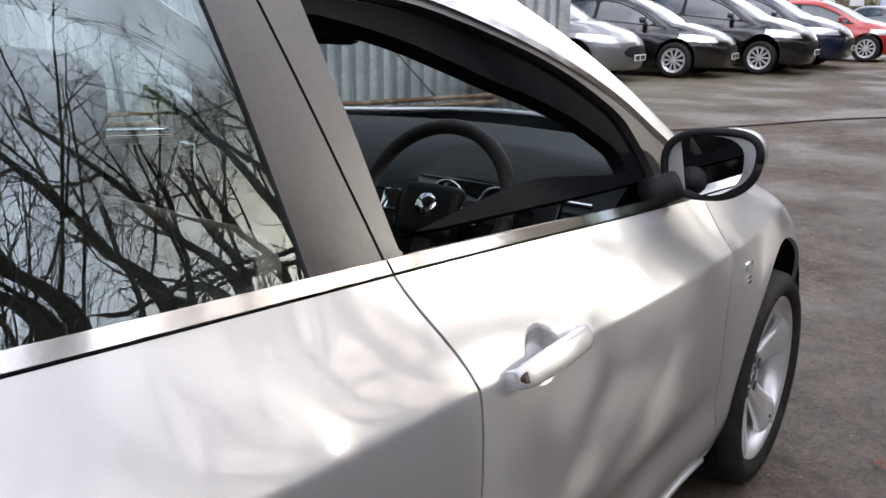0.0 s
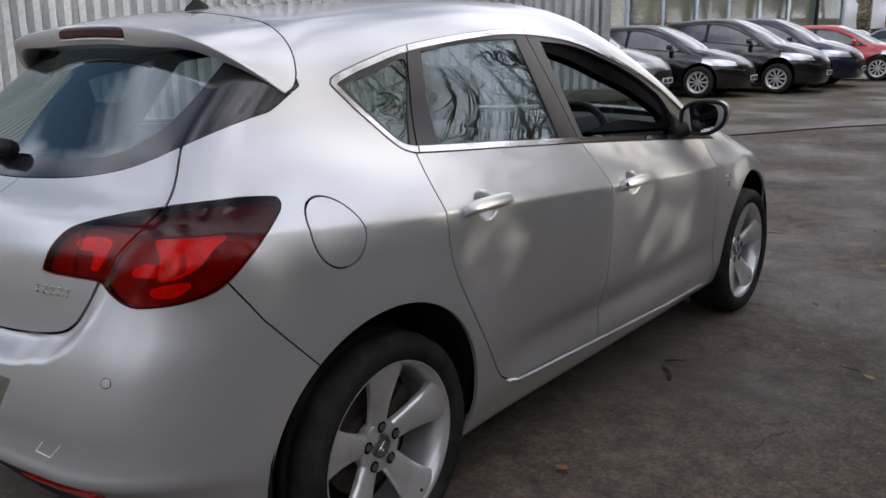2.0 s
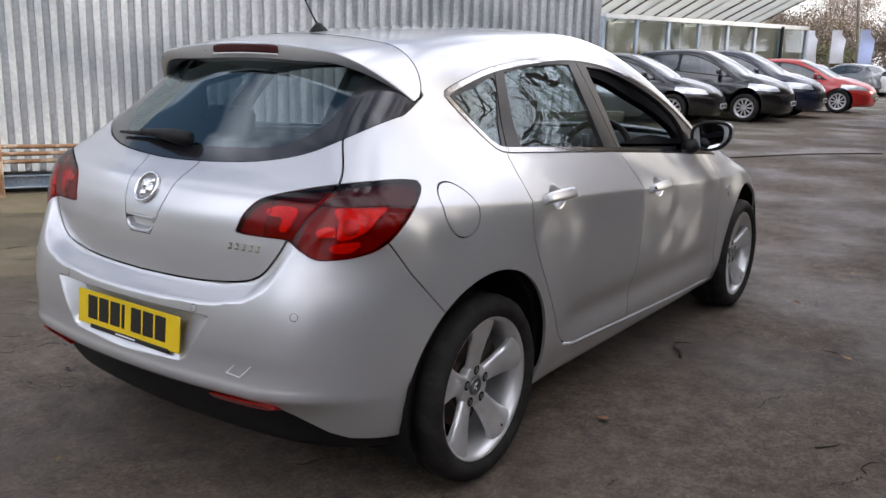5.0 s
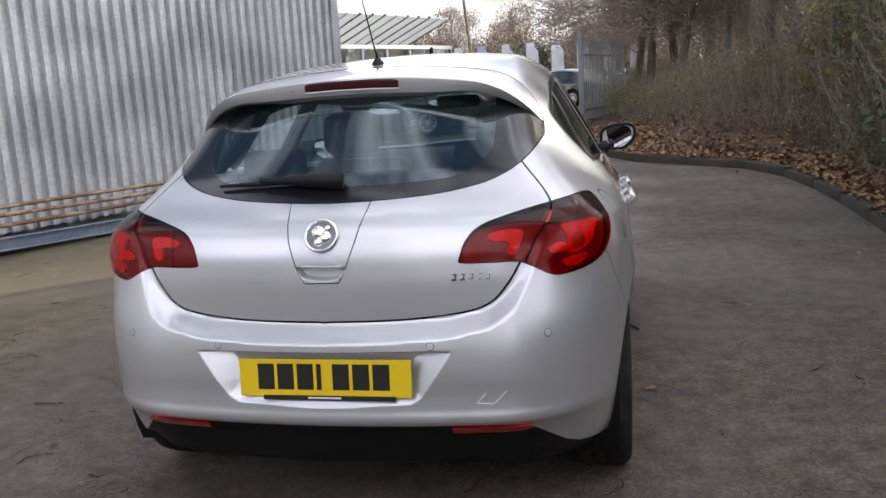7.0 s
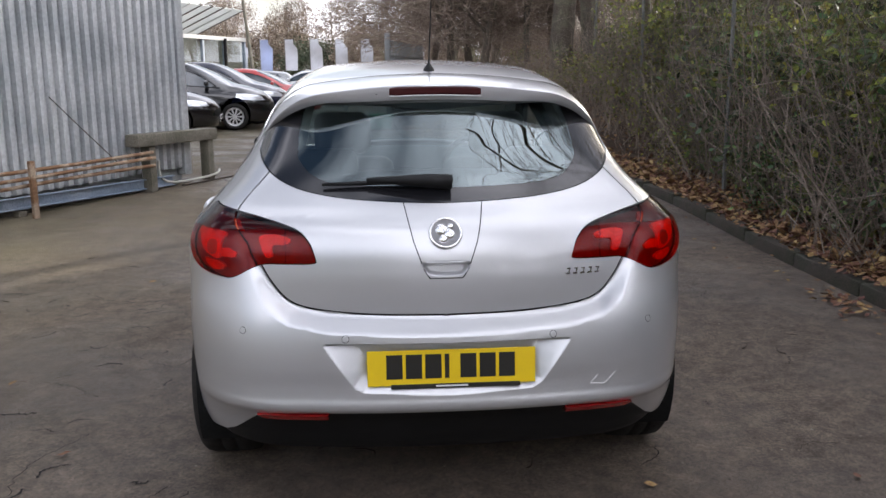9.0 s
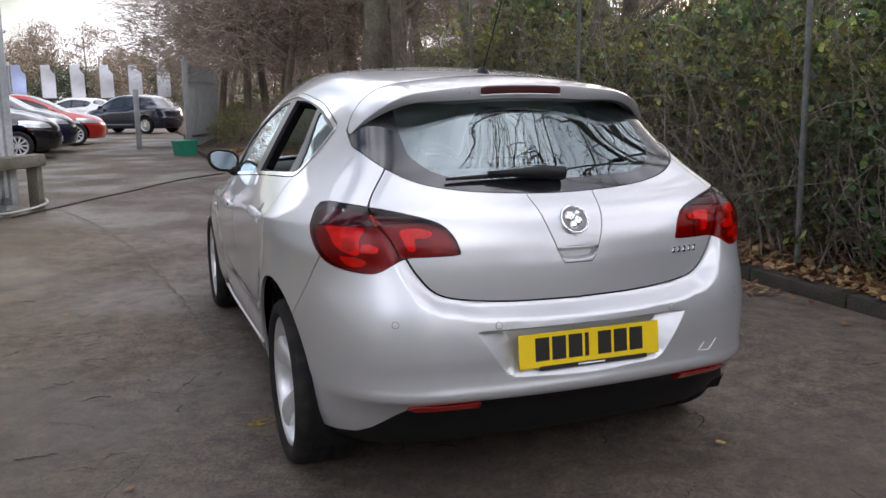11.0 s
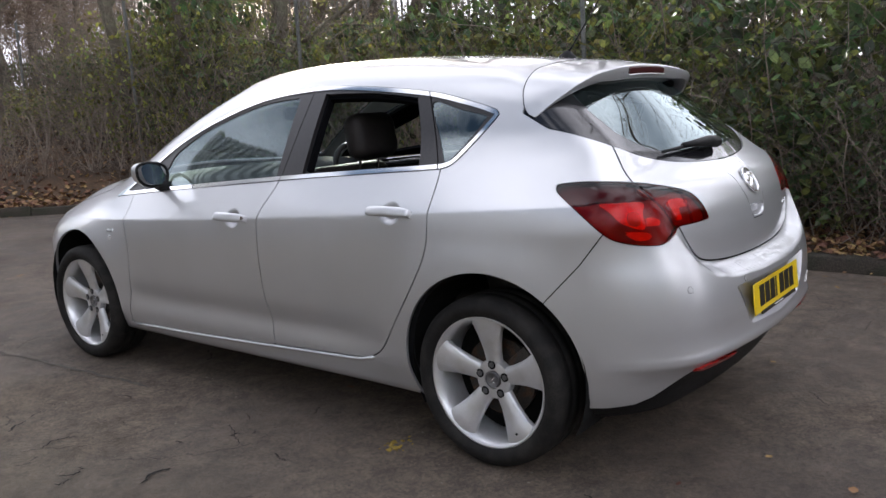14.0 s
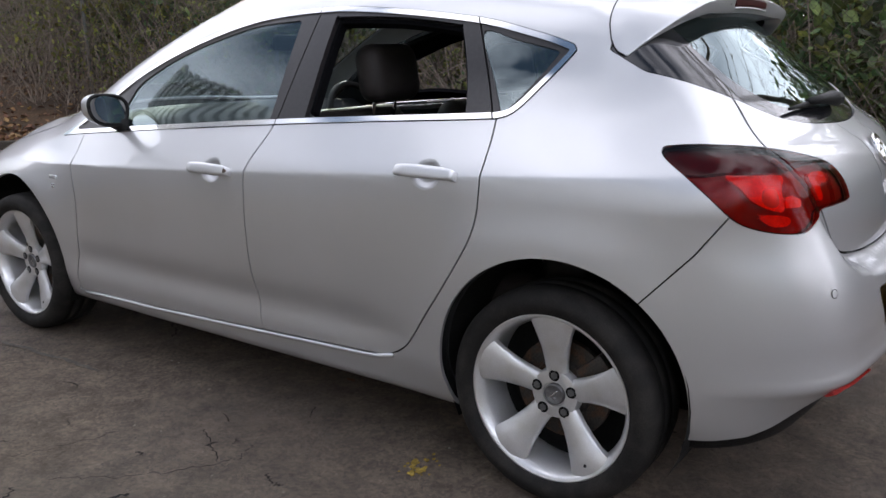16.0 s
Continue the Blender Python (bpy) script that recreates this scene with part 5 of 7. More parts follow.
kerb = tagged(new("kerb"), "low dark concrete kerb along the wooded bank", "kerb", kind="structure")
acc = np.r_[0, np.cumsum(np.hypot(*np.diff(KERB_LINE, axis=0).T))]
n_stone = int(acc[-1] / 0.92)
for k in range(n_stone):
    s0, s1 = k * 0.92 + 0.004, (k + 1) * 0.92 - 0.004
    ends = [Vector((np.interp(s, acc, KERB_LINE[:, 0]), np.interp(s, acc, KERB_LINE[:, 1]), 0)) for s in (s0, s1)]
    mid, d = (ends[0] + ends[1]) / 2, ends[1] - ends[0]
    b_ = box(bmesh.new(), d.length, 0.13, 0.20, None, 0.014, 2)
    part("kerb_stone", b_, KERB, kerb, at=Matrix.Translation((mid.x, mid.y, ground_z(mid.y) + random.uniform(-0.008, 0.008))) @ pose(0, 0, 0, random.uniform(-2, 2), random.uniform(-0.6, 0.6), math.degrees(math.atan2(d.y, d.x))))

vs, fs = [], []
ys = list(np.linspace(-16, 25, 125)) + [30, 38, 50, 70]
ds = [0.05, 0.15, 0.35, 0.6, 0.9, 1.3, 1.8, 2.4, 3.2, 4.2, 5.5, 7, 9, 12, 16, 22, 32]
for y in ys:
    for d in ds:
        x = kerb_x(y) + d
        vs.append((x, y, bank_z(x, y) if d > 0.1 else ground_z(y) + 0.06))
m_ = len(ds)
for i in range(len(ys) - 1):
    for j in range(m_ - 1):
        a = i * m_ + j
        fs.append((a, a + 1, a + m_ + 1, a + m_))
bank = obj("bank", mesh_of("bank", vs, fs, smooth=True), LITTER)
tagged(bank, "wooded bank covered in brown leaf litter", "bank", kind="structure")

# fallen leaves, twigs, cracks on the yard
LEAF_SHAPE = [(-0.5, 0, 0), (-0.18, 0.26, 0.06), (0.12, 0.30, 0.03), (0.5, 0, 0.08), (0.12, -0.28, 0.04), (-0.18, -0.26, 0.07)]


def leaf_quads(places, rng):
    verts, faces = [], []
    for (x, y, z), size, tilt in places:
        m = Matrix.Translation((x, y, z)) @ Euler((rng.uniform(-tilt, tilt), rng.uniform(-tilt, tilt), rng.uniform(0, 6.28))).to_matrix().to_4x4()
        o = len(verts)
        curl = rng.uniform(0.4, 2.2)
        for a, b, c in LEAF_SHAPE:
            verts.append(tuple(m @ Vector((a * size, b * size, c * size * curl))))
        faces += [(o, o + 1, o + 2, o + 3), (o, o + 3, o + 4, o + 5)]
    return verts, faces


rng = random.Random(7)
spots = []
for _ in range(15000):
    y = rng.uniform(-7, 15)
    d = abs(rng.gauss(0, 0.55)) + 0.06 if rng.random() < 0.7 else rng.uniform(0.06, 3.2)
    x = kerb_x(y) + d
    spots.append(((x, y, bank_z(x, y) + rng.uniform(0.0, 0.05)), rng.uniform(0.04, 0.10), 0.7))
for _ in range(1300):
    y = rng.uniform(-6, 13)
    spots.append(((kerb_x(y) + rng.uniform(-0.06, 0.10), y, ground_z(y) + 0.112 + rng.uniform(0, 0.02)), rng.uniform(0.03, 0.075), 0.5))
tagged(obj("leaf_litter", mesh_of("leaf_litter", *leaf_quads(spots, rng)), LEAF_DEAD), "brown fallen leaves heaped along the kerb", "leaves", kind="stuff")
spots = []
for _ in range(520):
    if rng.random() < 0.55:
        y = rng.uniform(-6, 12)
        x = kerb_x(y) - abs(rng.gauss(0, 0.22)) - 0.07
    else:
        x, y = rng.uniform(-5, 2.9), rng.uniform(-5, 12)
        if rng.random() < 0.55:
            continue
    spots.append(((x, y, ground_z(y) + 0.012), rng.uniform(0.02, 0.06), 0.25))
for _ in range(70):       # a drift of leaves that has slid off the kerb
    spots.append(((2.70 + rng.gauss(0, 0.08), 0.35 + rng.gauss(0, 0.20), 0.014 + rng.uniform(0, 0.02)), rng.uniform(0.035, 0.075), 0.5))
tagged(obj("scattered_leaves", mesh_of("scattered_leaves", *leaf_quads(spots, rng)), LEAF_DEAD), "stray brown leaves on the asphalt", "leaves", kind="stuff")


def twig(x, y, length, turn, bend, r=0.004):
    pts = []
    for k in range(6):
        s = k / 5
        a = turn + bend * (s - 0.5) + rng.uniform(-0.15, 0.15)
        pts.append((x + length * (s - 0.5) * math.cos(a), y + length * (s - 0.5) * math.sin(a), ground_z(y) + r * 1.2))
    ob = obj("twig", mesh_of("twig", *tube(pts, [r, r * 1.2, r, r * 0.9, r * 0.7, r * 0.4], 5), smooth=True), TWIG)
    return tagged(ob, "thin dark twig lying on the asphalt", "twig", "twigs on the yard")


twig(0.93, 0.31, 0.16, 2.2, 0.5, 0.007)
twig(1.75, -0.35, 0.13, 1.0, 0.4, 0.003)
for _ in range(46):
    twig(rng.uniform(-4.2, 2.6), rng.uniform(-3.2, 4.5), rng.uniform(0.05, 0.14), rng.uniform(0, 3.1), rng.uniform(-0.8, 0.8), rng.uniform(0.0012, 0.0028))

# cracks in the asphalt: ragged dark grooves
CRACK = mat("crack_dark", (0.010, 0.009, 0.008), 0.95, 0, 0.3, 9, 90)
SEAM = mat("seam_pale", (0.075, 0.066, 0.054), 0.85, 0, 0.35, 9, 120, 0.4, 150)


def ragged_strip(points, width, jitter, steps, rg):
    line = smooth_line(points, False, steps)
    verts, faces = [], []
    for i, p in enumerate(line):
        d = line[min(i + 1, len(line) - 1)] - line[max(i - 1, 0)]
        d /= max(np.hypot(*d), 1e-6)
        nrm = np.array([-d[1], d[0]])
        c = p + nrm * rg.uniform(-jitter, jitter)
        w = width * rg.uniform(0.35, 1.0) * (0.3 if i in (0, len(line) - 1) else 1)
        verts += [(*(c + nrm * w), ground_z(c[1]) + 0.0045), (*(c - nrm * w), ground_z(c[1]) + 0.0045)]
    faces = [(2 * i, 2 * i + 1, 2 * i + 3, 2 * i + 2) for i in range(len(line) - 1)]
    return verts, faces


for pts in ([(-1.75, 0.35), (-1.55, 0.15), (-1.30, 0.05)], [(-1.60, -0.05), (-1.45, -0.25), (-1.22, -0.42), (-1.1, -0.40)], [(-1.95, -0.55), (-1.7, -0.62), (-1.5, -0.8)], [(-1.4, -1.2), (-1.55, -1.5), (-1.5, -1.8)],
            [(-2.2, 1.2), (-1.95, 0.95), (-1.6, 0.9)], [(-1.3, -2.6), (-1.1, -2.4), (-0.95, -2.45)], [(-2.6, -1.0), (-2.5, -0.6), (-2.2, -0.4)]):
    tagged(obj("crack", mesh_of("crack", *ragged_strip(pts, 0.0022, 0.014, 14, rng)), CRACK), "ragged dark crack in the asphalt", "crack", "cracks", "structure")
for _ in range(130):
    x, y, a = rng.uniform(-3.4, 2.7), rng.uniform(-3.6, 4.0), rng.gauss(0.9, 0.5)
    ln = rng.uniform(0.05, 0.26)
    d_ = np.array([math.cos(a), math.sin(a)]) * ln
    n_ = np.array([-d_[1], d_[0]]) * rng.uniform(-0.2, 0.2)
    p_ = np.array([x, y])
    tagged(obj("crack", mesh_of("crack", *ragged_strip([p_ - d_ / 2, p_ + n_, p_ + d_ / 2], rng.uniform(0.0018, 0.004), 0.008, 9, rng)), CRACK), "short ragged dark crack in the asphalt", "crack", "cracks", "structure")
for _ in range(90):
    x, y, a = rng.uniform(-3.2, -1.05), rng.uniform(-2.6, 1.8), rng.gauss(0.55, 0.45)
    d_ = np.array([math.cos(a), math.sin(a)]) * rng.uniform(0.03, 0.16)
    n_ = np.array([-d_[1], d_[0]]) * rng.uniform(-0.35, 0.35)
    p_ = np.array([x, y])
    tagged(obj("crack", mesh_of("crack", *ragged_strip([p_ - d_ / 2, p_ + n_, p_ + d_ / 2], rng.uniform(0.003, 0.008), 0.010, 8, rng)), CRACK), "dark flake broken from the asphalt", "crack", "cracks", "structure")
parts = []
for _ in range(2600):
    x, y, r_ = rng.uniform(-4.2, 2.85), rng.uniform(-4.5, 6.0), rng.uniform(0.002, 0.0065)
    a = rng.uniform(0, 6.28)
    parts.append(([(x + r_ * math.cos(a + q * 1.571) * rng.uniform(0.7, 1.2), y + r_ * math.sin(a + q * 1.571), ground_z(y) + 0.001) for q in range(4)] + [(x, y, ground_z(y) + r_ * 0.9)], [(0, 1, 4), (1, 2, 4), (2, 3, 4), (3, 0, 4)]))
GRIT = mat("pale_grit", (0.15, 0.135, 0.115), 0.8, 0, 0.4, 20, 60, spread=0.6)
tagged(obj("grit", mesh_of("grit", *merge(parts)), GRIT), "loose pale grit scattered over the asphalt", "grit", kind="stuff")
tagged(obj("tar_seam", mesh_of("tar_seam", *ragged_strip([(-2.3, 6.9), (-1.8, 5.5), (-1.35, 3.6), (-1.1, 1.8), (-1.0, 0.6)], 0.013, 0.012, 24, rng)), SEAM), "pale worn seam across the asphalt", "seam", kind="structure")
bm = bmesh.new()
for _ in range(34):
    bmesh.ops.create_icosphere(bm, subdivisions=1, radius=rng.uniform(0.003, 0.009), matrix=Matrix.Translation((-0.91 + rng.gauss(0, 0.035), -0.92 + rng.gauss(0, 0.02), 0.002)) @ Matrix.Diagonal((1.6, 1, 0.5, 1)))
tagged(part("yellow_moss", bm, mat("yellow_moss", (0.24, 0.165, 0.03), 0.9, 0, 0.4, 30, 90), None), "small patch of yellow moss on the asphalt", "moss", kind="stuff")


# ---- corrugated steel wall of the shed, pipe rail and beam in front ----
WALL_END = Vector((-2.65, 6.56, 0))
WALL_DIR = Vector((0.505, 0.863, 0)).normalized()
WALL_OUT = Vector((WALL_DIR.y, -WALL_DIR.x, 0))


def along(s, out, z):
    """A place s metres back from the wall's corner, out metres in front of it."""
    p = WALL_END - WALL_DIR * s + WALL_OUT * out
    return p + Vector((0, 0, z + ground_z(p.y)))


shed = tagged(new("wall_shed"), "tall corrugated galvanised steel shed wall", "wall", kind="structure")
WALL_H, PITCH = 4.7, 0.130
WAVE = [(0.0, 0.0), (0.041, 0.0), (0.051, 0.060), (0.109, 0.060), (0.119, 0.0)]
sheet_n, k = 0, 0
s = 0.10
while s < 19.5:
    ribs = 6
    verts, faces = [], []
    cols = []
    for r_ in range(ribs):
        for a, o in WAVE:
            cols.append((s + r_ * PITCH + a, o))
    cols.append((s + ribs * PITCH + 0.025, 0.0))
    lift = 0.0025 * (sheet_n % 2) + rng.uniform(0, 0.002)
    for a, o in cols:
        for z in (0.20, 1.6, 3.4, WALL_H):
            verts.append(along(a, o + lift + 0.004 * noise.noise(Vector((a * 0.7, z * 0.5, 1))), z))
    for i in range(len(cols) - 1):
        for j in range(3):
            q = i * 4 + j
            faces.append((q, q + 4, q + 5, q + 1))
    obj("steel_sheet", mesh_of("steel_sheet", verts, faces), STEEL, shed)
    s += ribs * PITCH
    sheet_n += 1
# solid shed behind the sheets, gable turn at the corner
m0 = Matrix.Translation(along(9.75, -1.6, WALL_H / 2)) @ pose(0, 0, 0, 0, 0, math.degrees(math.atan2(WALL_DIR.y, WALL_DIR.x)))
part("shed_core", box(bmesh.new(), 19.5, 3.0, WALL_H - 0.02, m0), STEEL, shed)
part("corner_flashing", box(bmesh.new(), 0.12, 0.14, WALL_H, Matrix.Translation(along(0.05, 0.0, WALL_H / 2 + 0.1)) @ pose(0, 0, 0, 0, 0, math.degrees(math.atan2(WALL_DIR.y, WALL_DIR.x))), 0.006), STEEL, shed)
for zz in (1.3, 2.9):
    for k in range(60):
        part("fixing_bolt", rod(bmesh.new(), along(0.2 + k * 3 * PITCH * 0.667, 0.03, zz), along(0.2 + k * 3 * PITCH * 0.667, 0.048, zz), 0.009, 0.007, 6), DARK_METAL, shed, smooth=False) if k < 30 else None
rot_w = pose(0, 0, 0, 0, 0, math.degrees(math.atan2(WALL_DIR.y, WALL_DIR.x)))
base = tagged(new("wall_plinth"), "low concrete plinth under the steel wall", "plinth", kind="structure")
part("plinth", box(bmesh.new(), 19.5, 0.10, 0.16, Matrix.Translation(along(9.75, 0.02, 0.08)) @ rot_w, 0.01), KERB, base)
for k in range(7):
    b_ = thing("steel_beam", "faded blue steel beam lying along the wall's foot", "beam", "beams along the wall")
    part("web", box(bmesh.new(), 2.55, 0.012, 0.10, Matrix.Translation(along(1.7 + 2.6 * k, 0.14, 0.110)) @ rot_w, 0.002, 1), BLUE, b_)
    for zz in (0.056, 0.166):
        part("flange", box(bmesh.new(), 2.55, 0.07, 0.012, Matrix.Translation(along(1.7 + 2.6 * k, 0.155, zz)) @ rot_w, 0.002, 1), BLUE, b_)
    for e in (-0.9, 0.9):
        part("packing_block", box(bmesh.new(), 0.10, 0.09, 0.050, Matrix.Translation(along(1.7 + 2.6 * k + e, 0.15, 0.025)) @ rot_w, 0.004, 1), TIMBER, b_)
# rusty pipe rail
rail = thing("pipe_rail", "rusty three-pipe guard rail on posts", "railing")
for zz, oo in ((0.48, 0.34), (0.41, 0.36), (0.325, 0.34)):
    pts = [along(0.9 + q * 0.5, oo + 0.02 * math.sin(q * 0.9 + zz * 9), zz + 0.008 * math.sin(q * 0.7 + zz * 20)) for q in range(36)]
    obj("rail_pipe", mesh_of("rail_pipe", *tube(pts, 0.0205, 10), smooth=True), RUST, rail)
for s in (2.60, 4.72, 6.85, 8.98, 11.1, 13.2, 15.3):
    part("rail_post", box(bmesh.new(), 0.06, 0.045, 0.58, Matrix.Translation(along(s, 0.385, 0.285)) @ rot_w, 0.006), RUST, rail)
# timber barrier past the end of the rail
bar = thing("timber_barrier", "weathered timber beam barrier on two stout posts", "barrier")
a_, b_ = Vector((-3.03, 5.50, 0)), Vector((-2.37, 6.80, 0))
mid, d = (a_ + b_) / 2, b_ - a_
rb = pose(0, 0, 0, 0, 0, math.degrees(math.atan2(d.y, d.x)))
part("beam", box(bmesh.new(), d.length, 0.20, 0.145, Matrix.Translation((mid.x, mid.y, ground_z(mid.y) + 0.605)) @ rb, 0.014), TIMBER, bar)
for q in (0.18, 0.93):
    c = a_ + d * q
    part("post", box(bmesh.new(), 0.11, 0.14, 0.56, Matrix.Translation((c.x, c.y, ground_z(c.y) + 0.255)) @ rb, 0.012), TIMBER, bar)
# hose and cable
HOSE = mat("pale_hose", (0.42, 0.41, 0.36), 0.6, 0, 0.15, 9, 90)
pts = smooth_line([(-2.86, 5.98, 0.45), (-2.84, 5.96, 0.26), (-2.72, 6.02, 0.180), (-2.45, 6.35, 0.186), (-2.32, 6.8, 0.198), (-2.36, 7.2, 0.206)], False, 6)
tagged(obj("hose", mesh_of("hose", *tube(pts, 0.016, 8), smooth=True), HOSE), "pale plastic hose coiled at the wall's corner", "hose")
pts = smooth_line([(x, y, ground_z(y) + 0.012) for x, y in ((-2.62, 6.1), (-2.25, 6.7), (-1.85, 7.45), (-1.35, 8.3), (-0.85, 9.3), (-0.45, 9.95), (0.2, 10.7))], False, 8)
tagged(obj("cable", mesh_of("cable", *tube(pts, 0.010, 8), smooth=True), DARK_METAL), "dark cable lying across the yard", "cable")
# thin stay from wall to ground
tagged(obj("stay_wire", mesh_of("stay_wire", *tube([along(2.05, 0.06, 1.17), along(1.8, 0.18, 0.85), along(1.45, 0.34, 0.42)], 0.0065, 6), smooth=True), DARK_METAL), "thin metal stay leaning from the wall to the rail", "wire")


# ---- parked cars, showroom, gate, flags ----
PAINTS = {
    "black": mat("black_paint", (0.004, 0.004, 0.005), 0.22, 0.0, 0.1, 3, 400, coat=1.0),
    "navy": mat("navy_paint", (0.006, 0.009, 0.028), 0.24, 0.0, 0.1, 3, 400, coat=1.0),
    "grey": mat("grey_paint", (0.20, 0.205, 0.21), 0.30, 0.6, 0.1, 3, 400, coat=1.0),
    "red": mat("red_paint", (0.42, 0.014, 0.012), 0.30, 0.1, 0.1, 3, 400, coat=1.0),
    "white": mat("white_paint", (0.72, 0.72, 0.72), 0.32, 0.0, 0.05, 3, 400, coat=1.0),
    "blue": mat("blue_car_paint", (0.05, 0.11, 0.26), 0.30, 0.3, 0.1, 3, 400, coat=1.0),
}
FAR_GLASS = mat("far_car_glass", (0.035, 0.045, 0.052), 0.05, 0, 0.3, 3, 40, coat=1.0)


def parked_meshes():
    b = base_shell(0.085)
    for y0 in (-WHEEL_Y, WHEEL_Y):
        near = np.abs(centres(b)[:, 0]) > 0.5
        fl, rest = take(b, near), take(b, ~near)
        _, fl, _ = split(fl, arch(y0, 0.36))
        b = join_pieces(fl, rest)
    dlo, b, _ = split(b, side(DLO))
    f_ = side(DLO)
    glass, frame_, _ = split(dlo, lambda v: np.maximum(f_(v) + 0.022, 0.035 - np.minimum(np.abs(v[:, 1] + 0.29), np.abs(v[:, 1] + 0.98))))
    screen, b, _ = split(b, lambda v: np.where((v[:, 2] > 0.8) & (v[:, 1] > 0), plan(SCREEN)(v), 9.0))
    g_ = rear(BACK_GLASS)
    bk_, b, _ = split(b, lambda v: np.where(v[:, 1] < -1.3, np.maximum(g_(v), v[:, 1] + 1.38), 9.0))
    hl = polygon([(0.50, 0.66), (0.86, 0.66), (0.90, 0.80), (0.62, 0.76)], steps=3)
    lamps, b, _ = split(b, lambda v: np.where(v[:, 1] > 1.35, hl(np.abs(v[:, 0]), v[:, 2]), 9.0))
    gr = polygon([(-0.42, 0.42), (0.42, 0.42), (0.36, 0.58), (-0.36, 0.58)], steps=2)
    grille, b, _ = split(b, lambda v: np.where(v[:, 1] > 1.5, gr(v[:, 0], v[:, 2]), 9.0))
    return {"bodywork": b, "side_glass": glass, "window_frame": frame_, "windscreen": screen, "rear_window": bk_, "headlamp": lamps, "grille": grille}


PARKED = parked_meshes()
PARKED_ME = {}
wheel_me = mesh_of("far_wheel_tyre", *lathe([(-0.10, 0.22), (-0.105, 0.29), (-0.07, 0.32), (0.07, 0.32), (0.105, 0.29), (0.10, 0.235), (0.085, 0.225)], 28), smooth=True)
rim_v, rim_f = lathe([(0.088, 0.225), (0.06, 0.20), (0.05, 0.18)], 28)
spokes = []
for q in range(10):
    a = 2 * math.pi * q / 10
    c, s_ = math.cos(a), math.sin(a)
    spokes.append(([(0.078, 0.04 * c - 0.014 * s_, 0.04 * s_ + 0.014 * c), (0.078, 0.04 * c + 0.014 * s_, 0.04 * s_ - 0.014 * c), (0.07, 0.215 * c + 0.022 * s_, 0.215 * s_ - 0.022 * c), (0.07, 0.215 * c - 0.022 * s_, 0.215 * s_ + 0.022 * c)], [(0, 1, 2, 3)]))
rim_me = mesh_of("far_wheel_rim", *merge([(rim_v, rim_f)] + spokes + [([(0.08, 0.05 * math.cos(k * 0.63), 0.05 * math.sin(k * 0.63)) for k in range(10)], [tuple(range(10))])]))
dark_me = mesh_of("far_wheel_dark", *lathe([(0.02, 0.0), (0.02, 0.215), (0.05, 0.22)], 20))


def parked_car(paint, x, y, turn, label, sx=1.0, sz=1.0):
    car = thing("parked_car", label, "car", "parked cars", pose(x, y, ground_z(y), 0, 0, turn))
    for nm, pc in PARKED.items():
        key = (nm, paint if nm == "bodywork" else "")
        material = {"bodywork": PAINTS[paint], "side_glass": FAR_GLASS, "windscreen": FAR_GLASS, "rear_window": FAR_GLASS, "headlamp": LAMP_CLEAR, "grille": BLACK_PLASTIC, "window_frame": BLACK_PLASTIC}[nm]
        for tag, half, sgn in (left_right(pc) if nm in ("side_glass", "window_frame", "headlamp") else (("", pc, 0),)):
            k_ = key + (sgn,)
            if k_ not in PARKED_ME:
                PARKED_ME[k_] = mesh_of(nm, half[0], half[2].tolist(), half[1])
            ob = obj(nm, PARKED_ME[k_], material, car)
            ob.scale = (sx, 1, sz)
    for sg in (-1, 1):
        for yy in (-WHEEL_Y, WHEEL_Y):
            w = new("wheel")
            w.parent, w.matrix_basis = car, pose(sg * 0.785 * sx, yy, 0.32, 0, 0, 0 if sg > 0 else 180)
            obj("tyre", wheel_me, RUBBER, w)
            obj("rim", rim_me, ALLOY, w)
            obj("wheel_back", dark_me, LINER, w)
    part("front_plate", box(bmesh.new(), 0.52, 0.012, 0.11, pose(0, 2.245, 0.40 * sz), 0.003, 1), WHITE, car, "pale front number plate")
    for e in (-0.12, 0.12):
        part("plate_bar", box(bmesh.new(), 0.18, 0.006, 0.07, pose(e, 2.2535, 0.40 * sz)), INK, car)
    for sg in (-1, 1):
        part("door_mirror", box(bmesh.new(), 0.20, 0.10, 0.13, pose(sg * 0.90 * sx, 0.72, 1.03 * sz), 0.04, 2), PAINTS[paint], car)
    return car


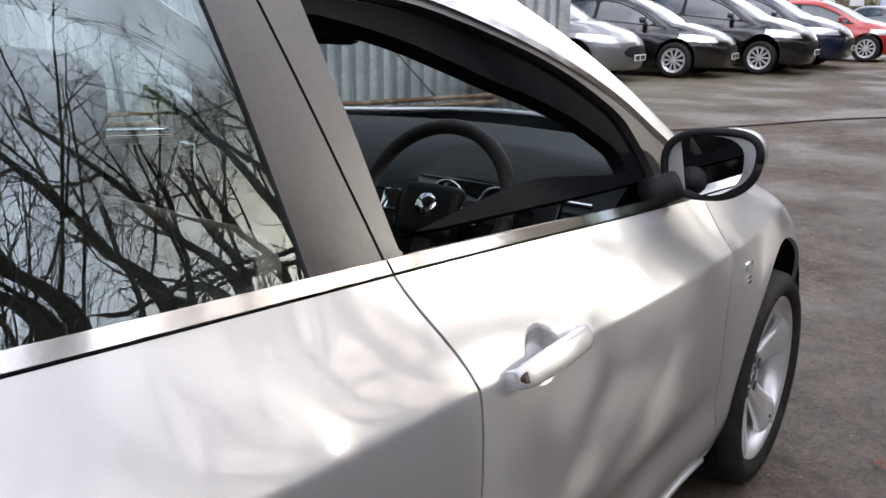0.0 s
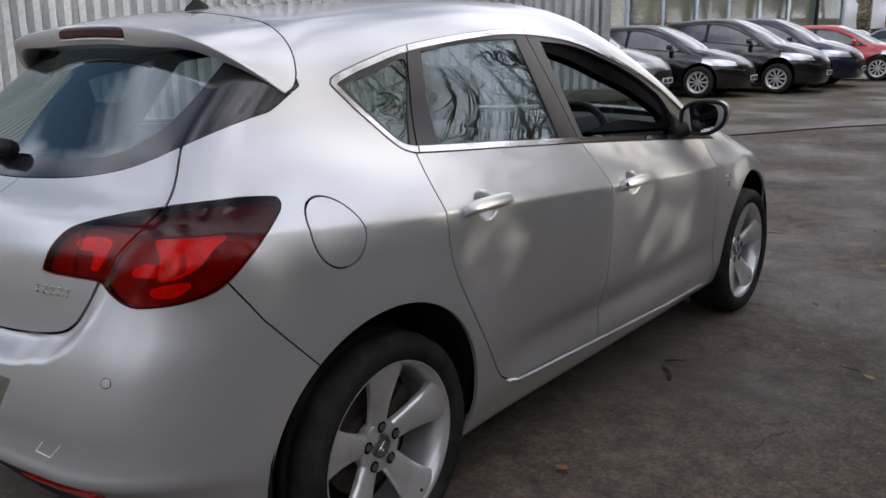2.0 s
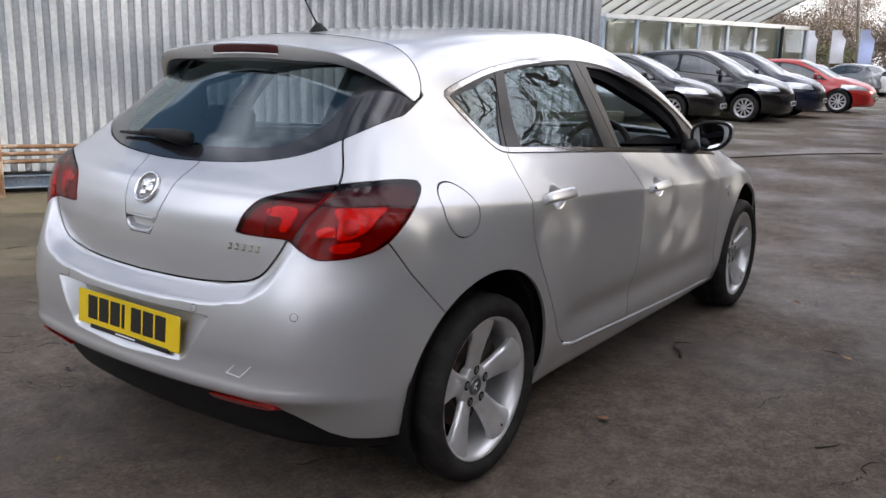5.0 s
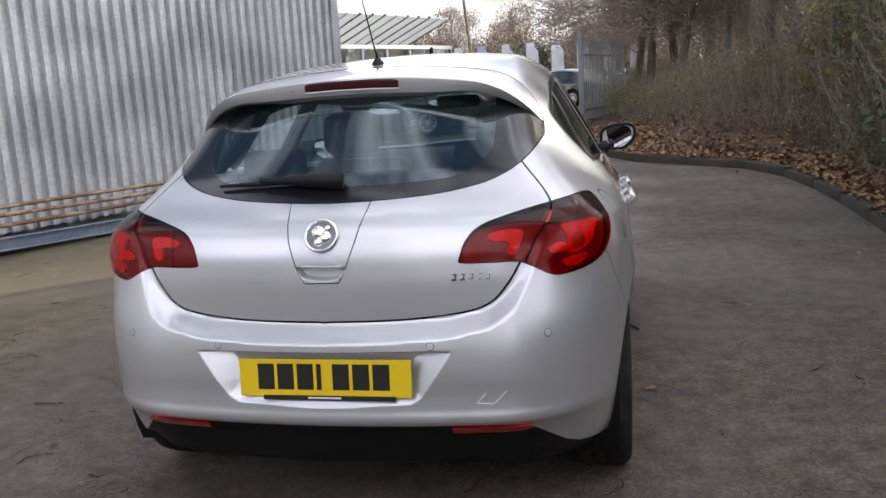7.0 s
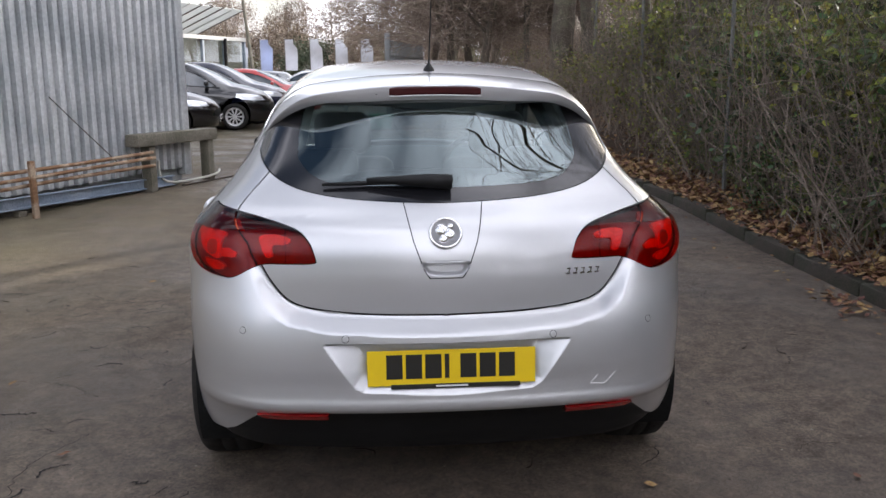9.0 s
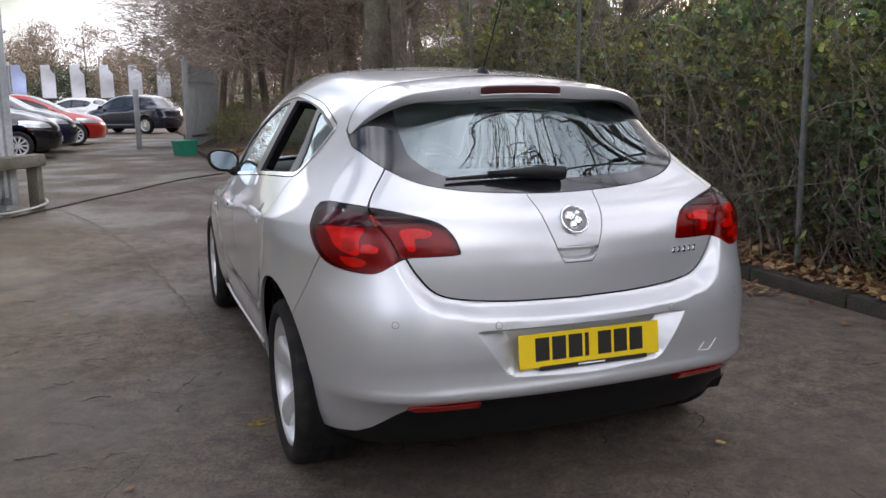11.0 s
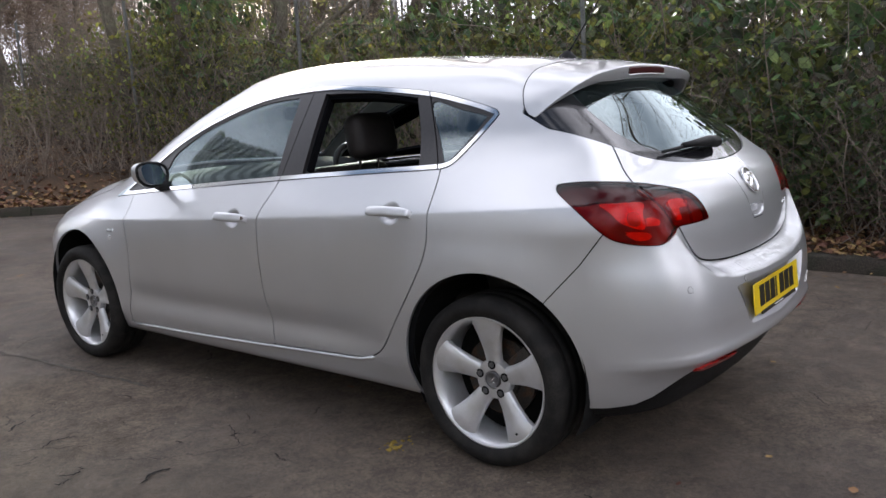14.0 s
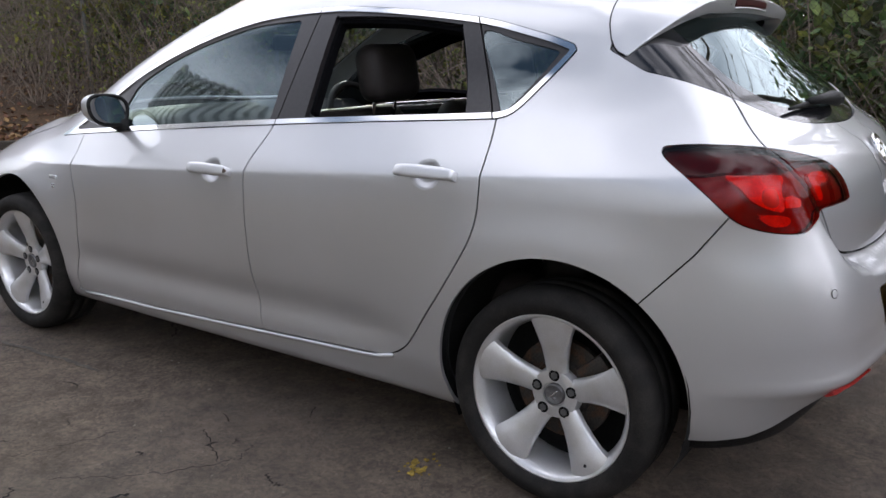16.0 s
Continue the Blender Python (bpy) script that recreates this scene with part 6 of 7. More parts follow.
ROW0, ROW, HEAD = Vector((-4.99, 17.19)), Vector((0.42, 0.907)) * 2.3, -86.0
for k, paint, label, sx, sz in ((-2, "grey", "silver-grey family car parked in the row", 1, 1.03), (-1, "black", "black hatchback parked in the row", 1, 1), (0, "black", "black parked people carrier with pale wheels", 1.0, 1.09),
                                (1, "navy", "dark navy parked people carrier", 1, 1.09), (2, "red", "bright red hatchback parked in the row", 1, 0.97)):
    p = ROW0 + ROW * k + Vector(((0, 0), (-0.72, 0.02), (-1.05, 1.2))[max(k, 0)])
    parked_car(paint, p.x, p.y, HEAD + rng.uniform(-2, 2), label, sx, sz)
for k, (paint, x, y, turn, label) in enumerate((("navy", -1.1, 32.0, 50, "dark blue parked hatchback by the gate posts"), ("white", -3.6, 41.0, 60, "pale parked car in the far row"), ("grey", -6.2, 41.8, 60, "silver parked car in the far row"),
                                              ("red", -8.8, 42.4, 60, "red parked car in the far row"), ("grey", -11.4, 43.0, 60, "silver parked car in the far row"), ("white", -14.0, 43.6, 60, "white parked hatchback in the far row"), ("blue", -16.6, 44.2, 60, "blue parked hatchback in the far row"))):
    parked_car(paint, x, y, turn, label)

# showroom: glazed lean-to before a white block
PANEL = mat("white_cladding", (0.66, 0.67, 0.66), 0.6, 0, 0.06, 1.5, 30, second=(0.58, 0.59, 0.58))
FRAME_BLUE = mat("frame_blue_grey", (0.30, 0.36, 0.43), 0.5, 0, 0.12, 4, 60)
INNER = mat("showroom_inside", (0.50, 0.47, 0.39), 0.8, 0, 0.2, 1.2, 20, second=(0.60, 0.57, 0.48))
SHOW_GLASS = pane("showroom_glass", (0.80, 0.84, 0.84))
ROOF_GLASS = mat("roof_glazing", (0.62, 0.65, 0.64), 0.3, 0, 0.15, 2, 30, coat=0.5)
tl = ROOF_GLASS.node_tree
tl_mix, tl_tr = tl.nodes.new("ShaderNodeMixShader"), tl.nodes.new("ShaderNodeBsdfTranslucent")
tl_tr.inputs["Color"].default_value, tl_mix.inputs[0].default_value = (0.85, 0.86, 0.84, 1), 0.62
tl.links.new(tl.nodes["Principled BSDF"].outputs[0], tl_mix.inputs[1])
tl.links.new(tl_tr.outputs[0], tl_mix.inputs[2])
tl.links.new(tl_mix.outputs[0], tl.nodes["Material Output"].inputs["Surface"])
OCHRE = mat("ochre_door", (0.42, 0.26, 0.08), 0.6, 0, 0.15, 4, 40)
CURTAIN = mat("pale_curtain", (0.50, 0.48, 0.38), 0.85, 0, 0.2, 6, 30)
fa, fb = Vector((-8.3, 18.6, 0)), Vector((-4.8, 26.5, 0))
fdir = (fb - fa).normalized()
fout = Vector((fdir.y, -fdir.x, 0))
fturn = math.degrees(math.atan2(fdir.y, fdir.x))
flen = (fb - fa).length
show = thing("showroom", "glazed lean-to showroom in front of a white block", "building")


def fplace(s, out, z):
    return Matrix.Translation(fa + fdir * s + fout * out + Vector((0, 0, 0.25 + 0.86 * z))) @ pose(0, 0, 0, 0, 0, fturn) @ Matrix.Diagonal((1, 1, 0.86, 1))


part("floor_slab", box(bmesh.new(), flen, 3.0, 0.12, fplace(flen / 2, -1.5, 0.06)), KERB, show)
part("back_wall", box(bmesh.new(), flen, 0.2, 3.9, fplace(flen / 2, -3.1, 1.95)), INNER, show)
part("white_block", box(bmesh.new(), flen - 0.6, 6.0, 3.2, fplace(flen / 2 - 0.3, -6.4, 4.9)), PANEL, show, "white clad upper block")
part("plinth", box(bmesh.new(), flen, 0.14, 0.35, fplace(flen / 2, 0, 0.175)), PANEL, show)
part("eaves_beam", box(bmesh.new(), flen, 0.16, 0.14, fplace(flen / 2, 0.02, 2.90)), PANEL, show)
nb = 7
for s in (0.05, flen * 0.36, flen * 0.7, flen - 0.05):
    part("cross_wall", box(bmesh.new(), 0.12, 3.0, 2.8, fplace(s, -1.6, 1.5)), INNER, show)
for k in range(nb + 1):
    s = flen * k / nb
    part("mullion", box(bmesh.new(), 0.09, 0.10, 2.55, fplace(s, 0, 1.6)), FRAME_BLUE, show)
    if k < nb:
        w_ = flen / nb
        part("window", box(bmesh.new(), w_ - 0.09, 0.012, 2.48, fplace(s + w_ / 2, 0, 1.59)), SHOW_GLASS, show)
        if k % 2 == 0:
            vs = []
            for q in range(13):
                for z in (0.4, 2.75):
                    vs.append(fplace(s + w_ * (0.1 + 0.025 * q), -0.35 + 0.05 * math.sin(q * 1.9), z).translation)
            part_me = mesh_of("curtain", vs, [(2 * q, 2 * q + 2, 2 * q + 3, 2 * q + 1) for q in range(12)], smooth=True)
            obj("curtain", part_me, CURTAIN, show)
        if k in (2, 5):
            part("inner_door", box(bmesh.new(), 0.8, 0.06, 2.05, fplace(s + w_ / 2, -1.8, 1.1), 0.01), OCHRE, show, "ochre inner door")
for k, (s, z, w_, h_, m_) in enumerate(((0.36, 1.5, 0.9, 0.7, WHITE), (0.43, 1.1, 1.1, 0.9, DARK_METAL), (0.50, 1.7, 0.7, 0.5, FRAME_BLUE), (0.58, 1.2, 1.2, 1.0, CURTAIN), (0.66, 1.6, 0.8, 0.6, WHITE), (0.74, 1.1, 1.0, 1.2, DARK_METAL), (0.83, 1.5, 0.9, 0.8, PANEL), (0.92, 1.2, 1.1, 1.0, CURTAIN))):
    part("display_board", box(bmesh.new(), w_, 0.06, h_, fplace(flen * s, -0.9 - 0.35 * (k % 3), z), 0.01), m_, show)
for k in range(2 * nb):
    s, w_ = flen * (k + 0.5) / (2 * nb), flen / (2 * nb)
    m_roof = fplace(s, -1.20, 3.50) @ pose(0, 0, 0, -24.5, 0, 0)
    part("roof_pane", box(bmesh.new(), w_ - 0.07, 2.75, 0.02, m_roof), ROOF_GLASS, show)
    part("roof_bar", box(bmesh.new(), 0.07, 2.80, 0.07, fplace(s + w_ / 2, -1.20, 3.51) @ pose(0, 0, 0, -24.5, 0, 0)), DARK_METAL if k % 4 else PANEL, show)
part("drainpipe", rod(bmesh.new(), fplace(flen - 1.3, 0.10, 0.1).translation, fplace(flen - 1.3, 0.10, 2.9).translation, 0.06, 0.06, 10), BLACK_PLASTIC, show, "black drainpipe")

# palisade gate leaf, gate posts, green bin
GALV = mat("pale_galvanised", (0.24, 0.245, 0.245), 0.5, 0.4, 0.12, 6, 60)
gate_t = thing("palisade_gate", "grey steel palisade gate standing open", "gate")
ga, gb = Vector((0.18, 18.2, 0)), Vector((1.25, 21.6, 0))
gd = gb - ga
gturn = math.degrees(math.atan2(gd.y, gd.x))
for zz in (0.35, 1.75):
    part("gate_rail", box(bmesh.new(), gd.length, 0.05, 0.06, Matrix.Translation((ga + gb) / 2 + Vector((0, 0, zz + 0.22))) @ pose(0, 0, 0, 0, 0, gturn)), GALV, gate_t)
for k in range(25):
    c = ga + gd * (k / 24)
    b_ = box(bmesh.new(), 0.065, 0.018, 2.05, Matrix.Translation(c + Vector((0, 0, 1.34))) @ pose(0, 0, 0, 0, 0, gturn))
    part("pale", b_, GALV, gate_t, smooth=False)
for (x, y, h) in ((-1.04, 19.6, 1.55), (0.13, 17.9, 2.35)):
    po = part("gate_post", box(bmesh.new(), 0.14, 0.14, h, pose(x, y, ground_z(y) + h / 2), 0.01), GALV, None)
    tagged(po, "square galvanised gate post", "post", "gate posts")
bin_ = thing("grit_bin", "small green plastic bin beside the bank", "bin")
vs = [(-0.24, -0.17, 0), (0.24, -0.17, 0), (0.24, 0.17, 0), (-0.24, 0.17, 0), (-0.28, -0.21, 0.36), (0.28, -0.21, 0.36), (0.28, 0.21, 0.36), (-0.28, 0.21, 0.36)]
GREEN = mat("green_plastic", (0.012, 0.17, 0.10), 0.5, 0, 0.12, 6, 60)
obj("bin_body", mesh_of("bin_body", vs, [(3, 2, 1, 0), (0, 1, 5, 4), (1, 2, 6, 5), (2, 3, 7, 6), (3, 0, 4, 7)]), GREEN, bin_)
part("bin_lid", box(bmesh.new(), 0.60, 0.46, 0.07, pose(0, 0, 0.39), 0.025), GREEN, bin_)
bin_.matrix_basis = pose(-0.08, 16.4, ground_z(16.4), 0, 0, 20) @ Matrix.Scale(0.85, 4)
FLAG_BLUE = mat("blue_flag_cloth", (0.36, 0.42, 0.62), 0.8, 0, 0.1, 2, 30)
FLAG = mat("flag_cloth", (0.55, 0.56, 0.60), 0.8, 0, 0.1, 2, 30)
for k in range(11):
    x, y = -13.0 + 1.5 * k, 49.0 - 0.3 * k
    fl = thing("feather_flag", "pale advertising flag on a thin pole", "flag", "flags along the lot")
    part("pole", rod(bmesh.new(), (x, y, 0), (x, y, 3.75), 0.03, 0.02, 6), GALV, fl)
    vs, fs = [], []
    for q in range(8):
        z = 1.85 + 1.8 * q / 7
        wv = 0.10 * math.sin(q * 0.9 + k)
        vs += [(x + 0.02, y, z), (x + 0.35, y + wv, z), (x + (0.72 if q < 6 else 0.5), y + wv * 1.6, z)]
    for q in range(7):
        fs += [(3 * q, 3 * q + 1, 3 * q + 4, 3 * q + 3), (3 * q + 1, 3 * q + 2, 3 * q + 5, 3 * q + 4)]
    obj("cloth", mesh_of("cloth", vs, fs, smooth=True), FLAG_BLUE if k in (1, 4) else FLAG, fl)
tp = part("telegraph_pole", rod(bmesh.new(), (-9.0, 60.0, 0), (-9.9, 60, 9.5), 0.14, 0.09, 8), TIMBER, None)
tagged(tp, "leaning wooden telegraph pole", "pole")
lot = part("lot_fence", rod(bmesh.new(), (-22, 46, 1.5), (1.5, 43, 1.5), 0.03), GALV, None)
tagged(lot, "thin horizontal rail along the far lot", "railing")


# ---- chain-link fence ----
def fence_x(y):
    return 3.24 + 0.062 * max(y, 0.0)


FENCE_POST = mat("fence_post", (0.13, 0.132, 0.125), 0.6, 0.3, 0.25, 8, 80, second=(0.18, 0.18, 0.168))
FENCE_WIRE = mat("fence_wire", (0.075, 0.068, 0.058), 0.7, 0.25, 0.3, 8, 80, second=(0.11, 0.085, 0.06))
fence = thing("chain_link_fence", "tall rusty chain-link fence on thin steel posts", "fence")
for k in range(9):
    y = 0.47 + 3.72 * (k - 4)
    x = fence_x(y)
    z0 = bank_z(x, y) - 0.15
    part("fence_post", rod(bmesh.new(), (x, y, z0), (x + rng.uniform(-0.05, 0.05), y + rng.uniform(-0.04, 0.04), 2.95), 0.022, 0.022, 8), FENCE_POST, fence)
for zz in (0.45, 1.6, 2.75):
    pts = [(fence_x(y), y, zz + 0.02 * math.sin(y * 1.4)) for y in np.linspace(-12.9, 14.6, 40)]
    obj("line_wire", mesh_of("line_wire", *tube(pts, 0.0026, 4)), FENCE_WIRE, fence)
parts = []
y = -13.0
while y < 14.5:
    for sl in (-1, 1):
        y0, y1 = (y, y + 2.45) if sl > 0 else (y + 2.45, y)
        pts = []
        for q in range(6):
            t = q / 5
            yy = y0 + (y1 - y0) * t
            pts.append((fence_x(yy) + 0.012 * sl + 0.03 * math.sin(yy * 1.1), yy, 0.35 + 2.40 * t))
        parts.append(tube(pts, 0.00135, 3, False))
    y += 0.075
mesh_wire = obj("wire_mesh", mesh_of("wire_mesh", *merge(parts)), FENCE_WIRE, fence, "rusty diamond wire mesh")
tagged(mesh_wire, kind="stuff")

# ---- steel palisade along the crest of the bank ----
crest = thing("palisade_fence", "grey steel palisade fence along the crest of the bank", "fence")
PALE = mat("palisade_steel", (0.20, 0.205, 0.20), 0.55, 0.4, 0.2, 6, 60)
bm = bmesh.new()
for v in ((-0.034, 0.0, 0.0), (0.0, -0.012, 0.0), (0.034, 0.0, 0.0), (0.034, 0.0, 2.25), (0.0, -0.012, 2.40), (-0.034, 0.0, 2.25), (0.0, 0.004, 0.0), (0.0, 0.004, 2.38)):
    bm.verts.new(v)
bm.verts.ensure_lookup_table()
for f in ((0, 1, 4, 5), (1, 2, 3, 4), (2, 6, 7, 3), (6, 0, 5, 7)):
    bm.faces.new([bm.verts[i] for i in f])
pale_me = bpy.data.meshes.new("pale")
bm.to_mesh(pale_me)
bm.free()
for k in range(170):
    y = -7.0 + 0.155 * k
    x = 10.2 + 0.02 * y
    obj("pale", pale_me, PALE, crest, at=pose(x, y, bank_z(x, y) + 0.05, rng.uniform(-0.5, 0.5), 0, -90))
for k in range(10):
    y0, y1 = -7.0 + 2.635 * k, -7.0 + 2.635 * (k + 1)
    za, zb = bank_z(10.2 + 0.02 * y0, y0), bank_z(10.2 + 0.02 * y1, y1)
    for up in (0.45, 1.95):
        part("rail", rod(bmesh.new(), (10.22 + 0.02 * y0, y0, za + up), (10.22 + 0.02 * y1, y1, zb + up), 0.024, 0.024, 6), PALE, crest)
    part("post", box(bmesh.new(), 0.10, 0.06, 2.5, pose(10.28 + 0.02 * y0, y0, za + 1.2), 0.004, 1), PALE, crest)

# ---- trees and undergrowth ----
BARK = mat("bark", (0.105, 0.084, 0.064), 0.9, 0, 0.4, 3, 40, 0.9, 30, second=(0.145, 0.130, 0.088))
# paler copy of the bark, with the haze of distance in its colour
BARK_HAZED = mat("hazed_bark", (0.24, 0.20, 0.165), 0.9, 0, 0.3, 1, 10)


def grow(rg, height, radius, lean=(0, 0), spread=0.9, limbs=9, twigs=True, first=0.28, least=0.004, low=-9.0):
    """A bare winter tree: verts and faces of trunk and of branches."""
    trunk, rest = [], []

    def branch(start, way, length, r, level, store):
        pts, radii = [start], [r]
        p, d = Vector(start), Vector(way).normalized()
        steps = (9, 6, 4, 2)[level]
        for k in range(steps):
            wob = Vector((rg.gauss(0, 1), rg.gauss(0, 1), rg.gauss(0, 1))) * (0.05, 0.13, 0.18, 0.22)[level]
            d = (d + wob + Vector((0, 0, (0.03, 0.06, 0.03, 0.0)[level]))).normalized()
            p = p + d * (length / steps)
            pts.append(p.copy())
            radii.append(r * (1 - 0.86 * (k + 1) / steps) if level else r * (1 - 0.72 * (k + 1) / steps))
        if level and min(q.z for q in pts) < low:
            return
        store.append(tube(pts, radii, (9, 6, 4, 3)[level], level == 0))
        if level == 3 or (level == 2 and not twigs):
            return
        n = (limbs, 7, 7, 0)[level]
        for k in range(n):
            t = (first if level == 0 else 0.22) + ((1 - first) if level == 0 else 0.78) * (k + rg.random() * 0.8) / n
            i = min(int(t * steps), steps - 1)
            f = t * steps - i
            q = pts[i].lerp(pts[i + 1], min(f, 1))
            dd = (pts[i + 1] - pts[i]).normalized()
            a = rg.uniform(0, 6.283)
            side_v = dd.orthogonal().normalized()
            side_v = Matrix.Rotation(a, 3, dd) @ side_v
            w_ = (dd * rg.uniform(0.35, 0.9) + side_v * spread).normalized()
            branch(q, w_, length * rg.uniform(0.30, 0.55) * (1.1 - 0.5 * t), max(radii[i] * rg.uniform(0.35, 0.6), least), level + 1, rest)
    branch(Vector((0, 0, -0.3)), Vector((lean[0], lean[1], 1)), height, radius, 0, trunk)
    return merge(trunk), merge(rest)


rg = random.Random(11)
TREES = []
for k, (h, r, lean, sp, limbs, first) in enumerate(((10.5, 0.24, (0.10, -0.03), 0.95, 11, 0.22), (9.0, 0.15, (-0.12, -0.05), 0.85, 10, 0.30), (11.5, 0.20, (-0.06, 0.1), 0.8, 11, 0.32), (7.5, 0.10, (-0.2, -0.12), 0.9, 9, 0.25), (6.0, 0.07, (0.12, 0.05), 0.9, 9, 0.2), (6.6, 0.13, (-0.10, -0.06), 1.6, 20, 0.30), (10.5, 0.095, (-0.66, 0.06), 1.0, 18, 0.34), (9.5, 0.12, (-0.18, -0.72), 0.75, 12, 0.30))):
    t_, b_ = grow(rg, h, r, lean, sp, limbs, True, first, 0.010 if k == 5 else 0.0065 if k == 6 else 0.0045, 3.3 if k == 6 else -9.0)
    TREES.append((mesh_of("trunk", *t_, smooth=True), mesh_of("branches", *b_, smooth=True)))


def plant(k, x, y, turn, scale=1.0, z=None, bark=None, label="bare winter tree with dark bark and fine twigs"):
    zz = bank_z(x, y) if z is None else z
    t = thing("tree", label, "tree", "trees in the wood", pose(x, y, zz, 0, 0, turn))
    for nm, me in (("trunk", TREES[k][0]), ("crown", TREES[k][1])):
        ob = obj(nm, me, bark or BARK, t)
        ob.scale = (scale,) * 3
    return t


plant(0, 3.75, 13.7, 40, 1.15, label="stout leaning tree with thick dark trunk")
plant(3, 4.2, 12.9, 200, 1.1)
plant(1, 4.3, 13.3, 10, 1.0)
plant(4, 6.3, 9.2, 70, 1.2)
for k, x, y, turn, sc in ((1, 6.4, 8.2, 60, 1.0), (0, 8.8, 1.4, 150, 0.9), (4, 5.2, 2.6, 20, 1.0), (1, 7.2, -1.2, 250, 1.0), (3, 6.0, -3.6, 90, 1.0), (0, 8.2, -5.5, 10, 1.0), 
                          (1, 5.4, -11.0, 300, 1.1), (0, 4.4, -13.5, 220, 1.0), (2, 8.5, 13.0, 250, 1.1), (0, 11.5, 10.5, 90, 1.0), 
                          (4, 6.6, 0.6, 140, 1.1), (3, 8.0, 10.2, 260, 1.2), (4, 4.7, -6.2, 200, 1.1), (4, 7.0, 15.0, 40, 1.2), (2, 10.8, 12.2, 210, 1.0), (1, 9.2, 3.4, 120, 1.0), (3, 7.3, 2.2, 170, 1.1)):
    plant(k, x, y, turn, sc)
for k, x, y, turn, sc in ((4, 3.6, 16.4, 80, 1.3), (2, 5.8, 19.5, 160, 1.0), (3, 6.8, 22.5, 300, 1.2), (0, 8.8, 19.0, 130, 1.0)):
    plant(k, x, y, turn, sc)
for k, x, y, turn, sc in ((3, 4.05, 5.7, 140, 0.95), (4, 4.25, 7.2, 60, 1.1), (1, 4.15, 8.4, 250, 0.8), (3, 5.3, 8.9, 200, 1.0)):
    plant(k, x, y, turn, sc, label="slender bare tree beside the wire fence")
for x, y, turn, sc in ((6.2, 5.4, 0, 0.95), (7.6, 7.0, 8, 1.05), (8.9, 8.6, -6, 1.1), (8.4, 5.2, 4, 0.9), (9.6, 10.8, -4, 1.15)):
    plant(7, x, y, turn, sc, label="bare tree leaning far over along the bank")
# limbs that reach out over the yard
for x, y, turn, sc in ((6.9, -2.5, 0, 1.0), (8.6, 1.2, -18, 0.95), (7.0, -6.0, 22, 1.05), (6.6, -4.3, 8, 1.0), (7.2, -0.7, -6, 1.0)):
    plant(6, x, y, turn, sc, label="leaning bare tree whose limbs reach over the yard")
# brown spreading trees over the turn of the kerb
BARK_BROWN = mat("brown_bark", (0.135, 0.105, 0.082), 0.9, 0, 0.35, 3, 40, 0.6, 30, second=(0.165, 0.135, 0.10))
TWIGS_BROWN = mat("brown_twigs", (0.25, 0.19, 0.15), 0.9, 0, 0.3, 2, 20, spread=0.4)


def twig_cloud(rg, n, size, length):
    """Fine hanging twigs in loose sprays, each a bent three-sided rod."""
    parts = []
    for _ in range(n):
        a, h = rg.uniform(0, 6.283), rg.random()
        w = math.sqrt(rg.random()) * (0.35 + 0.65 * math.sin(math.pi * min(1, h * 0.8 + 0.2)))
        p = Vector((math.cos(a) * w * size[0], math.sin(a) * w * size[1], h * size[2]))
        d = Vector((math.cos(a) * 0.8 + rg.gauss(0, 0.5), math.sin(a) * 0.8 + rg.gauss(0, 0.5), rg.gauss(0.05, 0.45))).normalized()
        ln = rg.uniform(*length)
        q = p + d * ln * 0.5 + Vector((rg.gauss(0, 0.05), rg.gauss(0, 0.05), 0.05))
        e = p + d * ln
        parts.append(tube([p, q, e], [0.0075, 0.006, 0.003], 3, False))
        f = q + Vector((rg.gauss(0, 0.2), rg.gauss(0, 0.2), rg.gauss(0, 0.2)))
        parts.append(tube([q, f], [0.0055, 0.003], 3, False))
    return mesh_of("twigs", *merge(parts))


CLOUDS = [twig_cloud(rg, 2500, (3.0, 3.0, 3.9), (0.35, 1.1)) for _ in range(2)]
for k, (x, y, turn, sc) in enumerate(((2.5, 17.6, 40, 1.0), (4.6, 18.4, 170, 1.15), (2.9, 22.8, 280, 1.1), (5.6, 23.6, 100, 1.2), (5.0, 15.8, 230, 1.0), (7.5, 26.0, 20, 1.3), (9.5, 22.0, 310, 1.2), (4.2, 27.5, 75, 1.3), (1.9, 20.4, 130, 1.05), (6.6, 18.6, 200, 1.2), (1.8, 25.6, 15, 1.2))):
    t = plant(5, x, y, turn, sc, None, BARK_BROWN, label="spreading leafless tree with dense brown twigs")
    ob = obj("twig_haze", CLOUDS[k % 2], TWIGS_BROWN, t)
    ob.location, ob.scale = (0, 0, 1.5 * sc), (sc,) * 3
# trees behind the walk, which the car mirrors
for k, x, y, turn, sc in ((1, -6.0, -17.0, 20, 1.1), (0, 5.2, -10.4, 10, 1.2)):
    plant(k, x, y, turn, sc, 0.0)
IVY = mat("ivy_leaf", (0.060, 0.098, 0.037), 0.34, 0, 0.3, 1.6, 60, spread=0.75, second=(0.175, 0.205, 0.060))
BRAMBLE = mat("bramble_leaf", (0.130, 0.146, 0.042), 0.55, 0, 0.35, 7, 60, spread=0.6, second=(0.270, 0.255, 0.058))
BROWN = mat("brown_leaf", (0.195, 0.132, 0.086), 0.7, 0, 0.35, 7, 60, spread=0.6, second=(0.29, 0.205, 0.130))
STEM = mat("dead_stem", (0.185, 0.148, 0.118), 0.85, 0, 0.35, 6, 60)


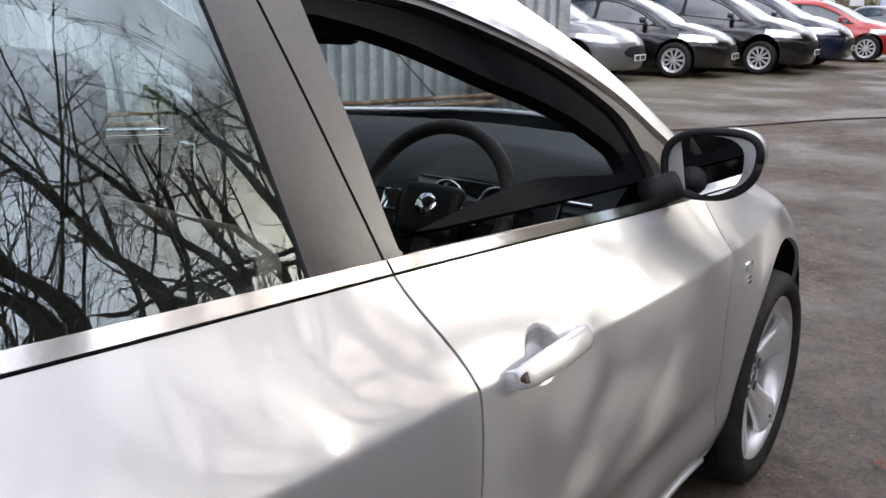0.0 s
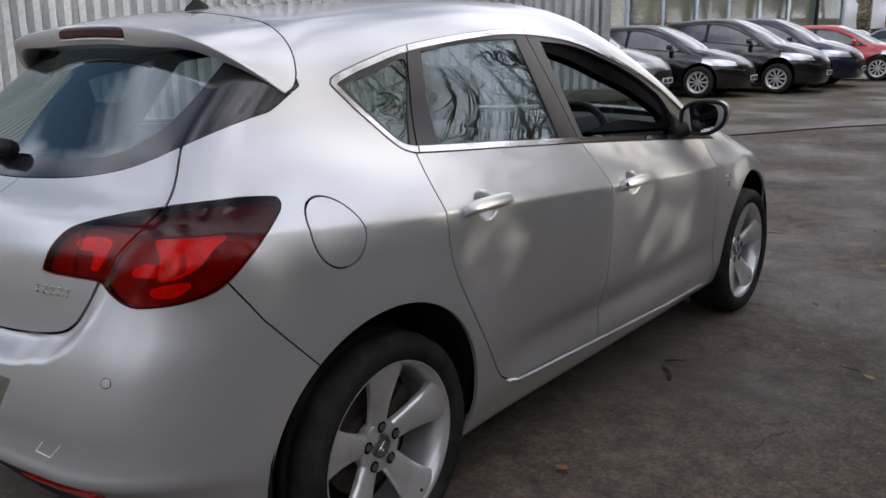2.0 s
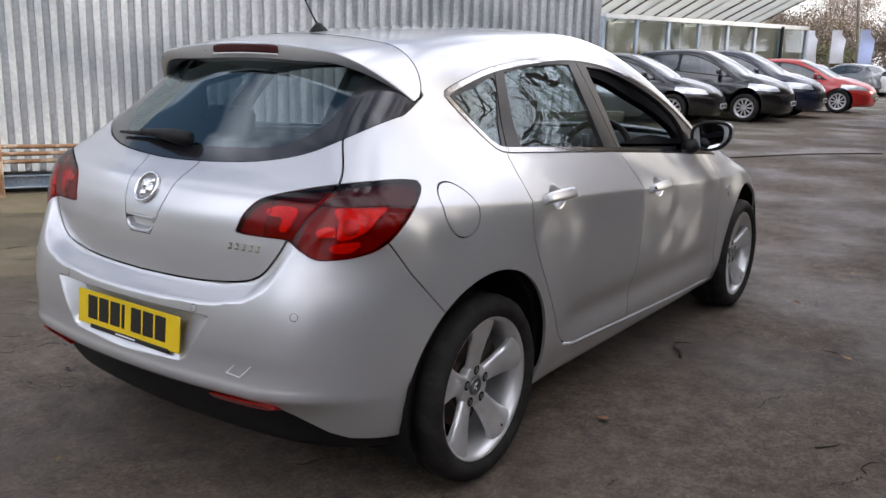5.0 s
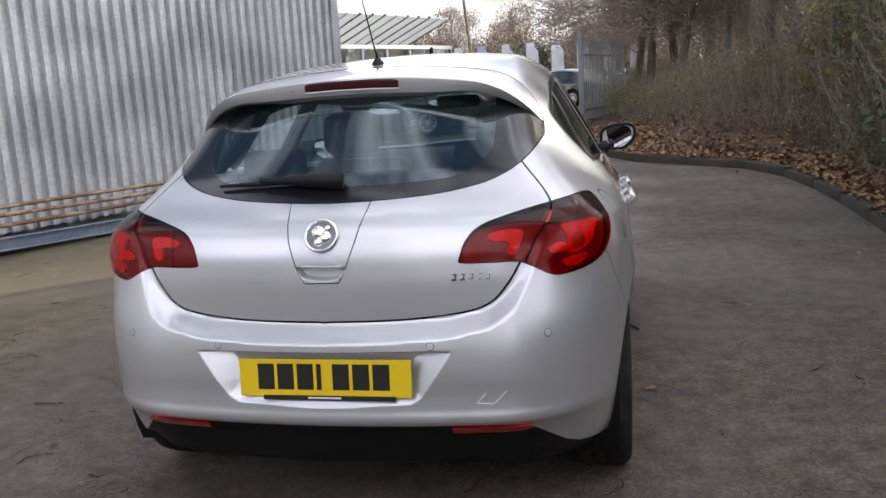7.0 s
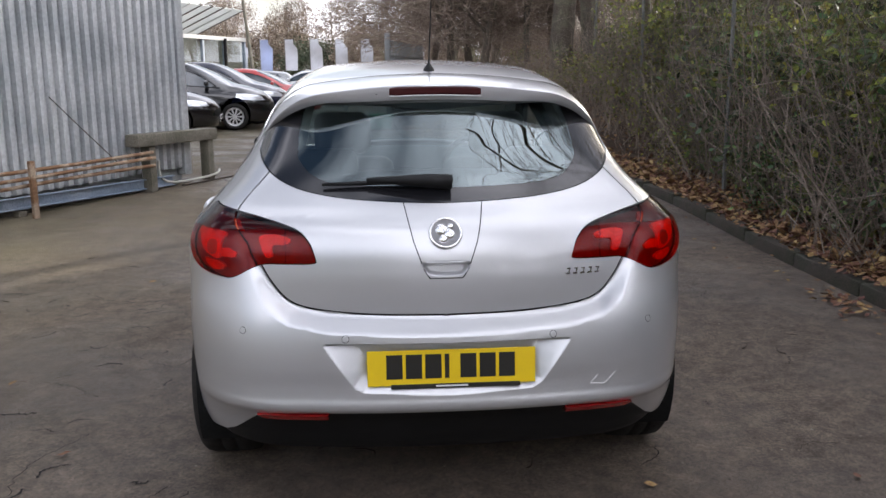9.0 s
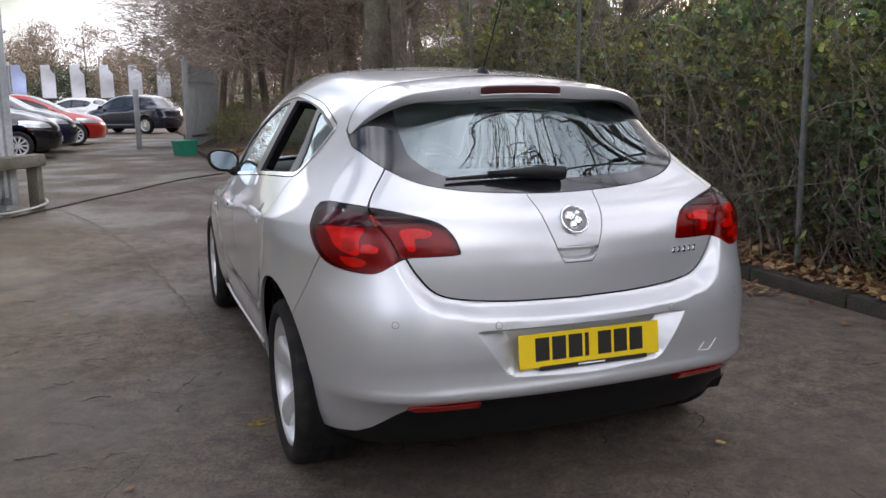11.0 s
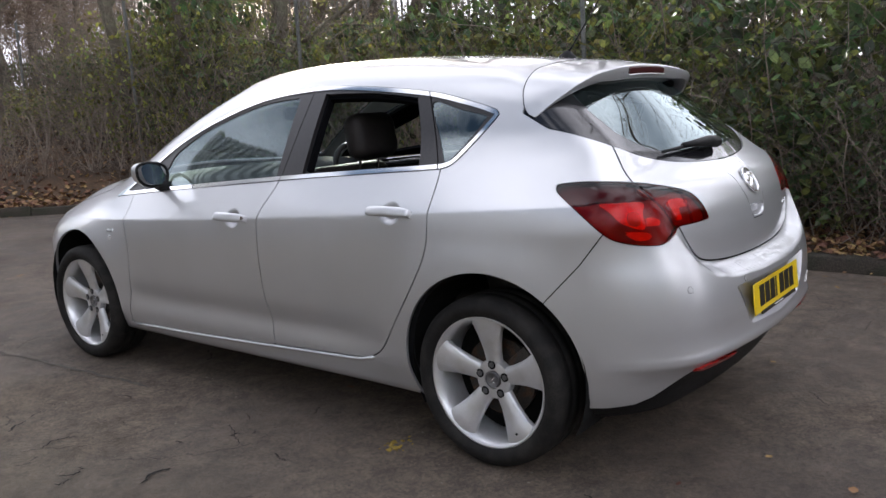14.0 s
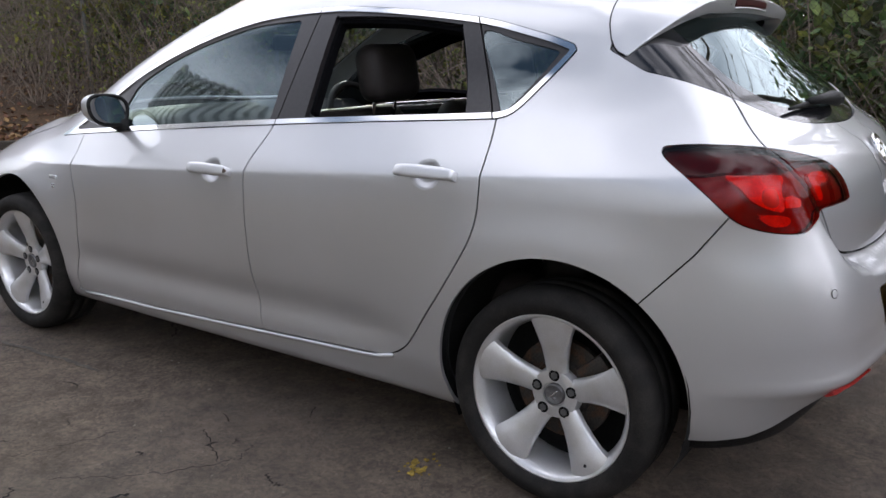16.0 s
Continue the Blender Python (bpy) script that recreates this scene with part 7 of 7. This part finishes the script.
def leafy(m, share):
    """Lets light through thin leaves."""
    nt = m.node_tree
    b = nt.nodes["Principled BSDF"]
    tr, mix = nt.nodes.new("ShaderNodeBsdfTranslucent"), nt.nodes.new("ShaderNodeMixShader")
    nt.links.new(b.inputs["Base Color"].links[0].from_socket, tr.inputs["Color"])
    mix.inputs[0].default_value = share
    nt.links.new(b.outputs[0], mix.inputs[1])
    nt.links.new(tr.outputs[0], mix.inputs[2])
    nt.links.new(mix.outputs[0], nt.nodes["Material Output"].inputs["Surface"])


for m_ in (IVY, BRAMBLE, BROWN):
    leafy(m_, 0.45)
# olive and brown leaf colours lightened to stand in for distance haze
HAZED_OLIVE = mat("hazed_olive", (0.135, 0.130, 0.070), 0.8, 0, 0.3, 2, 20, spread=0.4)
HAZED_BROWN = mat("hazed_brown", (0.20, 0.155, 0.115), 0.8, 0, 0.3, 2, 20, spread=0.4)
FAR_GREEN = mat("far_evergreen", (0.060, 0.075, 0.042), 0.8, 0, 0.35, 2, 20, spread=0.4)


def bush_mesh(rg, n_leaf, n_stem, size, leaf, droop=0.5):
    verts, faces = [], []
    clumps = [(Vector((rg.uniform(-1, 1) * size[0] * 0.8, rg.uniform(-1, 1) * size[1] * 0.7, rg.uniform(0.05, 0.9) * size[2])), rg.uniform(0.18, 0.42)) for _ in range(46)]
    places = []
    for _ in range(n_leaf):
        c, r = clumps[rg.randrange(len(clumps))]
        v = Vector((rg.gauss(0, 1), rg.gauss(0, 1), rg.gauss(0, 0.8)))
        p = c + v * r * 0.62
        if p.z < 0.02:
            continue
        places.append((tuple(p), rg.uniform(*leaf), 1.15))
    lv = leaf_quads(places, rg)
    stems = []
    for _ in range(n_stem):
        a = Vector((rg.uniform(-1, 1) * size[0], rg.uniform(-1, 1) * size[1], -0.1))
        h = rg.uniform(0.5, 1.15) * size[2]
        d = Vector((rg.gauss(0, 0.35), rg.gauss(0, 0.35), 1)).normalized()
        pts = [a]
        for q in range(6):
            d = (d + Vector((rg.gauss(0, 0.16), rg.gauss(0, 0.16), -droop * 0.16 * q * 0.5))).normalized()
            e = pts[-1] + d * h / 5
            pts.append(Vector((max(-1.2, min(1.2, e.x / size[0])) * size[0], max(-1.2, min(1.2, e.y / size[1])) * size[1], e.z)))
        r0 = rg.uniform(0.004, 0.011)
        stems.append(tube(pts, [r0 * (1 - 0.13 * q) for q in range(7)], 3, False))
        for _b in range(2):
            i = rg.randrange(2, 6)
            e = pts[i] + Vector((rg.gauss(0, 0.3), rg.gauss(0, 0.3), rg.gauss(0.1, 0.25)))
            stems.append(tube([pts[i], pts[i].lerp(e, 0.5) + Vector((0, 0, 0.03)), e], [r0 * 0.5, r0 * 0.4, r0 * 0.2], 3, False))
    return mesh_of("leaves", *lv), mesh_of("stems", *merge(stems))


BUSHES = {
    "ivy": [bush_mesh(rg, 1450, 40, (1.3, 0.7, 2.1), (0.07, 0.17)) for _ in range(2)],
    "bramble": [bush_mesh(rg, 1250, 46, (1.3, 0.8, 1.9), (0.05, 0.11)) for _ in range(2)],
    "brown": [bush_mesh(rg, 700, 90, (1.3, 0.8, 1.8), (0.035, 0.075)) for _ in range(2)],
    "scrub": [bush_mesh(rg, 150, 120, (1.4, 0.9, 2.5), (0.03, 0.07), 0.30) for _ in range(2)],
}
LEAFMAT = {"ivy": IVY, "bramble": BRAMBLE, "brown": BROWN, "scrub": BROWN}
SAY = {"ivy": "dense dark green ivy and laurel thicket", "bramble": "tangled olive green bramble bush", "brown": "brown leafless thicket of dead stems", "scrub": "tall thicket of bare grey-brown twigs"}


def bush(kind, k, x, y, turn, sc=1.0, sz=1.0, z=None):
    t = thing("bush", SAY[kind], "bush", "undergrowth on the bank", pose(x, y, (bank_z(x, y) if z is None else z) - 0.05, 0, 0, turn))
    lv, st = BUSHES[kind][k % 2]
    for nm, me, m in (("foliage", lv, LEAFMAT[kind]), ("stem_tangle", st, STEM)):
        ob = obj(nm, me if not me.materials or me.materials[0] == m else me.copy(), m, t)
        ob.scale = (sc, sc, sc * sz)
    return t


for k in range(11):        # ivy and bramble wall behind the fence, dense up to the car's nose
    y = -9.6 + 0.98 * k
    kind = ("ivy", "bramble", "ivy", "brown")[k % 4]
    bush(kind, k, fence_x(y) + 1.0 + rg.uniform(-0.1, 0.3), y, 90 + rg.uniform(-25, 25), rg.uniform(0.9, 1.15), rg.uniform(0.85, 1.1))
for k in range(20):        # bare scrub further along, low dead growth at its foot
    y = 0.9 + 0.62 * k
    bush("scrub", k, fence_x(y) + 0.75 + rg.uniform(-0.15, 0.9), y, 90 + rg.uniform(-40, 40), rg.uniform(0.7, 1.0), rg.uniform(0.70, 1.0) * (0.88 if y < 6 else 0.75))
    bush(("bramble", "brown", "bramble", "ivy")[k % 4], k, fence_x(y) + 0.85 + rg.uniform(0.0, 0.6), y, rg.uniform(0, 360), rg.uniform(0.6, 0.8), rg.uniform(0.5, 0.85) if y > 6 else rg.uniform(1.0, 1.35))
for k in range(22):
    y = -9.5 + 1.1 * k
    kind = ("ivy", "scrub", "bramble", "scrub")[k % 4] if y < 1 else ("scrub", "brown", "scrub")[k % 3]
    bush(kind, k + 1, 6.1 + rg.uniform(-0.5, 1.1), y, 90 + rg.uniform(-40, 40), rg.uniform(0.95, 1.25), rg.uniform(0.8, 1.05) if y < 1 else rg.uniform(0.5, 0.85))
for k in range(10):
    bush(("brown", "bramble", "ivy")[k % 3], k, 8.4 + rg.uniform(-0.8, 0.6), -9 + 1.25 * k, rg.uniform(0, 360), rg.uniform(1.2, 1.5), 1.0)
for k in range(9):
    bush("scrub", k, 8.3 + rg.uniform(-0.9, 0.7), 2.4 + 1.5 * k, rg.uniform(0, 360), rg.uniform(1.0, 1.2), 0.7)
for k in range(7):         # dead stems in front of the ivy
    y = -7.0 + 1.15 * k
    bush("scrub", k, fence_x(y) + 0.55 + rg.uniform(0, 0.3), y, 90 + rg.uniform(-30, 30), rg.uniform(0.5, 0.7), rg.uniform(0.6, 0.9))
for k in range(8):         # rough green growth on the slope ahead
    bush("bramble", k, 1.7 + 0.28 * k + rg.uniform(-0.2, 0.3), 12.6 - 0.35 * k + rg.uniform(-0.5, 0.5), rg.uniform(0, 360), 0.6, 0.55)
# green patches among the bare twigs
for kind, x, y, sc, sz in (("bramble", 4.9, 3.3, 0.8, 1.15), ("bramble", 5.7, 5.6, 0.95, 1.1), ("bramble", 6.6, 2.2, 1.1, 1.3), ("ivy", 5.2, 1.3, 0.9, 1.1), ("bramble", 7.4, 8.0, 1.0, 0.9), ("bramble", 4.35, 1.6, 0.55, 0.8), ("ivy", 4.1, 0.6, 0.7, 0.9), ("bramble", 4.6, 4.4, 0.75, 1.35), ("bramble", 5.0, 6.9, 0.8, 1.2), ("ivy", 5.6, 3.9, 0.8, 0.75), ("bramble", 6.4, 9.4, 1.0, 1.2), ("ivy", 7.0, 6.2, 0.9, 0.8), ("bramble", 4.7, 8.3, 0.85, 1.35), ("bramble", 5.3, 7.3, 0.8, 1.3), ("ivy", 3.80, 2.75, 0.36, 0.75), ("ivy", 3.78, 1.75, 0.32, 0.8), ("bramble", 3.95, 4.6, 0.42, 0.9), ("ivy", 4.1, 3.6, 0.45, 1.0), ("bramble", 4.15, 8.0, 0.80, 1.25), ("bramble", 4.2, 9.3, 0.75, 1.3), ("bramble", 3.95, 6.9, 0.55, 1.2), ("ivy", 3.72, 3.1, 0.42, 0.85), ("ivy", 3.66, 2.2, 0.36, 0.85), ("bramble", 3.8, 5.5, 0.50, 0.8)):
    bush(kind, 1, x, y, rg.uniform(0, 360), sc, sz)
fallen = smooth_line([(3.62, 5.6, 1.05), (3.55, 5.0, 0.74), (3.50, 4.3, 0.62), (3.42, 3.3, 0.44), (3.30, 2.5, 0.30), (3.16, 1.9, 0.24)], False, 5)
tagged(obj("fallen_branch", mesh_of("fallen_branch", *tube(fallen, [0.010 - 0.00018 * q for q in range(len(fallen))], 6), smooth=True), STEM), "long bare branch hanging through the wire fence onto leaf litter", "branch")
for x, y in ((4.35, 0.5), (4.4, 1.3), (4.45, 2.3), (4.55, 3.3), (4.65, 4.4), (4.8, 5.6)):
    bush("bramble", 0, x, y, rg.uniform(0, 360), 0.95, 1.05)
for k in range(7):
    bush(("bramble", "ivy")[k % 2], k, fence_x(1.4 + 0.7 * k) + 0.62, 1.4 + 0.7 * k, 90 + rg.uniform(-20, 20), 0.80, 0.98)
bush("bramble", 0, 4.6, 7.4, 30, 1.0, 1.25)
bush("ivy", 1, 4.9, 7.8, 80, 1.0, 1.3)
for x, y in ((5.0, 1.5), (5.2, 2.7), (5.3, 3.7), (5.4, 4.8), (5.5, 6.0)):
    bush("ivy", 1, x, y, rg.uniform(0, 360), 0.95, 1.22 if x == 5.2 else 0.98)
# thin scrub on the steep turn of the bank
for k in range(11):
    y = 7.6 + 0.75 * k
    bush(("brown", "scrub", "brown")[k % 3], k, kerb_x(y) + rg.uniform(1.3, 3.2), y, rg.uniform(0, 360), rg.uniform(0.45, 0.7), rg.uniform(0.6, 1.0))
# low cover along the turn of the kerb, and ivy that creeps through the fence
for k, (x, y) in enumerate(((3.9, 10.6), (3.3, 12.4), (2.6, 14.0), (2.2, 16.0), (4.2, 15.0), (1.9, 18.5), (3.4, 20.0), (5.0, 17.5), (5.6, 14.2), (6.4, 20.0), (4.6, 22.5), (2.6, 23.0), (7.6, 16.5), (6.0, 24.0))):
    bush(("bramble", "brown")[k % 2], k, x, y, rg.uniform(0, 360), 0.75, 0.55)
for k in range(12):
    y = 15.5 + 0.8 * k
    bush(("bramble", "brown", "bramble")[k % 3], k, kerb_x(y) + rg.uniform(0.7, 2.6), y, rg.uniform(0, 360), rg.uniform(0.6, 0.85), rg.uniform(0.5, 0.8))
for k in range(6):
    bush("ivy", k, 3.60, -4.6 + 0.95 * k, 90 + rg.uniform(-15, 15), 0.62, 0.9)
# thicket across the yard's end, behind the walk
for k in range(9):
    bush(("brown", "bramble", "ivy")[k % 3], k, -14.0 + 2.1 * k, -15.0 + rg.uniform(-0.8, 0.8), rg.uniform(0, 360), rg.uniform(2.0, 2.4), 1.2, 0.0)
# distant hedges and evergreens below the skyline; olive and brown carry painted haze
def far_mass(rg, n, size, leaf):
    """Fine hazy crown: small leaves in many clumps with a ragged top."""
    clumps = []
    for _ in range(60):
        a, h = rg.uniform(0, 6.283), rg.random() ** 0.8
        w = math.sqrt(rg.random()) * (1 - 0.55 * h ** 2)
        clumps.append((Vector((math.cos(a) * w * size[0], math.sin(a) * w * size[1], 0.2 + h * size[2])), rg.uniform(0.3, 0.75)))
    places = []
    for _ in range(n):
        c, r = clumps[rg.randrange(60)]
        p = c + Vector((rg.gauss(0, 1), rg.gauss(0, 1), rg.gauss(0, 0.9))) * r * 0.6
        if p.z > 0:
            places.append((tuple(p), rg.uniform(*leaf), 1.3))
    return mesh_of("foliage", *leaf_quads(places, rg))


FAR_ME = {}
for q in range(28):
    tone = (HAZED_BROWN, HAZED_OLIVE, HAZED_BROWN, FAR_GREEN, HAZED_BROWN, HAZED_OLIVE)[(q * 5 + q // 3) % 6]
    if (tone.name, q % 2) not in FAR_ME:
        FAR_ME[tone.name, q % 2] = far_mass(rg, 9500, (2.5, 1.8, 3.4), (0.06, 0.15))
    t = thing("far_hedge", "hazy olive and brown thicket beyond the car lot", "hedge", "far hedges", pose(-34 + 2.2 * q + rg.uniform(-0.7, 0.7), 66 + rg.uniform(-3, 8), -0.2, 0, 0, rg.uniform(0, 360)))
    ob = obj("foliage", FAR_ME[tone.name, q % 2], tone, t)
    ob.scale = (1.5, 1.3, 1.35 + 0.3 * math.sin(q * 1.7) + rg.uniform(-0.15, 0.15))
# far wood on the skyline: trunks with fine brown twigs, air haze painted in
TWIG_HAZED = mat("hazed_twigs", (0.26, 0.205, 0.165), 0.9, 0, 0.3, 2, 20, spread=0.35)
HAZE_ME = [far_mass(rg, 8000, (2.7, 2.4, 5.2), (0.05, 0.14)) for _ in range(2)]
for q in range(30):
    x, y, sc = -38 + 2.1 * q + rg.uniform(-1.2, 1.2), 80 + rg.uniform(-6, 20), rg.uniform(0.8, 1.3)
    t = plant(3, x, y, rg.uniform(0, 360), sc, 0.0, BARK_HAZED, "pale leafless tree on the skyline")
    ob = obj("twig_haze", HAZE_ME[q % 2], TWIG_HAZED, t, "fine brown twigs")
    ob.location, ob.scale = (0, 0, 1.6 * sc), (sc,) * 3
# deeper wood, in the same bark and twig colours paled for haze
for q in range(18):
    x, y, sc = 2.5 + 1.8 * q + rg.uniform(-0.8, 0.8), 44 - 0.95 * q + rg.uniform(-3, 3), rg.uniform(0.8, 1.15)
    t = plant((3, 1, 4)[q % 3], x, y, rg.uniform(0, 360), sc, None, BARK_HAZED, "hazy leafless tree deep in the wood")
    ob = obj("twig_haze", HAZE_ME[q % 2], TWIG_HAZED, t, "fine brown twigs")
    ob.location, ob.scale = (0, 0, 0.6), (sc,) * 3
